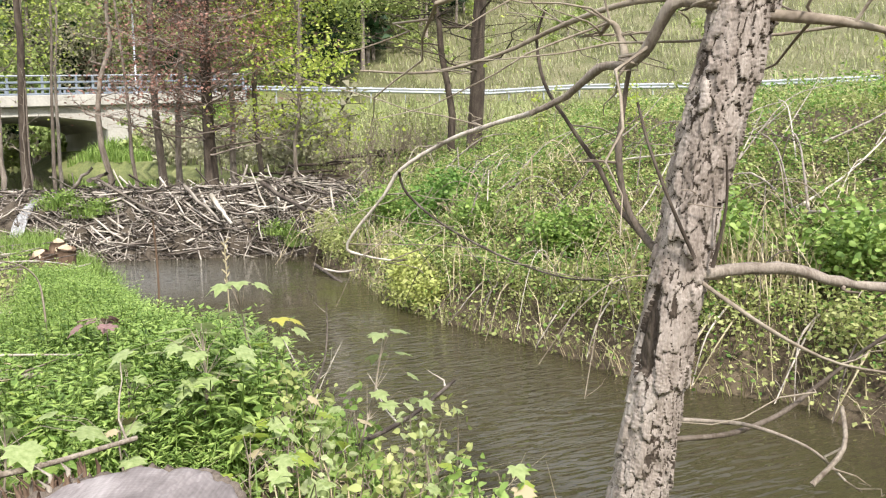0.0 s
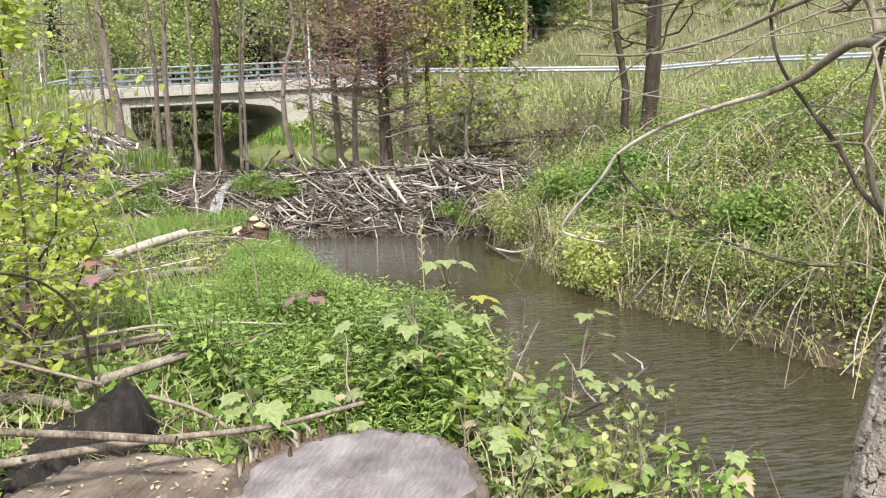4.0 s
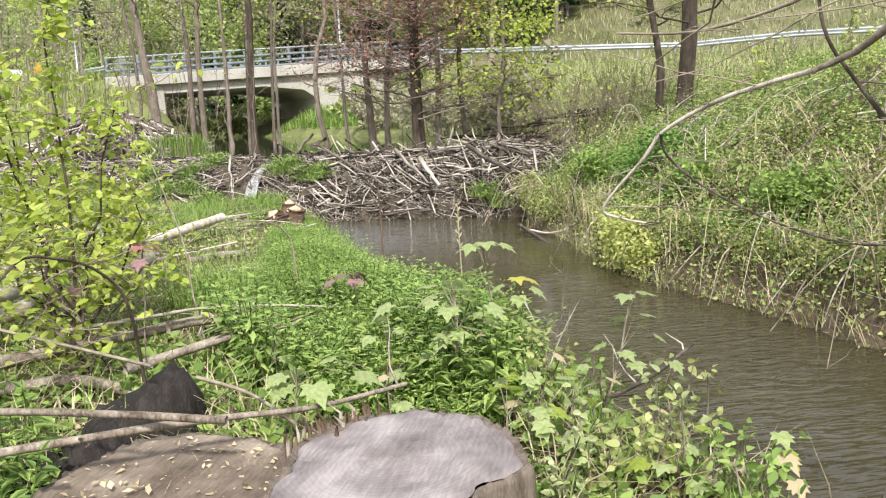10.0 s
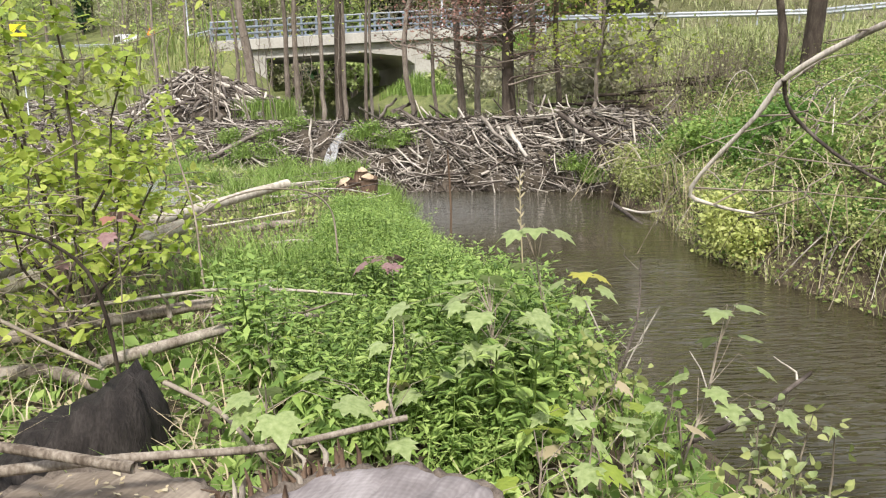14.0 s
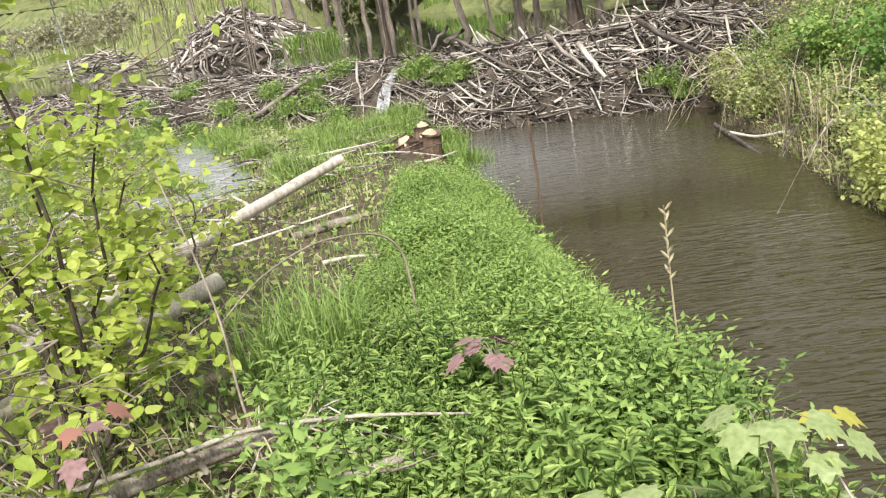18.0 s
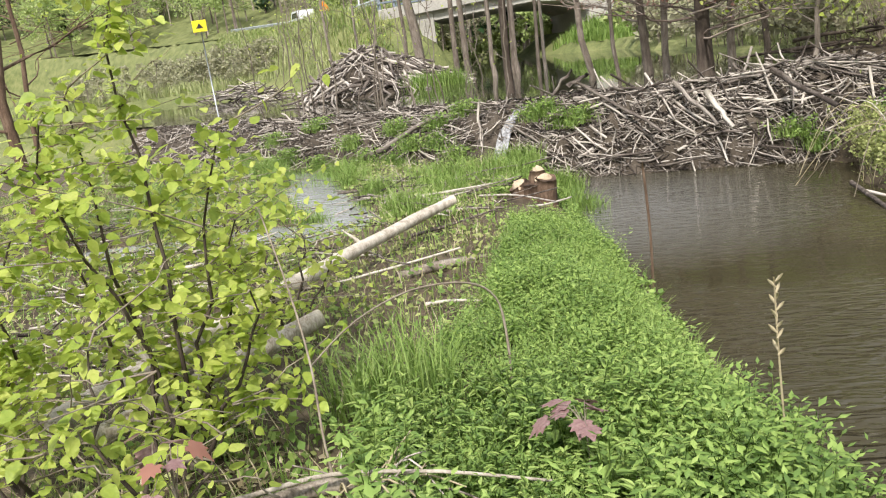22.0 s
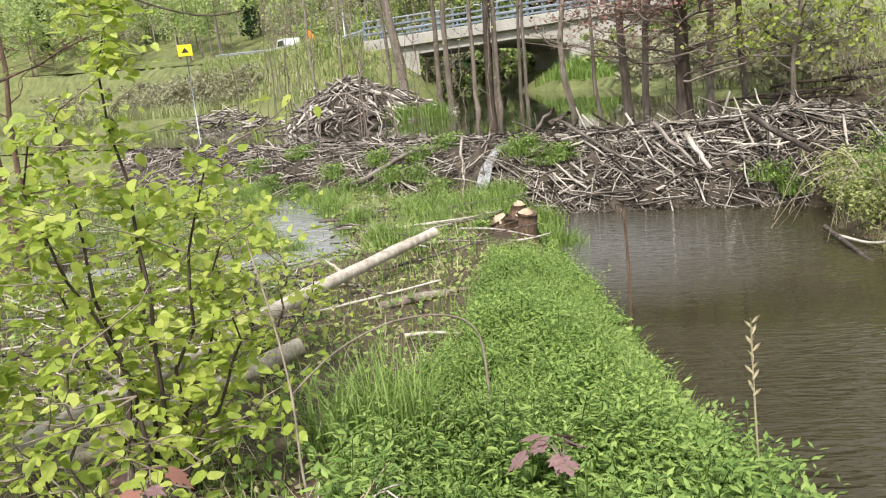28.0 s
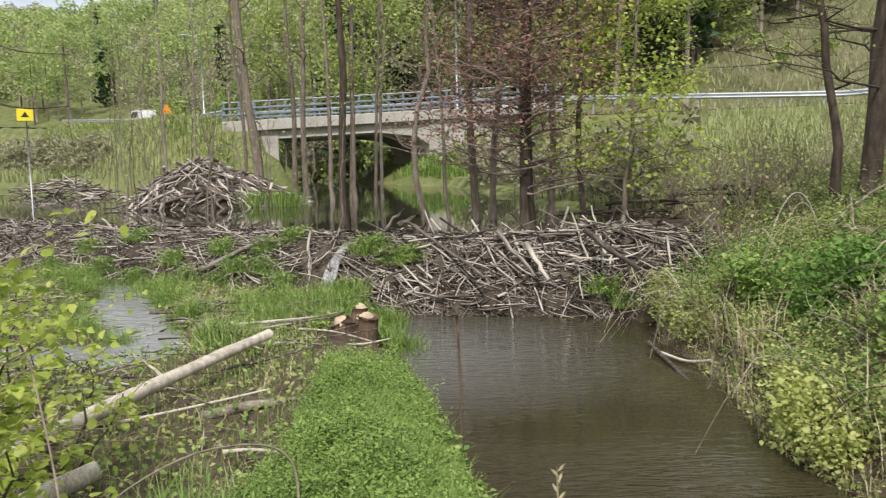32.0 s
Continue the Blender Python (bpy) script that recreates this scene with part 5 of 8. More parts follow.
for q, (x, v_) in enumerate([(-7.02, 0.35), (-6.85, 0.25), (-6.45, 0.45), (-6.2, 0.4), (-9.0, 0.45), (-9.4, 0.75), (-8.55, 0.15), (-3.0, 0.75), (-2.7, 0.85), (-12.3, 0.3), (-11.0, 0.7), (-9.7, 0.95), (-10.4, 0.9), (-11.6, 0.95), (-12.6, 0.85), (-13.4, 0.6), (-14.2, 0.9), (-8.3, 0.9), (-10.0, 0.5), (-13.0, 0.95), (-8.8, 0.75)]):
    p = dam_point(np.array(x), np.array(v_))
    g = np.random.default_rng(330 + q)
    xy = p[:2] + g.normal(0, 0.14, (420, 2))
    lf = leaves(np.column_stack([p[:2] + g.normal(0, 0.16, (260, 2)), p[2] + g.uniform(0.0, 0.25, 260)]), 0.06, 0.4, gen=g)
    stuff("dam_tuft", "green grass and weeds rooted on the dam", "grass", [("blades", mesh_of("blades", *blades(xy, np.full(420, p[2] - 0.05), 0.1, 0.34, 0.004, q, 0.7), M_grass)), ("weed_leaves", mesh_of("weed_leaves", *lf, M_nettle))])


def carpet(name, poly, n, size, h, seed, mat, label, up=0.45, lumps=1.3, gaps=0.0):
    """A rolling cover of single leaves over the ground, thicker in lumps."""
    g = np.random.default_rng(seed)
    xy = in_area(n, poly, seed)
    lump = np.clip(0.5 + 0.6 * wob(xy[:, 0], xy[:, 1], lumps * 2, seed), 0.1, 1.2)
    if gaps:
        keep = (wob(xy[:, 0], xy[:, 1], lumps * 2.7, seed + 3) + 0.6 * wob(xy[:, 0], xy[:, 1], lumps * 7, seed) > g.uniform(-1.2, gaps, n)) & (line_distance(xy[:, 0], xy[:, 1], RIGHT_BANK) > g.uniform(0.0, 0.22, n))
        xy, lump = xy[keep], lump[keep]
        n = len(xy)
    z = ground_z(xy[:, 0], xy[:, 1]) + h * lump * np.sqrt(g.random(n))
    v, f = leaves(np.column_stack([xy, z]), g.uniform(0.6, 1.4, n) * size, up, 0.6, 0.1, gen=g)
    return stuff(name, label, "undergrowth", [("foliage", mesh_of("foliage", v, f, mat))])


EDGE = [(-2.0, 13.9), (-1.45, 12.2), (-1.0, 10.9), (-0.66, 9.55), (0.05, 8.35), (0.6, 7.65), (1.05, 7.0), (1.42, 6.3), (1.98, 5.78), (2.52, 5.5), (2.7, 4.95), (4.5, 3.6), (4.8, 4.0), (3.1, 5.3), (2.9, 5.9), (2.3, 6.2), (1.75, 6.7), (1.4, 7.4), (0.9, 8.1), (0.4, 8.75), (-0.25, 9.8), (-0.6, 11.1), (-1.05, 12.4), (-1.6, 13.9)]
RIGHT_FRONT = [(-2.1, 14.4), (-1.98, 13.2), (-1.45, 12.15), (-1.0, 10.85), (-0.66, 9.5), (0.05, 8.3), (0.6, 7.6), (1.05, 6.95), (1.42, 6.22), (1.98, 5.7), (2.52, 5.42), (2.68, 4.9), (5.0, 3.2), (8, 4), (8.5, 8), (5.5, 11), (3.5, 15), (1.0, 17.5), (-1.5, 16.5)]
RIGHT_BACK = [(-2.4, 16.6), (1.0, 17.0), (3.5, 14.5), (6.0, 10.5), (9.0, 7), (16, 6), (18, 16), (10, 26), (2, 30), (-6, 30), (-4, 20)]
carpet("bank_herbs", EDGE, 9000, 0.05, 0.45, 59, M_bankleaf, "light green herbs hanging over the water", gaps=0.3)
carpet("bank_herbs", RIGHT_FRONT, 92000, 0.038, 0.55, 60, M_bankleaf, "tangled light green herbs covering the far bank", up=0.6, gaps=0.3)
carpet("bank_herbs", RIGHT_FRONT, 36000, 0.042, 0.6, 160, M_darkherb, "darker herbs in clumps on the far bank", lumps=0.6, gaps=0.9)
carpet("bank_herbs", RIGHT_FRONT, 26000, 0.05, 0.55, 61, M_nettle, "nettles growing among the herbs of the far bank", lumps=0.8, gaps=0.6)
carpet("meadow_herbs", RIGHT_BACK, 16000, 0.09, 0.3, 62, M_blade, "rough herbs where the bank rises into the meadow")
grass("waterside_straw", EDGE, 900, 0.12, 0.35, 68, "dry grass hanging over the water's edge", M_straw, 0.004, 1.6)
grass("waterside_grass", EDGE, 1500, 0.1, 0.3, 69, "green grass hanging over the water's edge", M_bankleaf, 0.0035, 1.2)
NEAR_EDGE = [(-2.0, 14.2), (-1.85, 13.2), (-1.3, 12.25), (-0.82, 10.95), (-0.5, 9.6), (0.2, 8.45), (0.75, 7.75), (1.2, 7.05), (1.56, 6.35), (2.1, 5.85), (2.65, 5.6), (2.8, 5.0), (3.9, 4.2), (5.2, 5.2), (4.4, 7.6), (3.0, 9.3), (2.0, 11.0), (1.2, 13.0), (0.2, 15.0)]
carpet("bank_herbs", NEAR_EDGE, 60000, 0.036, 0.34, 161, M_bankleaf, "low dense light green herbs over the edge of the far bank", up=0.55, lumps=1.1, gaps=0.05)
carpet("bank_herbs", NEAR_EDGE, 17000, 0.045, 0.5, 162, M_darkherb, "dark green herbs in clumps along the far bank", lumps=0.9, gaps=0.7)
grass("far_bank_grass", RIGHT_FRONT, 7000, 0.12, 0.35, 63, "thin grass among the herbs of the far bank", M_bankleaf, 0.003, 0.9)
grass("far_bank_straw", RIGHT_FRONT, 2600, 0.1, 0.4, 64, "dead straw among the herbs of the far bank", M_straw, 0.003, 1.2)
grass("meadow_grass_tufts", RIGHT_BACK, 26000, 0.2, 0.55, 65, "rough meadow grass above the bank", M_blade, 0.007, 0.7)
carpet("marsh_herbs", MARSH, 17000, 0.05, 0.22, 66, M_bankleaf, "low pale green herbs on the wet flat")
carpet("marsh_herbs", MARSH, 15000, 0.06, 0.26, 70, M_nettle, "fresh green marsh plants in clumps on the wet flat", lumps=0.6, gaps=1.0)
carpet("bank_weeds", LEFT_STRIP, 9000, 0.055, 0.24, 71, M_nettle, "low nettles and cleavers among the bank grass", lumps=1.1)
carpet("bank_ivy", [(-3.9, 1.0), (-3.6, 4.4), (-2.4, 3.9), (-1.5, 3.2), (-0.2, 3.6), (0.9, 2.7), (2.0, 1.6), (1.0, 0.8), (-0.3, 1.4), (-1.0, 1.5), (-2.6, 1.2)], 3600, 0.075, 0.22, 67, M_nettle, "small green plants round the stumps")


def clump(name, at_, radius, height, n, size, seed, mat, label, category="bush", stems=7):
    """A leafy clump: thin stems from one foot and leaves filling an uneven dome."""
    g = np.random.default_rng(seed + 40)
    th = thing(name, at_, label, category)
    ends = []
    for _ in range(stems):
        a = g.uniform(0, 6.283)
        r_ = radius * g.uniform(0.2, 0.9)
        e = np.array([r_ * math.cos(a), r_ * math.sin(a), height * g.uniform(0.5, 1.0)])
        p, w = grow((g.normal(0, 0.04), g.normal(0, 0.04), -0.05), e, 0.007, 0.002, 5, 0.03, g)
        obj("stem", mesh_of("stem", *tube_arrays(p, w, 4), M_twig, True), th)
        ends.append(p[1:])
    c = np.vstack(ends)
    pos = c[g.integers(0, len(c), n)] + g.normal(0, radius * 0.24, (n, 3)) * np.array([1, 1, 0.7])
    obj("foliage", mesh_of("foliage", *leaves(pos, g.uniform(0.6, 1.3, n) * size, 0.45, 0.62, 0.2, gen=g, oval=True), mat), th)
    return th


def gz(x, y):
    return float(ground_z(np.array(x), np.array(y)))


def stray(name, pts, radii, mat, label, category, sides=7, group="", twigs=0, seed=0):
    """A loose stick or log: one thing with its stem and maybe side twigs."""
    o = np.asarray(pts[0], float)
    th = thing(name, tuple(o), label, category, group)
    rel = [tuple(np.asarray(p) - o) for p in pts]
    poly_tube("stem", rel, radii, mat, th, sides, 0.07, seed)
    g = np.random.default_rng(seed + 77)
    for q in range(twigs):
        k_ = g.integers(1, len(rel))
        b = np.asarray(rel[k_]) * g.uniform(0.7, 1.0)
        e = b + np.array([g.normal(0, 0.16), g.normal(0, 0.16), g.uniform(0.02, 0.25)])
        p, w = grow(b, e, min(radii) * 0.6, 0.002, 5, 0.015, g)
        obj("twig", mesh_of("twig", *tube_arrays(p, w, 5), mat, True), th)
    return th


for q in range(70):
    g = np.random.default_rng(600 + q)
    u = g.uniform(0.4, 9.6)
    (ax, ay), (bx, by) = RIGHT_BANK[int(u)], RIGHT_BANK[int(u) + 1]
    k_ = u - int(u)
    o_ = g.uniform(0.15, 2.6)
    x, y = ax + (bx - ax) * k_ + o_ * 0.75, ay + (by - ay) * k_ + o_ * 0.5
    a, L, up_ = g.uniform(2.2, 5.2), g.uniform(0.5, 1.5), g.uniform(0.25, 0.7)
    p = [(x + L * t_ * math.cos(a), y + L * t_ * math.sin(a), gz(x, y) * (1 - t_) + max(gz(x + L * math.cos(a), y + L * math.sin(a)), 0.02) * t_ + up_ * 4 * t_ * (1 - t_) + 0.1) for t_ in (0, 0.25, 0.5, 0.75, 1)]
    stray("bramble_cane", p, (g.uniform(0.004, 0.009), 0.003), (M_stick, M_twig, M_straw)[q % 3], "dry arching bramble cane on the far bank", "cane", 5, "arching canes on the far bank", 1, 620 + q)
for q, (x, y, r_) in enumerate([(0.75, 9.35, 0.35), (1.25, 8.75, 0.4), (1.9, 8.2, 0.35), (2.6, 7.6, 0.4), (0.3, 10.5, 0.3), (3.3, 6.9, 0.35), (1.6, 9.9, 0.4)]):
    g = np.random.default_rng(690 + q)
    xy = np.array([x, y]) + g.normal(0, r_ * 0.5, (110, 2))
    stuff("straw_mat", "matted dead straw lying on the far bank", "straw", [("blades", mesh_of("blades", *blades(xy, ground_z(xy[:, 0], xy[:, 1]) + g.uniform(0.15, 0.4, 110), 0.06, 0.2, 0.004, 690 + q, 3.0), M_straw))])
for q, (x, y, n_) in enumerate([(1.75, 6.95, 50), (2.15, 6.6, 70), (2.45, 6.35, 70), (2.75, 6.2, 60), (1.2, 7.6, 30), (0.25, 8.75, 30), (-0.75, 11.2, 50), (-1.1, 12.1, 40)]):
    g = np.random.default_rng(660 + q)
    xy = np.array([x, y]) + g.normal(0, 0.14, (n_, 2))
    stuff("dead_tussock", "bleached dead grass tussock hanging over the bank", "grass", [("blades", mesh_of("blades", *blades(xy, ground_z(xy[:, 0], xy[:, 1]) - 0.03, 0.3, 0.85, 0.006, 660 + q, 0.6), M_straw))])
clump("waterside_bush", (-0.42, 9.5, 0.05), 0.5, 0.55, 2600, 0.05, 1, M_pale, "low pale yellow-green bush overhanging the water")
for x, y, z_ in ((-1.95, 13.9, 0.25), (-1.75, 13.3, 0.25), (-1.5, 12.7, 0.2), (-2.1, 14.25, 0.5)):
    clump("bank_bush", (x, y, z_), 0.35, 0.4, 800, 0.045, int(10 * y), M_bankleaf, "low leafy weeds where the dam meets the bank", "weeds", 8)
clump("waterside_bush", (-0.1, 9.05, 0.06), 0.4, 0.4, 1200, 0.05, 2, M_pale, "low pale yellow-green bush overhanging the water")
for q, (x, y, r_, h_) in enumerate([(-0.1, 11.6, 0.5, 0.7), (0.35, 11.4, 0.4, 0.6), (-0.6, 12.6, 0.45, 0.5), (0.5, 9.9, 0.4, 0.55), (2.6, 6.9, 0.5, 0.6), (3.3, 6.3, 0.5, 0.6), (1.4, 8.4, 0.4, 0.5)]):
    clump("nettle_clump", (x, y, gz(x, y)), r_ * 1.15, h_ * 0.85, 1900, 0.062, 10 + q, M_darkherb if q < 2 else M_nettle, "dark green nettle clump on the far bank", "nettles", 9)
for q in range(12):
    x, y = rnd.uniform(-2.2, 2.6), rnd.uniform(14.6, 18.5)
    clump("brush", (x, y, gz(x, y)), rnd.uniform(0.6, 1.1), rnd.uniform(0.8, 1.7), 160, 0.06, 30 + q, M_herb, "grey bare brush with sparse leaves on the bank", "brush", 26)
for q in range(16):
    x = rnd.uniform(1.5, 6.5)
    y = 14.5 - 1.35 * x + rnd.uniform(-1.5, 3)
    clump("tall_weed", (x, y, gz(x, y)), 0.18, rnd.uniform(0.7, 1.3), 110, 0.06, 50 + q, M_herb if q % 3 else M_young, "tall leafy weed on the far bank", "weed", 3)


# ---- foreground: sawn stumps, rotten stumps, logs, sticks ----
def sawn_stump(name, centre, rx, ry, top, label, face, turn=0.0, tilt=0.0, seed=0, dents=()):
    """A sawn stump with a lobed outline, furrowed bark, a rough rim and radial cracks in its cut face."""
    g = np.random.default_rng(seed + 5)
    n = 120
    a = np.linspace(0, 2 * np.pi, n, endpoint=False)
    lob = 1 + 0.035 * np.sin(3 * a + seed) + 0.03 * np.sin(5 * a + 2 * seed) + 0.022 * np.sin(11 * a + seed) + 0.012 * np.sin(19 * a)
    for at_, deep_, wide_ in dents:
        off_ = (a - at_ + math.pi) % (2 * math.pi) - math.pi
        lob = lob - deep_ * np.exp(-(off_ / wide_) ** 2)
    th = thing(name, (centre[0], centre[1], 0.2), label, "tree stump")
    H = top - 0.2
    zs = np.array([-0.3, 0.0, 0.2 * H, 0.4 * H, 0.6 * H, 0.8 * H, 0.94 * H, H, H - 0.012])
    wd = np.array([1.38, 1.22, 1.12, 1.07, 1.05, 1.03, 1.02, 1.0, 0.95])
    c, s_ = math.cos(turn), math.sin(turn)
    furrow = 0.006 * np.sin(31 * a + 2 * np.sin(5 * a)) + 0.009 * g.normal(size=n)
    rim = 0.006 * g.normal(size=n)
    v = []
    for q, (z, w) in enumerate(zip(zs, wd)):
        groove = 1 + furrow * (0.3 if q > 7 else 1) + 0.006 * g.normal(size=n)
        x, y = rx * lob * w * groove * np.cos(a), ry * lob * w * groove * np.sin(a)
        X, Y = c * x - s_ * y, s_ * x + c * y
        v.append(np.column_stack([X, Y, z + tilt * X * (z > 0.5 * H) + (rim if q in (7,) else 0)]))
    v = np.vstack(v)
    i, j = np.meshgrid(np.arange(len(zs) - 1), np.arange(n), indexing="ij")
    f = np.stack([i * n + j, i * n + (j + 1) % n, (i + 1) * n + (j + 1) % n, (i + 1) * n + j], -1).reshape(-1, 4)
    obj("bark", mesh_of("bark", v, f, M_bark, True), th, None, "thick furrowed bark")
    rings = np.concatenate([[0.0], np.linspace(0.04, 0.955, 26)])
    crack = np.zeros(n)
    for at_ in g.uniform(0, 2 * np.pi, 7):
        crack[int(at_ / (2 * np.pi) * n) % n] = g.uniform(0.4, 1)
    tv = []
    for r_ in rings:
        x, y = rx * lob * r_ * np.cos(a), ry * lob * r_ * np.sin(a)
        X, Y = c * x - s_ * y, s_ * x + c * y
        z = H + 0.004 + tilt * X + 0.007 * np.sin(7 * X + 3 * Y) + 0.003 * np.sin(26 * X - 9 * Y) - 0.012 * (r_ > 0.93) + 0.0015 * g.normal(size=n) - 0.012 * crack * (r_ > 1 - crack * 0.6)
        tv.append(np.column_stack([X, Y, z]))
    i, j = np.meshgrid(np.arange(len(rings) - 1), np.arange(n), indexing="ij")
    f = np.stack([i * n + j, i * n + (j + 1) % n, (i + 1) * n + (j + 1) % n, (i + 1) * n + j], -1).reshape(-1, 4)
    obj("cut_face", mesh_of("cut_face", np.vstack(tv), f, face, True), th, None, "weathered sawn face with fine cracks")
    return th


def ringed(name, stops):
    """Weathered saw cut: growth rings, radial cracks, grey with brown heart."""
    m, n, l = nodes_of(name)
    b = n["Principled BSDF"]
    tc = n.new("ShaderNodeTexCoord")
    ns = n.new("ShaderNodeTexNoise")
    ns.inputs["Scale"].default_value, ns.inputs["Detail"].default_value = 4, 6
    wv = n.new("ShaderNodeTexWave")
    wv.wave_type, wv.rings_direction = "RINGS", "Z"
    wv.inputs["Scale"].default_value, wv.inputs["Distortion"].default_value, wv.inputs["Detail"].default_value = 16, 3.5, 4
    st = n.new("ShaderNodeMapping")
    st.inputs["Scale"].default_value = (38, 5, 1)
    st.inputs["Rotation"].default_value = (0, 0, 0.6)
    saw = n.new("ShaderNodeTexNoise")
    saw.inputs["Scale"].default_value, saw.inputs["Detail"].default_value = 2.0, 4
    l.new(tc.outputs["Object"], ns.inputs[0]), l.new(tc.outputs["Object"], wv.inputs[0]), l.new(tc.outputs["Object"], st.inputs[0]), l.new(st.outputs[0], saw.inputs[0])
    mx, mx2 = n.new("ShaderNodeMix"), n.new("ShaderNodeMix")
    mx.inputs[0].default_value, mx2.inputs[0].default_value = 0.035, 0.25
    l.new(ns.outputs["Fac"], mx.inputs[2]), l.new(wv.outputs["Fac"], mx.inputs[3])
    l.new(mx.outputs[0], mx2.inputs[2]), l.new(saw.outputs["Fac"], mx2.inputs[3])
    rp = n.new("ShaderNodeValToRGB")
    rp.color_ramp.elements.new(0.5)
    for e, (p_, c_) in zip(rp.color_ramp.elements, zip((0.33, 0.5, 0.66), stops)):
        e.position, e.color = p_, (*c_, 1)
    l.new(mx2.outputs[0], rp.inputs[0]), l.new(rp.outputs[0], b.inputs["Base Color"])
    b.inputs["Roughness"].default_value = 0.85
    bp_n = n.new("ShaderNodeBump")
    bp_n.inputs["Strength"].default_value, bp_n.inputs["Distance"].default_value = 0.6, 0.006
    l.new(mx2.outputs[0], bp_n.inputs["Height"]), l.new(bp_n.outputs[0], b.inputs["Normal"])
    return m


M_sawn = ringed("weathered_saw_cut", ((0.07, 0.058, 0.056), (0.18, 0.158, 0.158), (0.32, 0.292, 0.292)))
M_sawnold = ringed("brown_weathered_saw_cut", ((0.055, 0.04, 0.028), (0.15, 0.118, 0.09), (0.29, 0.245, 0.195)))
sawn_stump("sawn_stump", (-1.05, 2.3), 0.43, 0.46, 0.7, "large weathered grey sawn tree stump", M_sawn, -0.1, 0.04, 1, ((-0.35, 0.1, 0.16), (3.5, 0.16, 0.22), (2.5, 0.12, 0.3)))
sawn_stump("sawn_stump", (-1.9, 2.27), 0.47, 0.44, 0.57, "lower brown sawn stump strewn with chips, grown to its neighbour", M_sawnold, 0.2, 0.0, 2, ((3.9, 0.08, 0.3),))
g = np.random.default_rng(88)
a_, r_ = g.uniform(0, 6.283, 150), 0.4 * np.sqrt(g.random(150))
chips = np.column_stack([-1.9 + r_ * np.cos(a_), 2.27 + r_ * np.sin(a_), np.full(150, 0.585)])
stuff("wood_chips", "pale wood chips and dead leaf crumbs strewn on the stump", "litter", [("chip", mesh_of("chip", *leaves(chips, g.uniform(0.012, 0.04, 150) * g.uniform(0.6, 1.4, 150), 0.92, 0.6, 0.0, gen=g), M_straw))])
for q in range(38):
    t_ = q / 37
    x, y = -1.47 + 0.2 * t_ + g.normal(0, 0.03), 2.42 + 0.33 * t_ + g.normal(0, 0.035)
    h_ = g.uniform(0.03, 0.085)
    splinter = obj("splinter", mesh_of("splinter", *tube_arrays([(x, y, 0.5), (x + g.normal(0, 0.006), y, 0.66 + h_ * 0.5), (x + g.normal(0, 0.02), y + g.normal(0, 0.015), 0.66 + h_)], [0.011, 0.008, 0.002], 5, 0.2, q), M_brownbark if q % 3 else M_wood, False))
    tagged(splinter, "torn upright splinter of wood between the two stumps", "splinter", "torn splinters between the stumps")


def rotten_stump(at_, r_, h_, seed, label):
    g = np.random.default_rng(seed)
    th = thing("rotten_stump", at_, label, "tree stump")
    n = 40
    a = np.linspace(0, 2 * np.pi, n, endpoint=False)
    peak = 0.74 + 0.19 * np.cos(a - 0.25) + 0.05 * np.sin(3 * a + seed) + 0.025 * g.normal(size=n)
    v = []
    for t_ in (0, 0.25, 0.5, 0.75, 1.0):
        rr = r_ * (1.12 - 0.14 * t_ - 0.2 * t_ ** 4) * (1 + 0.06 * np.sin(4 * a + seed) + 0.04 * g.normal(size=n))
        v.append(np.column_stack([rr * np.cos(a), rr * np.sin(a), -0.1 + (h_ * peak + 0.1) * t_]))
    v.append(np.column_stack([0.3 * r_ * np.cos(a), 0.3 * r_ * np.sin(a), h_ * (0.6 + 0.35 * (peak - 0.72))]))
    i, j = np.meshgrid(np.arange(5), np.arange(n), indexing="ij")
    f = np.stack([i * n + j, i * n + (j + 1) % n, (i + 1) * n + (j + 1) % n, (i + 1) * n + j], -1).reshape(-1, 4)
    f = np.vstack([f, [[5 * n + q, 5 * n + q + 1, 5 * n + (n - 2 - q), 5 * n + (n - 1 - q)] for q in range(n // 2 - 1)]])
    obj("stump_body", mesh_of("stump_body", np.vstack(v), f, M_rot, False), th)
    return th


rotten_stump((-2.5, 2.98, 0.3), 0.28, 0.45, 3, "black rotten stump with a jagged top")
rotten_stump((-2.5, 2.48, 0.28), 0.24, 0.38, 4, "low black rotten stump")

stray("long_stick", [(-3.3, 2.1, 0.82), (-2.58, 2.24, 0.81), (-2.14, 2.3, 0.8), (-1.7, 2.35, 0.78)], (0.013, 0.017), M_wood, "long pale stick lying across the stumps", "stick", seed=1)
stray("long_stick", [(-2.6, 1.98, 0.72), (-2.07, 2.33, 0.73), (-1.8, 2.52, 0.72), (-1.51, 2.73, 0.7), (-1.22, 3.05, 0.7)], (0.018, 0.01), M_wood, "long bent stick lying across the stumps", "stick", seed=2, twigs=2)
stray("fallen_log", [(-4.6, 3.0, 0.5), (-3.55, 3.25, 0.5), (-3.25, 3.45, 0.5), (-2.9, 3.5, 0.42)], (0.045, 0.028), M_wood, "split pale fallen log with torn end", "log", 9, seed=3)
stray("fallen_log", [(-4.2, 3.1, 0.55), (-3.65, 3.6, 0.57), (-3.37, 3.98, 0.58), (-2.99, 4.4, 0.6), (-2.72, 4.56, 0.58)], (0.045, 0.042, 0.038, 0.034, 0.026), M_wood, "fallen log lying in the nettles", "log", 8, seed=4, twigs=3)
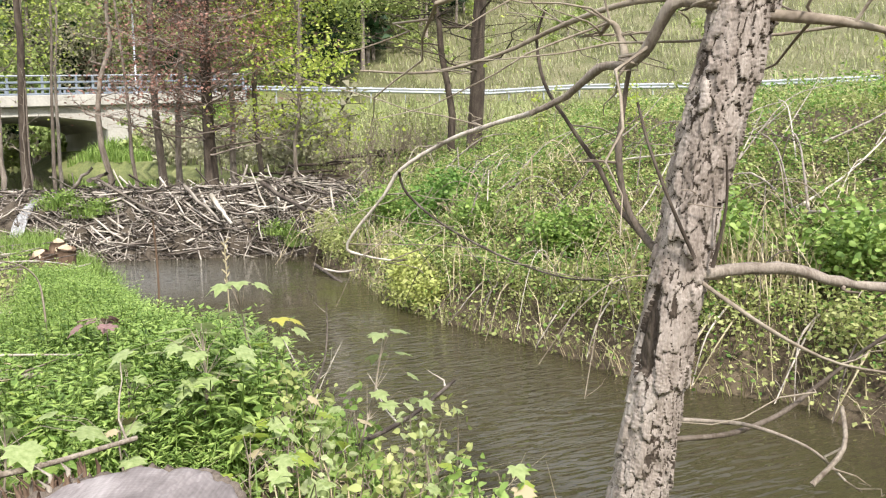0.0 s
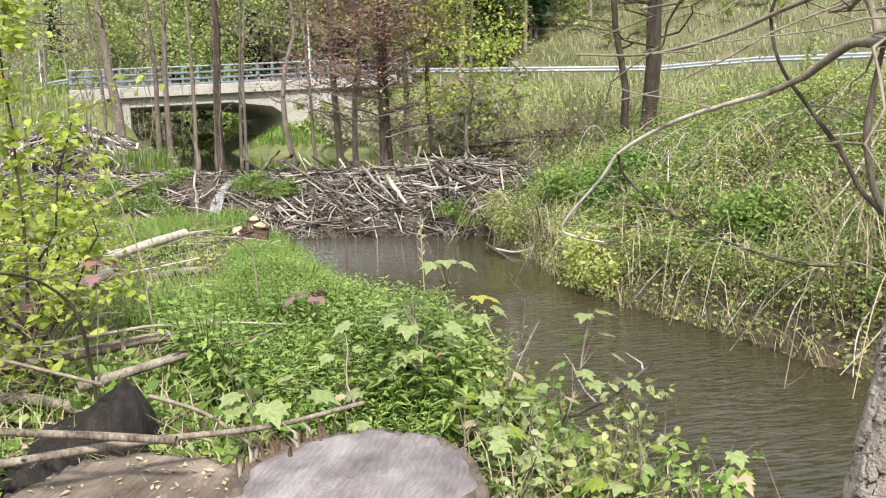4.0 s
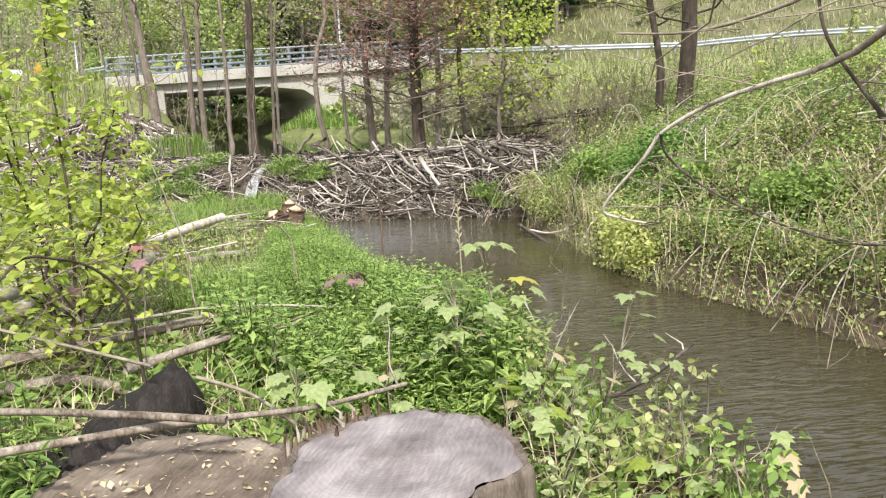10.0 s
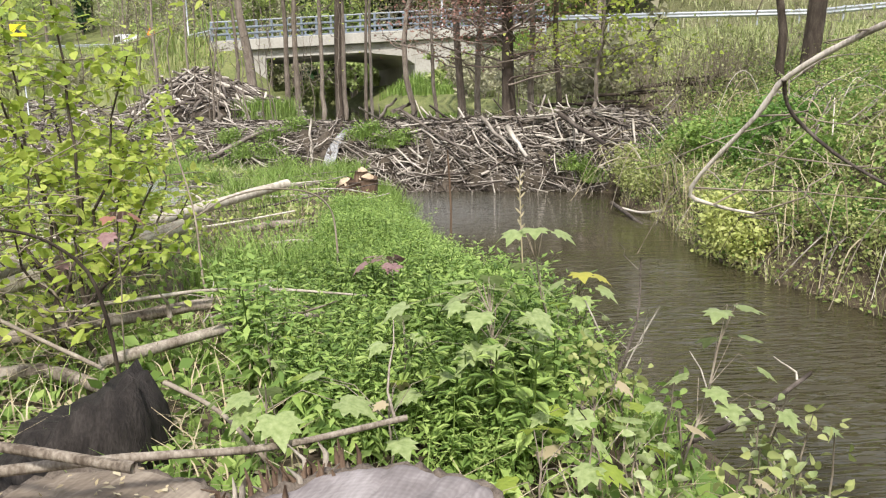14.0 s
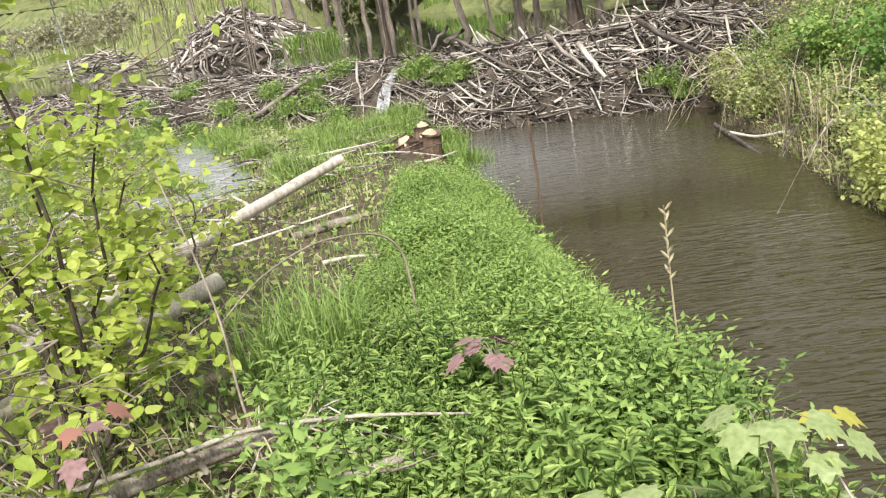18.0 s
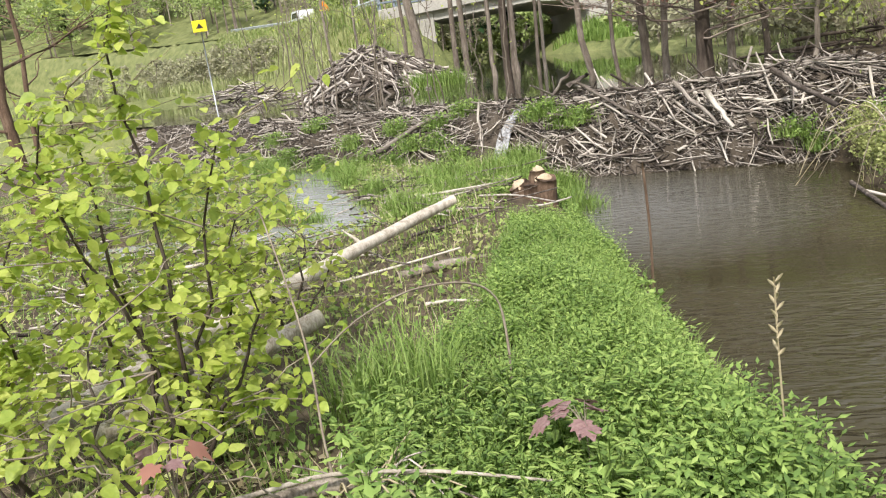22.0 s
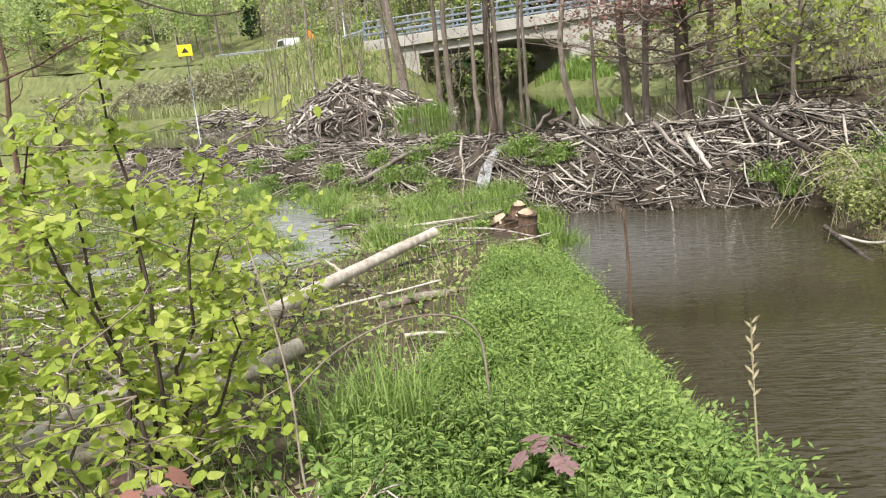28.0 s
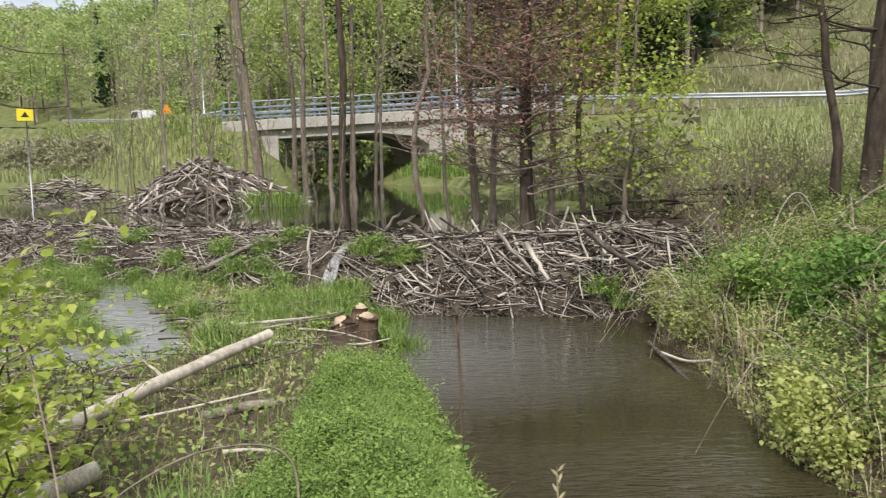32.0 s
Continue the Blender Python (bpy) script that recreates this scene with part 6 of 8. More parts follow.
stray("fallen_log", [(-2.95, 3.5, 0.55), (-2.6, 4.06, 0.6), (-2.43, 4.25, 0.61), (-2.28, 4.46, 0.58)], (0.03, 0.02), M_wood, "thin bare fallen log lying on the nettles", "log", 8, seed=18, twigs=2)
stray("long_stick", [(-3.5, 3.7, 0.7), (-3.17, 4.06, 0.7), (-2.95, 4.31, 0.7), (-2.56, 4.51, 0.68), (-2.15, 4.66, 0.64)], (0.013, 0.006), M_wood, "long thin bent stick lying on the nettles", "stick", 7, seed=19)
for q in range(26):
    g = np.random.default_rng(980 + q)
    a = g.normal(0.2, 1.0)
    L = g.uniform(0.2, 0.5)
    b = np.array([-2.85 + g.normal(0, 0.09), 4.4 + g.normal(0, 0.08), 0.5 + g.uniform(0, 0.12)])
    stray("dead_stalk", [tuple(b), tuple(b + np.array([math.cos(a) * L * 0.5, math.sin(a) * L * 0.35, g.uniform(0.0, 0.12)])), tuple(b + np.array([math.cos(a) * L, math.sin(a) * L * 0.7, g.uniform(-0.08, 0.2)]))], (0.006, 0.003), M_straw if q % 2 else M_stick, "thin bleached dead stalk in a tangle among the nettles", "stalk", 5, "tangle of dead stalks", 0, 980 + q)
stray("fallen_branch", [(-2.84, 4.27, 0.56), (-2.5, 4.45, 0.57), (-2.2, 4.55, 0.5)], (0.012, 0.006), M_twig, "thin fallen branch lying in the nettles", "branch", 6, seed=5)
stray("fallen_branch", [(-3.75, 3.52, 0.75), (-2.96, 3.21, 0.75), (-2.46, 3.03, 0.74)], (0.01, 0.008), M_twig, "thin bare branch lying over the stumps", "branch", 6, seed=6)
stray("fallen_branch", [(-2.36, 3.24, 0.62), (-2.0, 3.1, 0.6), (-1.7, 2.95, 0.52)], (0.011, 0.008), M_twig, "thin bare branch lying over the stumps", "branch", 6, seed=7)
stray("felled_trunk", [(-5.62, 9.45, 0.66), (-5.58, 7.7, 0.6), (-5.36, 6.0, 0.58), (-5.1, 4.3, 0.55)], (0.055, 0.075), M_palelog, "long pale beaver-felled trunk", "log", 10, seed=8, twigs=2)
stray("felled_trunk", [(-4.15, 5.62, 0.8), (-4.4, 5.0, 0.68), (-4.65, 4.3, 0.55)], (0.055, 0.06), M_palelog, "pale felled trunk with a gnawed end", "log", 10, seed=9)
stray("grey_log", [(-5.03, 7.53, 0.4), (-4.81, 7.84, 0.42), (-4.6, 8.14, 0.4)], (0.05, 0.045), M_wood, "short grey log on the wet flat", "log", 8, seed=10)
stray("grey_log", [(-4.67, 8.2, 0.4), (-4.13, 8.4, 0.4)], (0.02, 0.02), M_wood, "thin grey log on the wet flat", "log", 7, seed=11)
stray("grey_log", [(-4.19, 7.66, 0.38), (-3.81, 7.72, 0.38)], (0.025, 0.02), M_wood, "thin grey log on the wet flat", "log", 7, seed=12)
stray("water_stick", [(-2.04, 12.74, 0.08), (-1.75, 12.1, 0.04), (-1.42, 11.38, -0.02)], (0.03, 0.022), M_stick, "pale bare stick lying in the water", "stick", 7, seed=13)
stray("water_stick", [(-1.85, 12.35, 0.06), (-1.5, 12.05, 0.05), (-1.2, 11.9, 0.12)], (0.018, 0.015), M_stick, "pale bare stick at the water's edge", "stick", 7, seed=14)
stray("bank_log", [(-2.2, 14.3, 0.45), (-1.5, 13.6, 0.5), (-0.7, 13.2, 0.55), (-0.4, 12.6, 0.45)], (0.05, 0.02), M_wood, "grey log lying along the far bank", "log", 8, seed=15, twigs=3)
stray("bank_log", [(-0.05, 11.3, 1.12), (0.3, 11.3, 1.15), (0.75, 11.25, 1.16)], (0.028, 0.04), M_cutwood, "pale barkless branch on the far bank", "branch", 8, seed=16)
for q, (x, y) in enumerate([(0.8, 9.4), (1.2, 9.0), (0.3, 10.3), (1.9, 8.0), (2.4, 7.6), (3.2, 7.0), (0.9, 10.4), (2.8, 8.6), (1.6, 9.8), (3.8, 7.8)]):
    z = gz(x, y)
    a = rnd.uniform(-0.6, 0.9)
    L = rnd.uniform(0.6, 1.5)
    stray("dead_branch", [(x, y, z + 0.2), (x + 0.5 * L * math.cos(a), y + 0.5 * L * math.sin(a), z + 0.5), (x + L * math.cos(a), y + L * math.sin(a), gz(x + L * math.cos(a), y + L * math.sin(a)) + 0.45)], (0.014, 0.005), M_stick, "dead pale branch in the herbs of the far bank", "branch", 6, "dead branches on the far bank", 3, 20 + q)
BANK_LINE = [(-1.5, 13.4), (-0.6, 12.0), (0.0, 10.8), (0.5, 9.6), (1.2, 8.6), (2.0, 7.6), (2.9, 6.9), (4.0, 6.2)]
for q in range(44):
    u = rnd.uniform(0, 6.99)
    (ax, ay), (bx, by) = BANK_LINE[int(u)], BANK_LINE[int(u) + 1]
    k_ = u - int(u)
    x, y = ax + (bx - ax) * k_ + rnd.uniform(-0.2, 1.6), ay + (by - ay) * k_ + rnd.uniform(-0.1, 1.2)
    a, L = rnd.choice([-0.9, 0.3, 0.9, 1.5]) + rnd.gauss(0, 0.35), rnd.uniform(0.4, 1.5)
    ex, ey = x + L * math.cos(a), y + L * math.sin(a)
    z = gz(x, y)
    stray("dead_branch", [(x, y, z + rnd.uniform(0.05, 0.3)), ((x + ex) / 2, (y + ey) / 2, gz((x + ex) / 2, (y + ey) / 2) + rnd.uniform(0.3, 0.55)), (ex, ey, gz(ex, ey) + rnd.uniform(0.2, 0.6))], (rnd.uniform(0.006, 0.017), 0.004), M_stick, "dead pale branch in the herbs of the far bank", "branch", 6, "dead branches on the far bank", 2, 220 + q)
for q in range(26):
    u = rnd.uniform(1, len(RIGHT_BANK) - 5)
    (ax, ay), (bx, by) = RIGHT_BANK[int(u)], RIGHT_BANK[int(u) + 1]
    k_ = u - int(u)
    x, y = ax + (bx - ax) * k_, ay + (by - ay) * k_
    stray("hanging_root", [(x + 0.35, y + 0.2, gz(x + 0.35, y + 0.2) + 0.1), (x + 0.1, y, 0.3 + rnd.uniform(0, 0.15)), (x - 0.08 + rnd.gauss(0, 0.06), y - 0.1 + rnd.gauss(0, 0.1), 0.02)], (0.01, 0.004), M_stick if q % 3 else M_straw, "dead root hanging down the bank to the water", "root", 5, "roots at the waterline", 1, 280 + q)
for q in range(46):
    xy = in_area(1, MARSH, 400 + q)[0]
    if xy[0] < -11 or xy[1] < 4.5:
        xy = np.array([rnd.uniform(-8.5, -4.8), rnd.uniform(6.5, 12.5)])
    z = gz(*xy)
    a, L = rnd.uniform(-0.7, 0.9), rnd.uniform(0.5, 1.7)
    stray("drift_stick", [(xy[0] - L / 2 * math.cos(a), xy[1] - L / 2 * math.sin(a), z + 0.06), (xy[0], xy[1], z + rnd.uniform(0.06, 0.14)), (xy[0] + L / 2 * math.cos(a), xy[1] + L / 2 * math.sin(a), z + rnd.uniform(0.05, 0.22))],
          (rnd.uniform(0.01, 0.028), 0.008), M_stick, "weathered stick strewn on the wet flat", "stick", 6, "sticks strewn on the wet flat", 1, 40 + q)


# gnawed stump of three stems
gn = thing("gnawed_stump", (-5.4, 11.05, 0.16), "chunky beaver-gnawed stump of three stems with pale cut tops", "tree stump")
v, f = tube_arrays([(0, 0, -0.2), (0, 0, 0.05), (0.01, 0, 0.2), (0.01, 0, 0.36)], [0.24, 0.2, 0.22, 0.21], 26, 0.07, 9)
obj("base", mesh_of("base", v, f, M_brownbark, False), gn, None, "thick reddish-brown base of the stump")
for q, (x, y, r_, h_, lx, ly, nx) in enumerate([(-0.14, -0.06, 0.135, 0.36, -0.06, -0.05, -0.9), (0.0, 0.06, 0.105, 0.5, 0.0, 0.0, -0.3), (0.14, -0.04, 0.135, 0.43, 0.04, -0.03, 0.5)]):
    g = np.random.default_rng(70 + q)
    v, f = tube_arrays([(x * 0.7, y * 0.7, -0.1), (x * 0.9, y * 0.9, h_ * 0.45), (x + lx * 0.6, y + ly * 0.6, h_ * 0.85), (x + lx, y + ly, h_)], [r_ * 1.3, r_ * 1.12, r_ * 1.05, r_ * 0.9], 15, 0.08, q)
    obj("stem", mesh_of("stem", v, f, M_brownbark, False), gn)
    a = np.linspace(0, 2 * np.pi, 11, endpoint=False)
    qv = Vector((nx, -0.35, 1)).normalized().to_track_quat("Z", "Y").to_matrix()
    ring = [(r_ * w * g.uniform(0.8, 1.1), k_) for w, k_ in ((1.0, -0.045), (0.72, 0.012), (0.3, 0.05))]
    cap = [(qv @ Vector((rr * g.uniform(0.82, 1.08) * math.cos(t_), rr * g.uniform(0.82, 1.08) * math.sin(t_), k_ + g.normal(0, 0.01))))[:] for rr, k_ in ring for t_ in a]
    cap = np.array(cap + [(qv @ Vector((0, 0, 0.05)))[:]]) + np.array([x + lx, y + ly, h_ - 0.005])
    fc = [(w * 11 + t_, w * 11 + (t_ + 1) % 11, (w + 1) * 11 + (t_ + 1) % 11, (w + 1) * 11 + t_) for w in range(2) for t_ in range(11)] + [(22 + t_, 22 + (t_ + 1) % 11, 33, 33) for t_ in range(11)]
    obj("gnawed_top", mesh_of("gnawed_top", cap, quads_to_tris(fc), M_cutwood, False), gn, None, "pale gnawed wood")

stray("stake", [(-3.08, 8.5, -0.1), (-3.07, 8.52, 0.55), (-3.1, 8.53, 1.17)], (0.014, 0.01), M_brownbark, "thin brown stake standing at the water's edge", "stake", 7, seed=30)


# ---- the leaning tree with plated bark ----
def plated_trunk(points, radii, around=130, along=900, seed=0):
    """A trunk whose bark is broken into small raised, upright, stepped plates with thin uneven cracks."""
    g = np.random.default_rng(seed)
    p = np.asarray(points, float)
    t = np.linspace(0, len(p) - 1, along)
    k_ = np.arange(len(p))
    c = np.stack([np.interp(t, k_, p[:, q]) for q in range(3)], 1)
    for _ in range(30):
        c[1:-1] = (c[:-2] + c[1:-1] * 2 + c[2:]) / 4
    r_ = np.interp(t, k_, radii)
    s_ = np.concatenate([[0], np.cumsum(np.linalg.norm(np.diff(c, axis=0), axis=1))])
    a = np.arange(around) * 2 * np.pi / around
    U, S = np.meshgrid(a * 0.09, s_, indexing="xy")
    per = 2 * np.pi * 0.09
    WU = U + 0.004 * np.sin(S * 47 + 3 * np.sin(U * 23)) + 0.0025 * np.sin(S * 131 + U * 60)
    WS = S + 0.007 * np.sin(U * 139 + 2 * np.sin(S * 11)) + 0.004 * np.sin(U * 300 + S * 40)
    f1, f2, hh = np.full(U.shape, 9.0), np.full(U.shape, 9.0), np.zeros(U.shape)
    for _ in range(800):
        x, y, h, tall = g.uniform(0, per), g.uniform(-0.05, s_[-1] + 0.05), g.uniform(0.1, 1.0), g.uniform(0.4, 0.75)
        lo, hi = np.searchsorted(s_, y - 0.16), np.searchsorted(s_, y + 0.16)
        du = np.abs(WU[lo:hi] - x)
        du = np.minimum(du, per - du)
        d = np.hypot(du * 1.5, (WS[lo:hi] - y) * tall)
        n1 = d < f1[lo:hi]
        f2[lo:hi] = np.where(n1, f1[lo:hi], np.minimum(f2[lo:hi], d))
        hh[lo:hi] = np.where(n1, h + 6 * (y - S[lo:hi]), hh[lo:hi])
        f1[lo:hi] = np.where(n1, d, f1[lo:hi])
    gap = f2 - f1
    edge = np.clip(gap / 0.008, 0, 1)
    patchy = 0.5 + 0.5 * wob(U * 22, S * 9, 1.0, seed)
    bump = 0.014 * np.clip(hh, 0, 1.3) * (0.35 + 0.65 * edge * edge * (3 - 2 * edge)) - 0.005 + 0.0012 * g.normal(size=U.shape) + 0.003 * wob(U * 90, S * 14, 1.0, 2)
    dark = gap < 0.0042 * patchy
    # a strip of bark has come away low on the trunk
    scar = ((U / 0.09 - SCAR[0]) / 0.42) ** 2 + ((S - SCAR[1] + 0.03 * np.sin(U * 90)) / 0.13) ** 2
    bump = np.where(scar < 1, -0.012 + 0.3 * bump, bump)
    dark |= (scar < 1.15) & ((scar > 0.72) | (patchy > 0.55))
    d = np.gradient(c, axis=0)
    d /= np.linalg.norm(d, axis=1)[:, None]
    u = np.cross(d, (0.0, 1.0, 0.0))
    u /= np.linalg.norm(u, axis=1)[:, None]
    w = np.cross(d, u)
    rad = r_[:, None] * (1 + 0.04 * np.sin(2 * a + 1)[None]) + bump
    v = c[:, None] + rad[:, :, None] * (np.cos(a)[None, :, None] * u[:, None] + np.sin(a)[None, :, None] * w[:, None])
    i, j = np.meshgrid(np.arange(along - 1), np.arange(around), indexing="ij")
    f = np.stack([i * around + j, i * around + (j + 1) % around, (i + 1) * around + (j + 1) % around, (i + 1) * around + j], -1).reshape(-1, 4)
    return v.reshape(-1, 3), f, dark[:-1].reshape(-1).astype(int)


SCAR = (0.55, 1.2)
M_plate = surface("plated_bark", [(0.11, 0.088, 0.074), (0.22, 0.183, 0.158), (0.34, 0.295, 0.265), (0.48, 0.43, 0.39)], 9, 90, stretch=(2.2, 2.2, 0.7), bump=0.9, depth=0.005)
lt = thing("leaning_tree", (0.58, 2.42, 0.25), "leaning tree with cracked, plated grey-brown bark and bare branches", "tree")
O = np.array([0.58, 2.42, 0.25])


def off(pts):
    return [tuple(np.asarray(p) - O) for p in pts]


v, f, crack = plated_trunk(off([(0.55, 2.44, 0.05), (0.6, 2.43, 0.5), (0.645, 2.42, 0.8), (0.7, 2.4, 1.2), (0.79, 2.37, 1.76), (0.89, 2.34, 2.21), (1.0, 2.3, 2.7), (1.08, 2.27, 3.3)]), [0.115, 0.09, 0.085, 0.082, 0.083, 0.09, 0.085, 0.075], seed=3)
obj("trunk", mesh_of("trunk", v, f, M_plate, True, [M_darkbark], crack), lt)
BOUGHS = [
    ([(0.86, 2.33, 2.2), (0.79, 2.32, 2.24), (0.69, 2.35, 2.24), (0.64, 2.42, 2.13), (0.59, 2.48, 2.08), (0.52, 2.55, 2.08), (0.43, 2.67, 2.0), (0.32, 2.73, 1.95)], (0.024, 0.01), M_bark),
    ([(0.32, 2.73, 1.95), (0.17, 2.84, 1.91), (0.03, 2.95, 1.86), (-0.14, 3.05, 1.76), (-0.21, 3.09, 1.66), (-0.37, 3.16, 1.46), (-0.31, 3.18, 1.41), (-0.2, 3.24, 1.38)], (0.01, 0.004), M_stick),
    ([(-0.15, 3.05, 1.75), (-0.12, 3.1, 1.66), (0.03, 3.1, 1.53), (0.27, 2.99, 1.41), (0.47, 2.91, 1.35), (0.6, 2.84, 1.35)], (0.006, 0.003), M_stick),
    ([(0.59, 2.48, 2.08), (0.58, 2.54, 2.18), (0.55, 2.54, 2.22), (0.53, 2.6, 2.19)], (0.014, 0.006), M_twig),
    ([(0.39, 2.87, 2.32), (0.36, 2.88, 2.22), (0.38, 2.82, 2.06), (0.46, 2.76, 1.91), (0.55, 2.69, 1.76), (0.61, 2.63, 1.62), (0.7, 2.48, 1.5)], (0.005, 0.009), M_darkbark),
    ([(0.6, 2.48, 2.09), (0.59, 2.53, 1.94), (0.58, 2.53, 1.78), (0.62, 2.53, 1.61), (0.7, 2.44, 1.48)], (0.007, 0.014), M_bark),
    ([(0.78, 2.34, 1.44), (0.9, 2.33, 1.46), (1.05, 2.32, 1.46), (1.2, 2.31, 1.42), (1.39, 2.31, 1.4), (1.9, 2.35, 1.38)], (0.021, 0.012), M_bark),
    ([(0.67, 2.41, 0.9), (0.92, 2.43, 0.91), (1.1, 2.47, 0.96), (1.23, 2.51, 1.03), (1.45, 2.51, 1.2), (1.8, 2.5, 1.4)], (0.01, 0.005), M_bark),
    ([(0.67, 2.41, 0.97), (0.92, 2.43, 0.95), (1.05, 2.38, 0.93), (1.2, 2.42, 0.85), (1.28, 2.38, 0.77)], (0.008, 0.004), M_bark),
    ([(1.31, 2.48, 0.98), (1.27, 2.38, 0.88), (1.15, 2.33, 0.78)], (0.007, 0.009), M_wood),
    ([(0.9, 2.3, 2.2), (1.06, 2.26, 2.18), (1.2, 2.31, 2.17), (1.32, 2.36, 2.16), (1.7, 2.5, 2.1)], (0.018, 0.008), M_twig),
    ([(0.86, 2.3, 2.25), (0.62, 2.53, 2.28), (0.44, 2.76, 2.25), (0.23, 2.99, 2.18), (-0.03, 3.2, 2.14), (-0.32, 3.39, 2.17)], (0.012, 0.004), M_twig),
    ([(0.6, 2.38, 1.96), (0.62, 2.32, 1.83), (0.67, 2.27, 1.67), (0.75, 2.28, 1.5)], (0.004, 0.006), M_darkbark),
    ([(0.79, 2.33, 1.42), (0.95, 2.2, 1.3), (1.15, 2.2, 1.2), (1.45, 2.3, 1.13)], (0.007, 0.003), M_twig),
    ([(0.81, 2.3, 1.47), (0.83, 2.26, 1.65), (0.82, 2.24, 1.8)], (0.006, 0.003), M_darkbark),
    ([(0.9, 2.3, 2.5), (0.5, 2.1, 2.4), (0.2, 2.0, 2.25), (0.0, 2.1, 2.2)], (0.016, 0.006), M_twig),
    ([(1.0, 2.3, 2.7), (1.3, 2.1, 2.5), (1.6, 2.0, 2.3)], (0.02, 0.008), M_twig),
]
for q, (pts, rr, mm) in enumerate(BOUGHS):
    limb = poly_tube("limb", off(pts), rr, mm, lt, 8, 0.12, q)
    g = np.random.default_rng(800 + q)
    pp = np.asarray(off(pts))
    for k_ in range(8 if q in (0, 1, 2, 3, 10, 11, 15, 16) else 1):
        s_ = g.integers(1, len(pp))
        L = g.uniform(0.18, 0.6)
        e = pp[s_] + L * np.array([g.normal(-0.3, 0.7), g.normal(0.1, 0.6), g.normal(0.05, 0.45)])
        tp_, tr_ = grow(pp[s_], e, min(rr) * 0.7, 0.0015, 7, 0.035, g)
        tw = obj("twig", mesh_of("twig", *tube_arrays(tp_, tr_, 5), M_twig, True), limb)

# ---- maple saplings and seedlings ----
def maple_sapling(base, top, spots, sizes, mat, label, seed=0, stem_r=0.006, red=False):
    """A thin stem with lobed leaves on stalks at the given places."""
    b = np.asarray(base, float)
    th = thing("maple_sapling", tuple(b), label, "sapling")
    g = np.random.default_rng(seed + 60)
    p, w = grow((0, 0, -0.05), np.asarray(top) - b, stem_r, 0.003, 7, 0.012, g)
    obj("stem", mesh_of("stem", *tube_arrays(p, w, 6), M_twig if not red else M_redleaf, True), th)
    for s_, z in zip(spots, sizes):
        e = np.asarray(s_, float) - b
        k_ = int(np.argmin(np.linalg.norm(p - e, axis=1)))
        away = math.atan2(e[1] - p[k_][1] + g.normal(0, 0.02), e[0] - p[k_][0] + g.normal(0, 0.02))
        obj("leaf_stalk", mesh_of("leaf_stalk", *tube_arrays([p[max(k_ - 1, 0)], (p[k_] + e) / 2 + np.array([0, 0, 0.015]), e], [0.002, 0.0015, 0.001], 4), M_twig, True), th)
        lm = mat if not isinstance(mat, list) else mat[g.integers(0, len(mat))]
        obj("leaf", mesh_of("leaf", *(lambda v_, f_: (v_, quads_to_tris(f_)))(*maple_leaves([(e, away, z * 0.85, g.uniform(-0.1, 0.5))])), lm), th)
    return th


def leaf_spots(centre, n, spread, seed, lo=0.09, hi=0.14, flat=0.5):
    g = np.random.default_rng(seed)
    return [tuple(np.asarray(centre) + g.normal(0, spread, 3) * np.array([1, 1, flat])) for _ in range(n)], list(g.uniform(lo, hi, n))


sp, sz = leaf_spots((-1.16, 3.74, 0.94), 14, 0.1, 1)
s2, z2 = leaf_spots((-1.12, 3.74, 0.72), 16, 0.15, 2)
maple_sapling((-1.12, 3.76, 0.36), (-1.16, 3.74, 0.98), sp + s2, sz + z2, M_maple, "maple sapling with broad pale green leaves", 1, 0.007)
sp, sz = leaf_spots((-1.7, 2.98, 0.76), 6, 0.08, 3, 0.11, 0.16)
maple_sapling((-1.68, 3.0, 0.36), (-1.7, 2.97, 0.78), sp, sz, M_maple, "maple sapling with broad pale green leaves", 2)
maple_sapling((-1.0, 4.12, 0.35), (-1.03, 3.95, 1.18), [(-1.0, 3.86, 1.2), (-0.93, 3.92, 1.18), (-1.1, 3.93, 1.17), (-1.06, 3.84, 1.19), (-1.13, 4.15, 0.99), (-1.06, 4.2, 0.97), (-0.96, 4.05, 0.8), (-1.05, 4.02, 0.78)],
              [0.12, 0.11, 0.11, 0.11, 0.1, 0.1, 0.1, 0.1], [M_maple, M_maple, M_young], "tall maple sapling with broad pale leaves at its top", 3)
maple_sapling((-0.95, 4.5, 0.35), (-0.92, 4.45, 0.87), [(-0.92, 4.42, 0.9), (-0.86, 4.46, 0.88)], [0.12, 0.1], M_yellow, "small sapling with bright yellow leaves", 4)
maple_sapling((-0.97, 4.48, 0.35), (-0.93, 4.43, 0.84), [(-1.0, 4.42, 0.85), (-0.83, 4.4, 0.84), (-0.9, 4.36, 0.8), (-0.98, 4.5, 0.74), (-0.86, 4.5, 0.7)], [0.11, 0.12, 0.11, 0.1, 0.1], M_maple, "small maple sapling with pale green leaves", 6)
sp = [(-0.22, 3.67, 0.98), (-0.28, 3.6, 0.99), (-0.29, 3.67, 0.87), (-0.2, 3.72, 0.86), (-0.38, 3.57, 0.75), (-0.3, 3.5, 0.74), (-0.25, 3.47, 0.7), (-0.15, 3.57, 0.8), (-0.08, 3.37, 0.74), (0.05, 3.46, 0.66), (-0.45, 3.45, 0.68), (-0.5, 3.4, 0.6)]
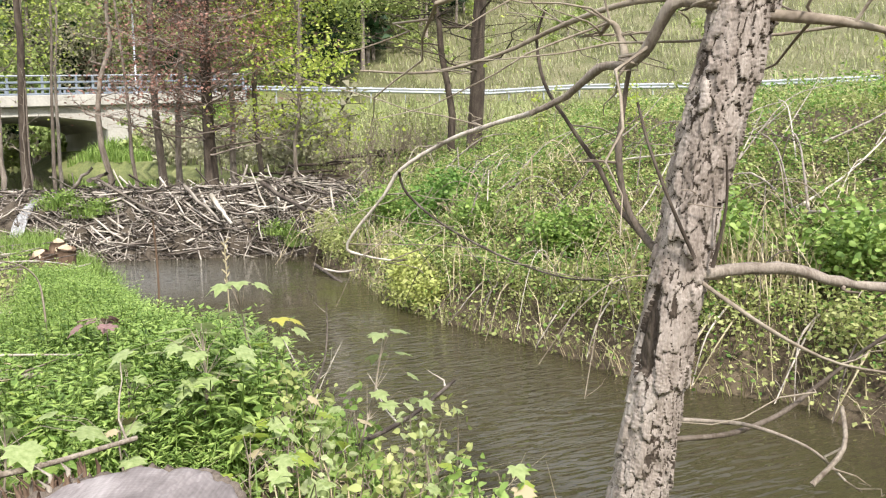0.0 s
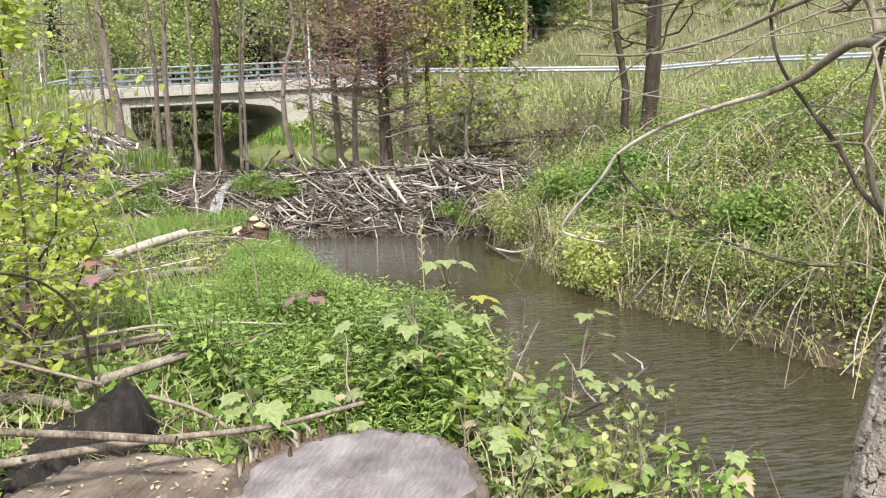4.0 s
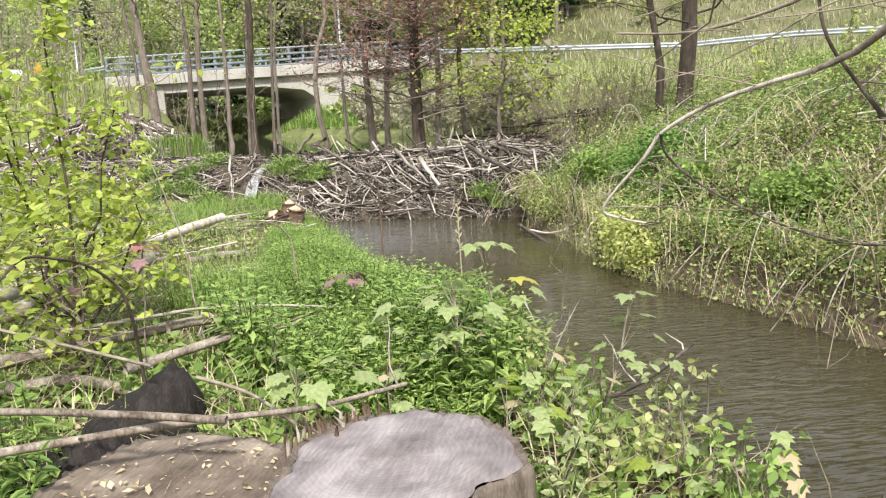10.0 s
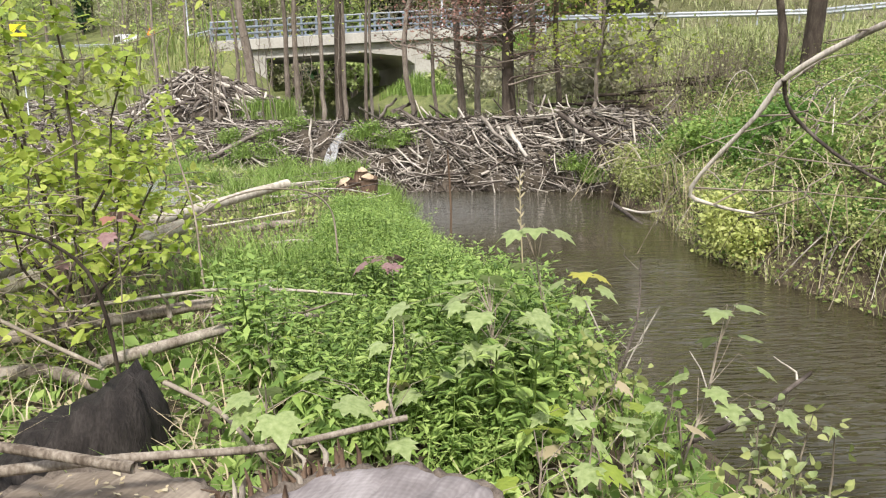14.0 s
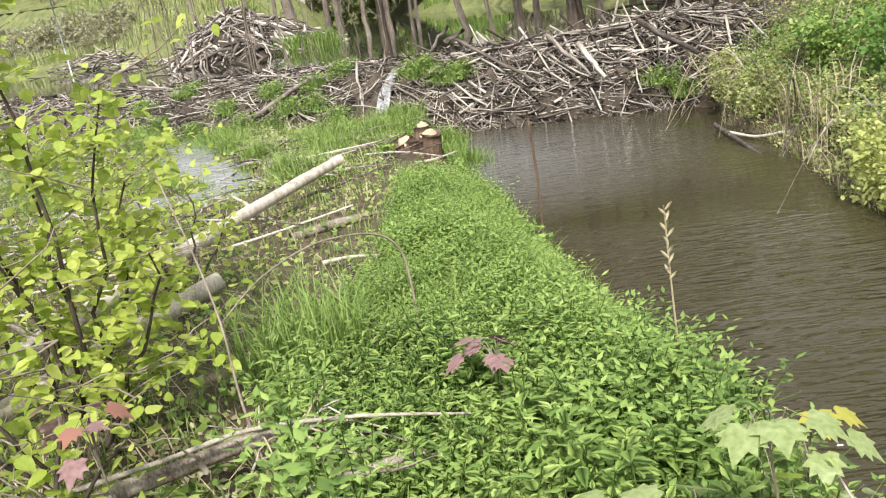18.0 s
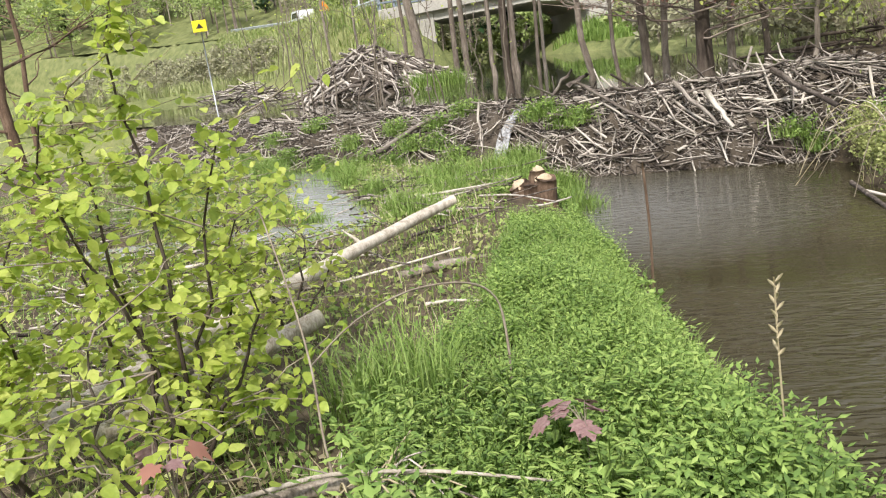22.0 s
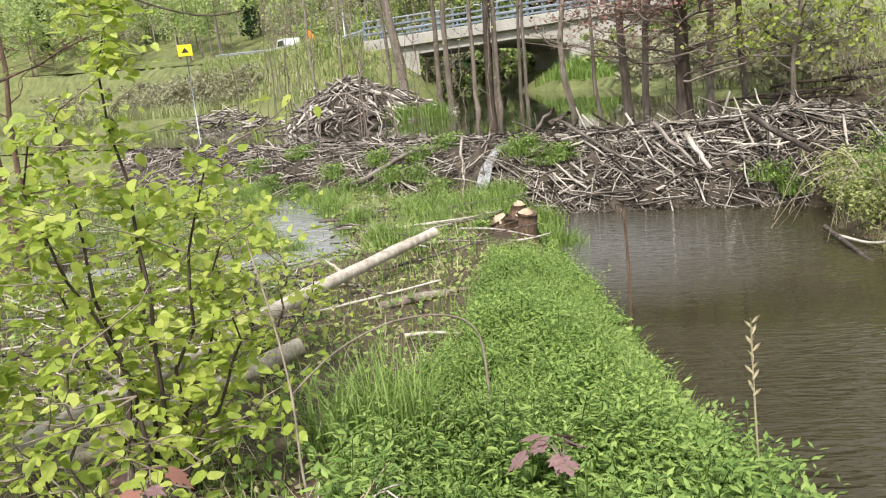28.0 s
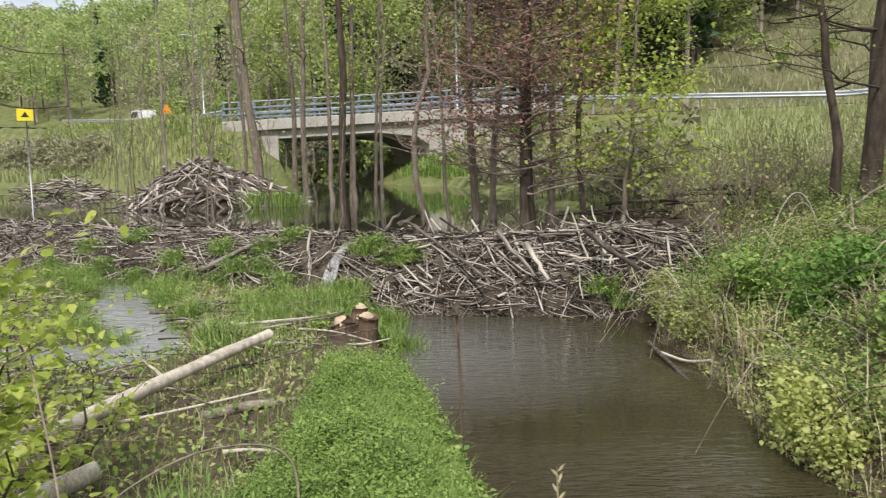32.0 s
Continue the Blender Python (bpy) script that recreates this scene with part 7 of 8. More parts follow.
maple_sapling((-0.42, 3.4, 0.25), (-0.24, 3.64, 1.0), sp, [0.12, 0.1, 0.12, 0.1, 0.1, 0.1, 0.1, 0.08, 0.08, 0.07, 0.09, 0.09], M_maple, "maple sapling leaning over the water with drooping pale leaves", 5)
for q, c in enumerate([(-0.08, 2.9, 0.55), (0.05, 2.8, 0.5), (-0.55, 3.25, 0.6), (-0.8, 3.1, 0.62), (-1.35, 3.2, 0.68), (-0.3, 3.1, 0.5), (-2.1, 3.6, 0.72), (-0.7, 3.6, 0.62), (-1.5, 3.7, 0.72), (0.25, 3.0, 0.5), (-0.95, 4.1, 0.72)]):
    sp, sz = leaf_spots(c, 7, 0.11, 10 + q, 0.06, 0.12)
    maple_sapling((c[0], c[1], gz(c[0], c[1])), c, sp, sz, [M_maple, M_maple, M_young, M_straw] if q != 8 else M_maple, "low maple sapling on the bank with pale and withering leaves", 10 + q)
sp, sz = leaf_spots((-2.15, 4.96, 0.79), 9, 0.09, 40, 0.09, 0.13, 0.2)
maple_sapling((-2.17, 4.97, 0.35), (-2.15, 4.96, 0.78), sp, sz, M_pink, "maple seedling with dull reddish-pink leaves in the nettles", 30, 0.004)
sp, sz = leaf_spots((-3.62, 4.05, 0.86), 4, 0.07, 41, 0.09, 0.12, 0.5)
maple_sapling((-3.65, 4.1, 0.4), (-3.62, 4.05, 0.9), sp, sz, M_pink, "maple seedling with purplish-red leaves", 31, 0.004)
sp, sz = leaf_spots((-2.79, 3.53, 1.22), 5, 0.06, 42, 0.07, 0.1)
maple_sapling((-2.85, 3.6, 0.35), (-2.79, 3.53, 1.24), sp, sz, [M_orange, M_pink], "maple seedling with orange-red leaves", 32, 0.004)

for q, (x, y, h_) in enumerate([(-0.94, 4.3, 0.45), (-0.67, 4.0, 0.42), (-0.38, 3.72, 0.45), (-0.15, 3.55, 0.5), (-0.02, 3.4, 0.5), (-0.65, 3.35, 0.42), (-0.43, 3.12, 0.38), (-0.11, 3.0, 0.35), (0.05, 2.87, 0.35), (-0.03, 3.19, 0.4), (-0.28, 2.85, 0.3), (0.2, 2.65, 0.35), (-0.5, 2.75, 0.35), (-0.8, 3.7, 0.4)]):
    clump("leafy_shoot", (x, y, gz(x, y)), 0.17, h_, 95, 0.046, 900 + q, (M_maple, M_bankleaf, M_nettle)[q % 3], "low leafy shoot on the bank at the water's edge", "shoot", 5)

# dead forked stems and weeds at the water's edge
stray("dry_stalk", [(-0.76, 4.1, 0.2), (-0.74, 4.15, 0.41), (-0.65, 4.36, 0.69), (-0.65, 4.46, 0.98)], (0.01, 0.004), M_stick, "dead pale forked stem at the water's edge", "stalk", 6, seed=60, twigs=3)
stray("dry_stalk", [(-0.72, 4.2, 0.4), (-0.66, 4.31, 0.56), (-0.55, 4.37, 0.78)], (0.005, 0.003), M_stick, "dead pale stem at the water's edge", "stalk", 6, seed=61)
stray("dry_stalk", [(-0.71, 4.2, 0.42), (-0.78, 4.22, 0.65), (-0.86, 4.23, 0.82)], (0.006, 0.003), M_stick, "dead pale stem at the water's edge", "stalk", 6, seed=62)
stray("leaning_stick", [(-0.75, 3.5, 0.3), (-0.47, 3.77, 0.36), (-0.16, 4.07, 0.43), (0.08, 4.36, 0.54)], (0.014, 0.009), M_stick, "pale stick leaning over the water", "stick", 6, seed=63, twigs=2)
weed = stray("tall_dry_weed", [(-1.45, 5.45, 0.3), (-1.47, 5.42, 0.8), (-1.48, 5.4, 1.25)], (0.006, 0.003), M_straw, "tall dry weed stalk with seed pods", "weed", 6, seed=64)
for q in range(14):
    z = 0.62 + 0.024 * q
    a = q * 2.4
    e = np.array([0.03 * math.cos(a), 0.03 * math.sin(a), 0.035])
    b = np.array([-0.025, -0.045, z])
    obj("seed_pod", mesh_of("seed_pod", *tube_arrays([b, b + e * 0.6, b + e], [0.003, 0.007, 0.002], 5), M_straw, True), weed)
stray("curved_stem", [(-3.14, 4.49, 1.07), (-3.19, 4.86, 1.13), (-3.17, 5.28, 1.14), (-3.05, 5.61, 1.08), (-2.98, 5.77, 0.95), (-2.95, 5.79, 0.75), (-2.9, 5.71, 0.44)], (0.004, 0.008), M_twig, "thin stem bent into an arch over the nettles", "branch", 6, seed=65)
stray("curved_stem", [(-2.95, 4.35, 0.4), (-3.05, 4.4, 0.75), (-3.14, 4.49, 1.07), (-3.3, 4.6, 1.35), (-3.5, 4.7, 1.7)], (0.007, 0.004), M_twig, "thin dark stem in the nettles", "branch", 6, seed=66)
stray("curved_stem", [(-3.1, 2.5, 0.9), (-3.01, 2.86, 1.25), (-2.94, 3.05, 1.25), (-2.87, 3.24, 1.16), (-2.82, 3.4, 0.94), (-2.84, 3.51, 0.4)], (0.006, 0.009), M_darkbark, "dark shoot bent into an arch", "branch", 6, seed=67)
for q, (x, y) in enumerate([(1.62, 7.1), (1.55, 7.0), (1.75, 6.95), (1.5, 7.2), (1.9, 6.8), (2.05, 6.7), (1.7, 7.3), (1.85, 7.05), (2.2, 6.6), (1.4, 7.35), (1.95, 6.95), (2.3, 6.75)]):
    z = gz(x, y)
    stray("dead_reed", [(x, y, z - 0.05), (x + rnd.gauss(0, 0.06), y + rnd.gauss(0, 0.05), z + 0.35), (x + rnd.gauss(0, 0.16), y - 0.1 + rnd.gauss(0, 0.1), z + rnd.uniform(0.55, 0.85))], (0.006, 0.003), M_straw, "bleached dead reed stalk on the far bank", "reed", 5, "dead reeds", 0, 100 + q)


# ---- leafy shrubs on the near bank ----
def shrub(base, stems, label, leaf_n, leaf_size, seed, spread=0.09):
    """Several rising stems with side twigs and single young leaves along them."""
    b = np.asarray(base, float)
    th = thing("hazel_shrub", tuple(b), label, "shrub")
    g = np.random.default_rng(seed)
    spots = []
    for e in stems:
        p, w = grow((g.normal(0, 0.06), g.normal(0, 0.06), -0.05), np.asarray(e) - b, 0.014, 0.004, 10, 0.035, g)
        stem = obj("stem", mesh_of("stem", *tube_arrays(p, w, 7), M_darkbark, True), th)
        for _ in range(13):
            k_ = g.integers(2, 10)
            L = g.uniform(0.2, 0.6)
            d = np.array([g.normal(0, 0.7), g.normal(0, 0.7), g.uniform(-0.1, 0.7)])
            tp_, tr_ = grow(p[k_], p[k_] + d * L, 0.005, 0.0015, 6, 0.03, g)
            obj("twig", mesh_of("twig", *tube_arrays(tp_, tr_, 4), M_twig, True), stem)
            spots.append(tp_[1:])
        spots.append(p[6:])
    c = np.vstack(spots)
    pos = c[g.integers(0, len(c), leaf_n)] + g.normal(0, spread * 0.5, (leaf_n, 3))
    h = g.normal(size=(leaf_n, 3))
    obj("foliage", mesh_of("foliage", *leaves(pos, g.uniform(0.55, 1.25, leaf_n) * leaf_size, 0.72, 0.74, 0.22, 0.2, gen=g, oval=True), M_young), th)
    return th


shrub((-4.05, 4.45, 0.42), [(-4.05, 4.6, 2.75), (-4.45, 4.5, 2.3), (-3.75, 4.75, 2.0), (-4.6, 4.9, 1.9), (-3.55, 4.6, 1.35), (-4.2, 4.2, 2.2), (-3.9, 4.9, 1.6), (-4.9, 4.6, 1.7)], "bushy young hazel with bright yellow-green spring leaves", 2900, 0.068, 1)
shrub((-4.7, 3.9, 0.42), [(-4.9, 4.0, 2.2), (-5.3, 4.3, 1.8), (-4.5, 4.1, 1.7), (-4.3, 3.7, 1.4), (-5.0, 3.6, 1.9)], "young hazel with yellow-green leaves", 1800, 0.066, 2)
shrub((-3.35, 3.75, 0.4), [(-3.4, 3.95, 1.25), (-3.15, 4.0, 1.0), (-3.65, 3.85, 1.35), (-3.5, 3.6, 1.1)], "low hazel shoots with bright leaves", 340, 0.066, 3)
shrub((-4.9, 6.0, 0.4), [(-4.9, 6.3, 1.2), (-4.6, 6.3, 1.0), (-5.3, 6.2, 1.3), (-5.2, 5.8, 1.1)], "low shrub with sparse yellow-green leaves", 420, 0.07, 4)
shrub((-6.6, 7.0, 0.4), [(-6.6, 7.2, 1.5), (-6.9, 7.4, 1.2), (-6.2, 7.0, 1.1), (-7.1, 6.9, 1.6)], "low shrub with sparse yellow-green leaves", 500, 0.07, 5)
shrub((-3.5, 2.5, 0.38), [(-3.55, 2.6, 1.9), (-3.3, 2.7, 1.3), (-3.75, 2.45, 1.6)], "young sapling with drooping fresh leaves", 240, 0.085, 6)

# ---- water over the dam ----
fx = np.linspace(0, 1, 15)
path = dam_point(np.full(15, -7.42) - 0.05 * fx, -0.3 + 1.45 * fx)
path[:, 2] = np.minimum(np.maximum(path[:, 2], 0.3), 1.29) + 0.02
wv_ = []
for q in range(7):
    s_ = (q / 6 - 0.5) * 0.24
    wv_.append(path + np.column_stack([s_ + 0.02 * np.sin(9 * fx + q), np.zeros(15), 0.035 * np.sin(11 * fx + 2.3 * q) + 0.01 + 0.03 * np.sin(3.1 * fx)]))
wv_ = np.array(wv_)
i, j = np.meshgrid(np.arange(6), np.arange(14), indexing="ij")
tagged(obj("water_fall", mesh_of("water_fall", wv_.reshape(-1, 3), np.stack([i * 15 + j, (i + 1) * 15 + j, (i + 1) * 15 + j + 1, i * 15 + j + 1], -1).reshape(-1, 4), M_white, True)), "small white spill of water through the gap in the dam", "water", kind="structure")

# ---- by the road: lamps, signs, cars ----
def street_lamp(x, y, z, h_, turn):
    th = thing("street_lamp", (x, y, z), "tall grey steel street lamp by the road", "street lamp", "street lamps")
    obj("pole", mesh_of("pole", *tube_arrays([(0, 0, -0.4), (0, 0, h_ * 0.5), (0, 0, h_)], [0.09, 0.07, 0.05], 10), M_steel, True), th)
    e = (1.4 * math.cos(turn), 1.4 * math.sin(turn), h_ + 0.25)
    obj("arm", mesh_of("arm", *tube_arrays([(0, 0, h_ - 0.02), (e[0] * 0.5, e[1] * 0.5, h_ + 0.18), e], [0.045, 0.035, 0.03], 8), M_steel, True), th)
    hd = box_mesh("lamp_head", 0.7, 0.26, 0.12, M_steel, 0.04)
    obj("lamp_head", hd, th, Matrix.Translation(e) @ Matrix.Rotation(turn, 4, "Z"))
    return th


street_lamp(-19.6, 52.3, 5.1, 8.9, 3.6)
street_lamp(-45.0, 58.2, 5.9, 7.4, 3.6)
M_signY = surface("yellow_sign_paint", [(0.75, 0.62, 0.02), (0.85, 0.72, 0.05)], 2, 30, rough=0.5, bump=0.02)
M_signO = surface("orange_sign_paint", [(0.7, 0.22, 0.02), (0.8, 0.28, 0.03)], 2, 30, rough=0.5, bump=0.02)
M_black = surface("black_paint", [(0.02, 0.02, 0.02), (0.04, 0.04, 0.04)], 4, 40, rough=0.5, bump=0.02)
M_car = surface("white_car_paint", [(0.62, 0.63, 0.65), (0.7, 0.71, 0.73)], 1, 20, rough=0.3, bump=0.0)
M_glass = surface("dark_car_glass", [(0.02, 0.025, 0.03), (0.04, 0.045, 0.05)], 1, 20, rough=0.1, bump=0.0, spec=0.6)
M_tyre = surface("tyre_rubber", [(0.015, 0.015, 0.015), (0.03, 0.03, 0.03)], 5, 50, rough=0.8)
sg = thing("yellow_sign", (-29.2, 26.8, 1.0), "square yellow sign on a thin pole in the pond", "sign")
obj("pole", mesh_of("pole", *tube_arrays([(0, 0, -0.3), (0, 0, 3.9)], [0.03, 0.03], 8), M_steel, True), sg)
obj("panel", box_mesh("panel", 0.62, 0.03, 0.5, M_signY, 0.01), sg, Matrix.Translation((0, -0.04, 3.75)) @ Matrix.Rotation(0.75, 4, "Z"))
bm = bmesh.new()
for p in ((-0.16, 0, -0.1), (0.16, 0, -0.1), (0.05, 0, 0.06), (0, 0, 0.12), (-0.05, 0, 0.06)):
    bm.verts.new(p)
bm.faces.new(bm.verts[:])
me = bpy.data.meshes.new("symbol")
bm.to_mesh(me)
bm.free()
me.materials.append(M_black)
obj("symbol", me, sg, Matrix.Translation((0, -0.04, 3.75)) @ Matrix.Rotation(0.75, 4, "Z") @ Matrix.Translation((0, -0.02, 0)))
so = thing("warning_sign", (-44.5, 53.0, 5.9), "triangular orange warning sign over a small plate beside the road", "sign")
obj("pole", mesh_of("pole", *tube_arrays([(0, 0, -0.3), (0, 0, 1.7)], [0.03, 0.03], 8), M_steel, True), so)
for nm, pts in (("panel", [(-0.45, 0, 0.75), (0.45, 0, 0.75), (0.07, 0, 1.5), (-0.07, 0, 1.5)]), ("plate", [(-0.4, 0, 0.4), (0.4, 0, 0.4), (0.4, 0, 0.7), (-0.4, 0, 0.7)])):
    bm = bmesh.new()
    fr = [bm.verts.new(p) for p in pts]
    fc_ = bm.faces.new(fr)
    ex = bmesh.ops.extrude_face_region(bm, geom=[fc_])
    bmesh.ops.translate(bm, verts=[w for w in ex["geom"] if isinstance(w, bmesh.types.BMVert)], vec=(0, -0.03, 0))
    pn = part(nm, bm, M_signO, so)
    pn.matrix_basis = Matrix.Rotation(0.7, 4, "Z") @ Matrix.Translation((0, -0.05, 0))


def car(x, y, z, heading, van=False, label=""):
    th = thing("van" if van else "car", (x, y, z), label, "van" if van else "car")
    th.rotation_euler = (0, 0, heading)
    side = [(-2.2, 0.35), (-2.2, 0.85), (-2.0, 1.05), (-1.75, 1.75), (0.6, 1.8), (1.25, 1.12), (2.1, 0.95), (2.2, 0.6), (2.15, 0.35)] if van else \
           [(-2.15, 0.35), (-2.15, 0.85), (-1.75, 0.95), (-1.1, 1.38), (0.2, 1.42), (1.0, 0.98), (2.0, 0.82), (2.15, 0.6), (2.1, 0.35)]
    def slab(name, prof, half, mat):
        bm = bmesh.new()
        a = [bm.verts.new((p[0], -half, p[1])) for p in prof]
        bm.faces.new(a)
        ex = bmesh.ops.extrude_face_region(bm, geom=bm.faces[:])
        bmesh.ops.translate(bm, verts=[w for w in ex["geom"] if isinstance(w, bmesh.types.BMVert)], vec=(0, 2 * half, 0))
        bmesh.ops.recalc_face_normals(bm, faces=bm.faces[:])
        bmesh.ops.bevel(bm, geom=bm.edges[:], offset=0.04, segments=2, affect="EDGES")
        return part(name, bm, mat, th)
    slab("body", side, 0.86, M_car)
    top = 1.68 if van else 1.34
    slab("side_window", [(-1.5 if van else -1.05, 1.0), (-1.45 if van else -0.95, top - 0.06), (0.45 if van else 0.1, top - 0.04), (0.95 if van else 0.75, 1.02)], 0.885, M_glass)
    for wx in (-1.35, 1.35):
        for wy in (-0.8, 0.8):
            bm = bmesh.new()
            bmesh.ops.create_cone(bm, cap_ends=True, segments=20, radius1=0.32, radius2=0.32, depth=0.2, matrix=Matrix.Translation((wx, wy, 0.32)) @ Matrix.Rotation(radians(90), 4, "X"))
            bmesh.ops.bevel(bm, geom=bm.edges[:], offset=0.02, segments=1, affect="EDGES")
            wh = part("wheel", bm, M_tyre, th)
            bm = bmesh.new()
            bmesh.ops.create_cone(bm, cap_ends=True, segments=16, radius1=0.19, radius2=0.17, depth=0.22, matrix=Matrix.Translation((wx, wy, 0.32)) @ Matrix.Rotation(radians(90), 4, "X"))
            part("rim", bm, M_steel, wh)
    return th


car(-60.0, 67.2, float(road_z(-60)) - 0.08, 2.6, True, "white van on the road beyond the pond")

# ---- litter and low plants round the stumps ----
NEAR = [(-4.6, 1.0), (-4.6, 5.0), (-3.4, 4.9), (-2.6, 4.1), (-1.5, 3.2), (-0.2, 3.6), (0.9, 2.7), (2.0, 1.6), (1.0, 0.8), (-0.3, 1.4), (-1.0, 1.5), (-2.6, 1.2)]
xy = in_area(2600, NEAR, 90)
stuff("leaf_litter", "brown fallen leaves and chips on the ground", "litter", [("litter", mesh_of("litter", *leaves(on_ground(xy, 0.015), rng.uniform(0.03, 0.07, 2600), 0.85, 0.6, 0.0), M_straw))])
carpet("low_herbs", NEAR, 5200, 0.06, 0.2, 91, M_nettle, "low green plants among the logs and stumps")
grass("near_grass", NEAR, 3800, 0.08, 0.28, 92, "thin grass among the logs and stumps")
grass("near_straw", NEAR, 2200, 0.06, 0.3, 93, "dead stalks among the logs", M_straw, 0.004, 1.6)
grass("trodden_grass", [(-4.6, 1.0), (-2.6, 1.2), (-1.0, 1.5), (-0.3, 1.4), (1.0, 0.8), (2.0, 1.2), (3.2, 0.2), (4, -3), (-5, -4)], 3500, 0.04, 0.16, 96, "short grass of the bank where one stands")
# ---- shrubs on the meadow and the hillside ----
woods("meadow_scrub", scatter(60, -62, -29, 36, 66, lambda x, y: not inside(np.array(x), np.array(y), POND) and line_distance(np.array(x), np.array(y), ROAD) > 7, 7), "low scrub on the meadow beyond the pond", M_budding, M_bark, 1.2, 3.2, 420, 1.2, 0.4, seed=7)
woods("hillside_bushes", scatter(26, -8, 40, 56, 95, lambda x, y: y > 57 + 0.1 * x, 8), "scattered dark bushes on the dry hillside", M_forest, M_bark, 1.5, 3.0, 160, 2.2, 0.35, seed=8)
xy = in_area(22000, [(-29, 34.6), (-38, 37.5), (-52, 40.5), (-62, 31), (-95, 60), (-80, 76), (-41, 46), (-29, 38)], 94)
stuff("meadow_tufts", "rough yellowish meadow grass beyond the pond", "grass", [("blades", mesh_of("blades", *blades(xy, ground_z(xy[:, 0], xy[:, 1]), 0.4, 1.1, 0.03, 94, 0.5), M_blade))])
xy = in_area(14000, [(-4, 20), (8, 26), (18, 18), (34, 34), (14, 41), (3, 44.5), (-4, 45), (-12, 45), (-14, 40), (-8, 30)], 95)
stuff("meadow_tufts", "rough yellowish meadow grass below the road", "grass", [("blades", mesh_of("blades", *blades(xy, ground_z(xy[:, 0], xy[:, 1]), 0.3, 0.8, 0.022, 95, 0.5), M_blade))])
for q in range(14):
    x, y = rnd.uniform(-3.6, 0.5), rnd.uniform(16.2, 19.0)
    if not inside(np.array(x), np.array(y), POND):
        clump("brush", (x, y, gz(x, y)), rnd.uniform(0.5, 0.9), rnd.uniform(0.7, 1.4), 60, 0.06, 130 + q, M_herb, "grey bare brush heaped behind the dam", "brush", 24)
for q in range(12):
    x, y = -3.6 + 0.26 * q + rnd.gauss(0, 0.2), 16.7 + 0.05 * q + rnd.gauss(0, 0.35)
    z = max(gz(x, y), POND_Z) + rnd.uniform(0.05, 0.3)
    a, L = rnd.gauss(0, 0.5), rnd.uniform(0.5, 1.1)
    stray("dark_log", [(x - L * math.cos(a), y - L * math.sin(a), z), (x, y + 0.05, z + 0.05), (x + L * math.cos(a), y + L * math.sin(a), z + 0.02)], (rnd.uniform(0.02, 0.05), 0.02), M_darkbark, "dark wet log at the pond's edge", "log", 7, "dark logs behind the dam", 4, 140 + q)
shore = [(-3.4, 17.6), (-5.0, 21.2), (-8.2, 27.2), (-12.6, 35), (-13.4, 38.5)]
spots = []
for q in range(90):
    k_ = rnd.uniform(0, 3.99)
    a, b = shore[int(k_)], shore[int(k_) + 1]
    w = k_ - int(k_)
    spots.append((a[0] + (b[0] - a[0]) * w + rnd.uniform(0.1, 1.6), a[1] + (b[1] - a[1]) * w + rnd.uniform(-0.2, 0.8)))
woods("shore_scrub", spots, "brown half-bare scrub along the pond shore", M_budding, M_bark, 0.8, 2.0, 150, 1.6, 0.4, seed=9)
spots = [(x + rnd.gauss(0, 0.5), y + rnd.gauss(0, 0.5)) for x, y in [(-22 - 0.55 * q, 53.2 - 0.17 * q) for q in range(16)] + [(-12.5 - 0.5 * q, 40.5 + 0.4 * q) for q in range(7)]]
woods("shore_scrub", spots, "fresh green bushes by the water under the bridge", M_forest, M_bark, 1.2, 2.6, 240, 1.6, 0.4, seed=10)

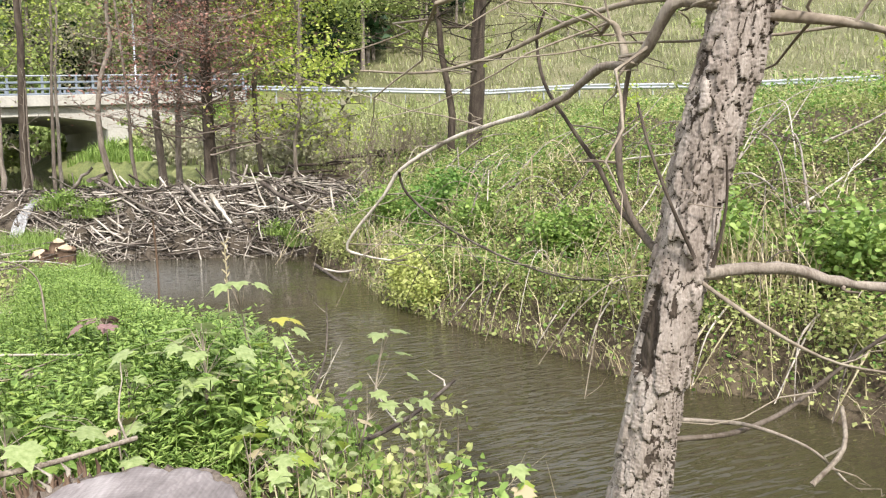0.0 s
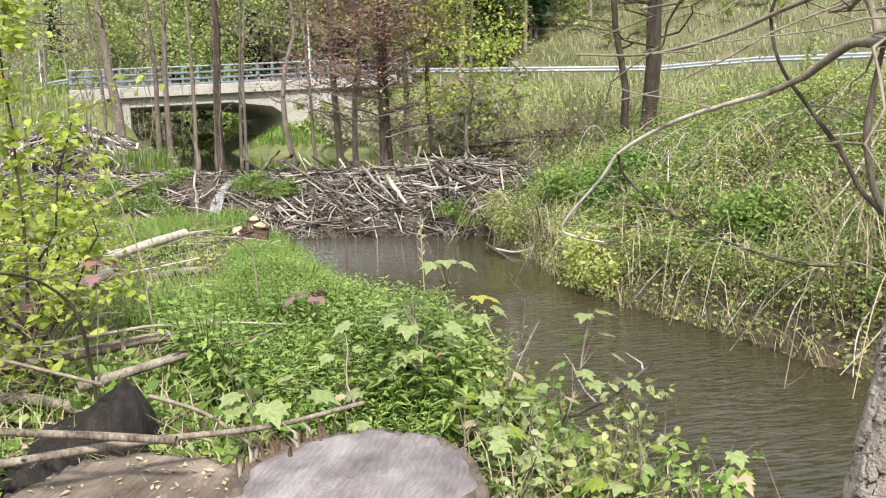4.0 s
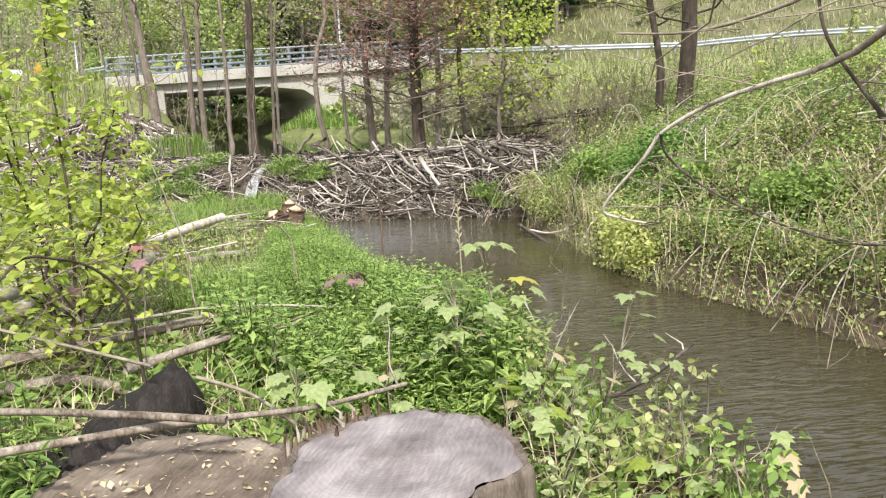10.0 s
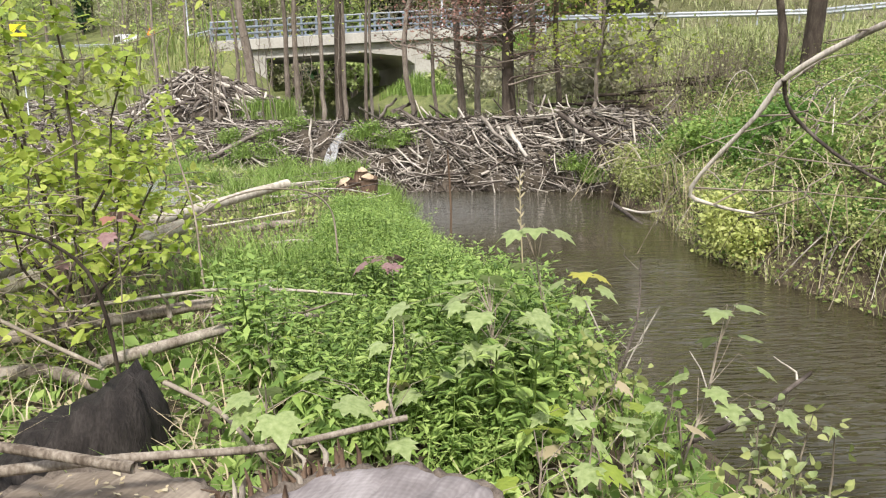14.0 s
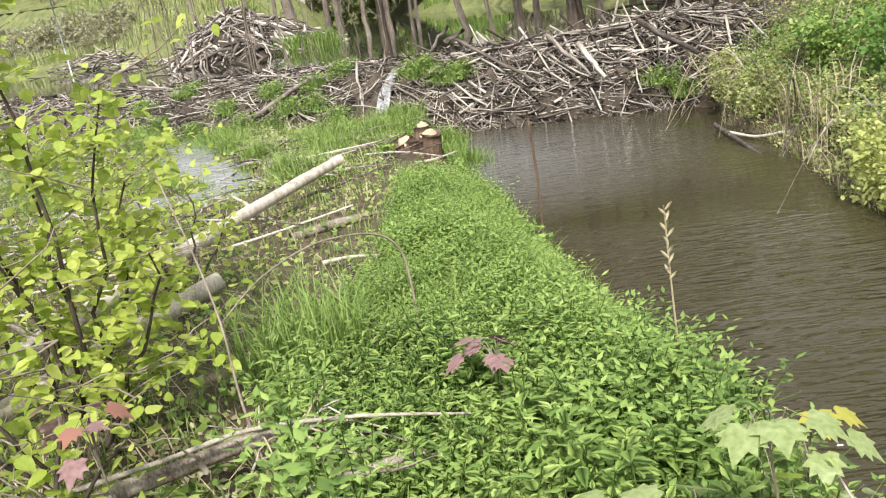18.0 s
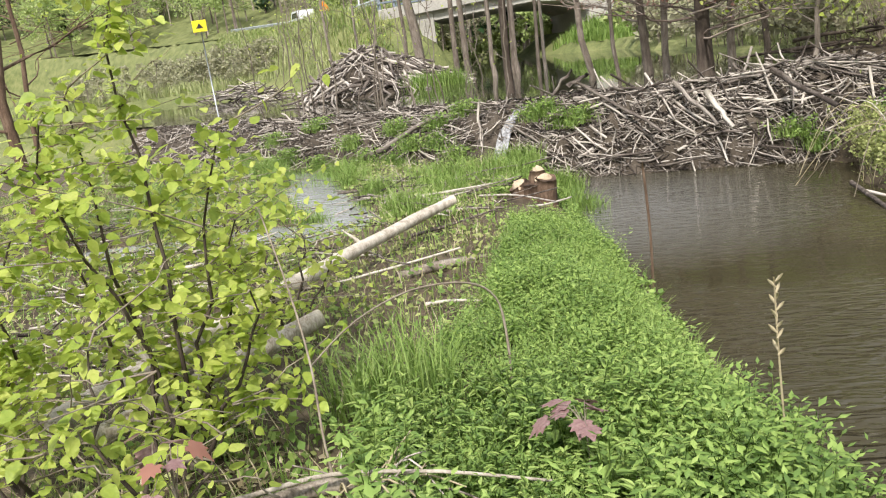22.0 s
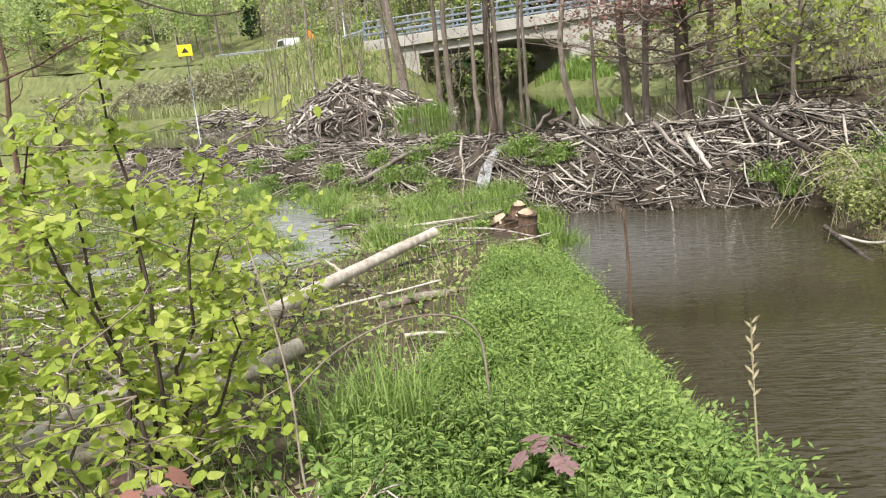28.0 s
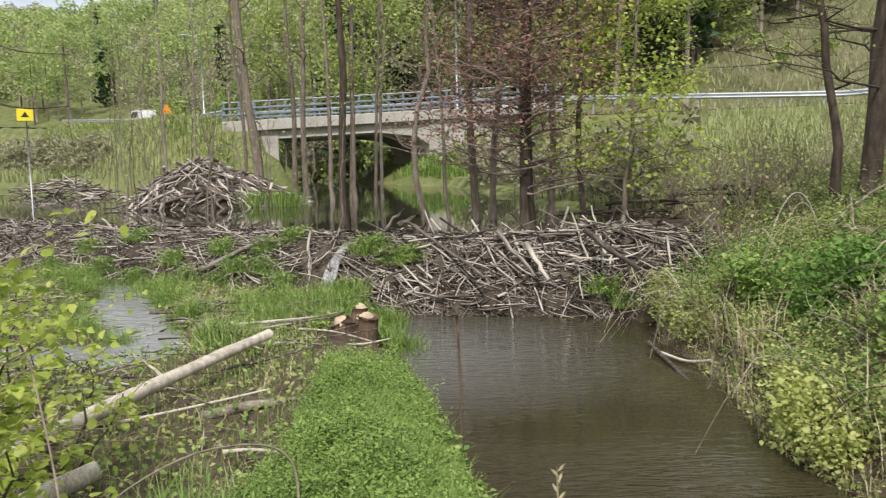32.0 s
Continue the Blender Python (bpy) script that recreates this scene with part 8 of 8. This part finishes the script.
xy = in_area(15000, [(-9, 56), (2, 53.5), (14, 50.5), (34, 41), (60, 52), (50, 90), (4, 92)], 97)
stuff("hillside_tufts", "dry tussocks and brown weeds on the hillside", "grass", [("blades", mesh_of("blades", *blades(xy[:9000], ground_z(xy[:9000, 0], xy[:9000, 1]), 0.25, 0.8, 0.035, 97, 0.9), M_blade)), ("dry_blades", mesh_of("dry_blades", *blades(xy[9000:], ground_z(xy[9000:, 0], xy[9000:, 1]), 0.25, 0.9, 0.04, 98, 0.9), M_budding))])
xy = in_area(16000, [(-26.5, 37.2), (-29, 36.5), (-44, 44), (-60, 55), (-84, 74), (-80, 78), (-56, 63.5), (-41, 51.5), (-28.8, 40.5)], 99)
stuff("bank_tufts", "rough green and straw-coloured grass on the road bank", "grass", [("blades", mesh_of("blades", *blades(xy[:9000], ground_z(xy[:9000, 0], xy[:9000, 1]) - 0.05, 0.3, 0.9, 0.03, 99, 0.6), M_herb)), ("green_blades", mesh_of("green_blades", *blades(xy[9000:], ground_z(xy[9000:, 0], xy[9000:, 1]) - 0.05, 0.25, 0.7, 0.03, 101, 0.7), M_grass))])
xy = in_area(5200, [(-20.2, 43.1), (-14.8, 39.0), (-12.5, 40), (-11.5, 44), (-12.2, 47.4)], 102)
stuff("bank_tufts", "tall fresh grass at the foot of the bridge abutment", "grass", [("blades", mesh_of("blades", *blades(xy, ground_z(xy[:, 0], xy[:, 1]) - 0.05, 0.3, 0.8, 0.025, 102, 0.5), M_grass))])
g = np.random.default_rng(777)
litter = Heap()
for q, p in enumerate(on_ground(in_area(420, [(-12.5, 12.6), (-7.4, 12.0), (-6.2, 9.0), (-5.6, 6.0), (-6.0, 3.4), (-9, 4), (-13, 7.5)], 778))):
    a = g.normal(0.3, 0.7)
    m = np.array(stick_matrix(Vector(p) + Vector((0, 0, g.uniform(0.03, 0.12))), Vector((math.cos(a), math.sin(a), g.normal(0, 0.12))), g.uniform(0.25, 1.1), g.uniform(0.004, 0.013)))
    v, f = STICK_DATA[q % 12]
    litter.add(v @ m[:3, :3].T + m[:3, 3], f)
stuff("stick_litter", "grey-brown dead twigs and gnawed sticks strewn over the wet flat", "sticks", [("twigs", litter.mesh("twigs", M_brushwood))])
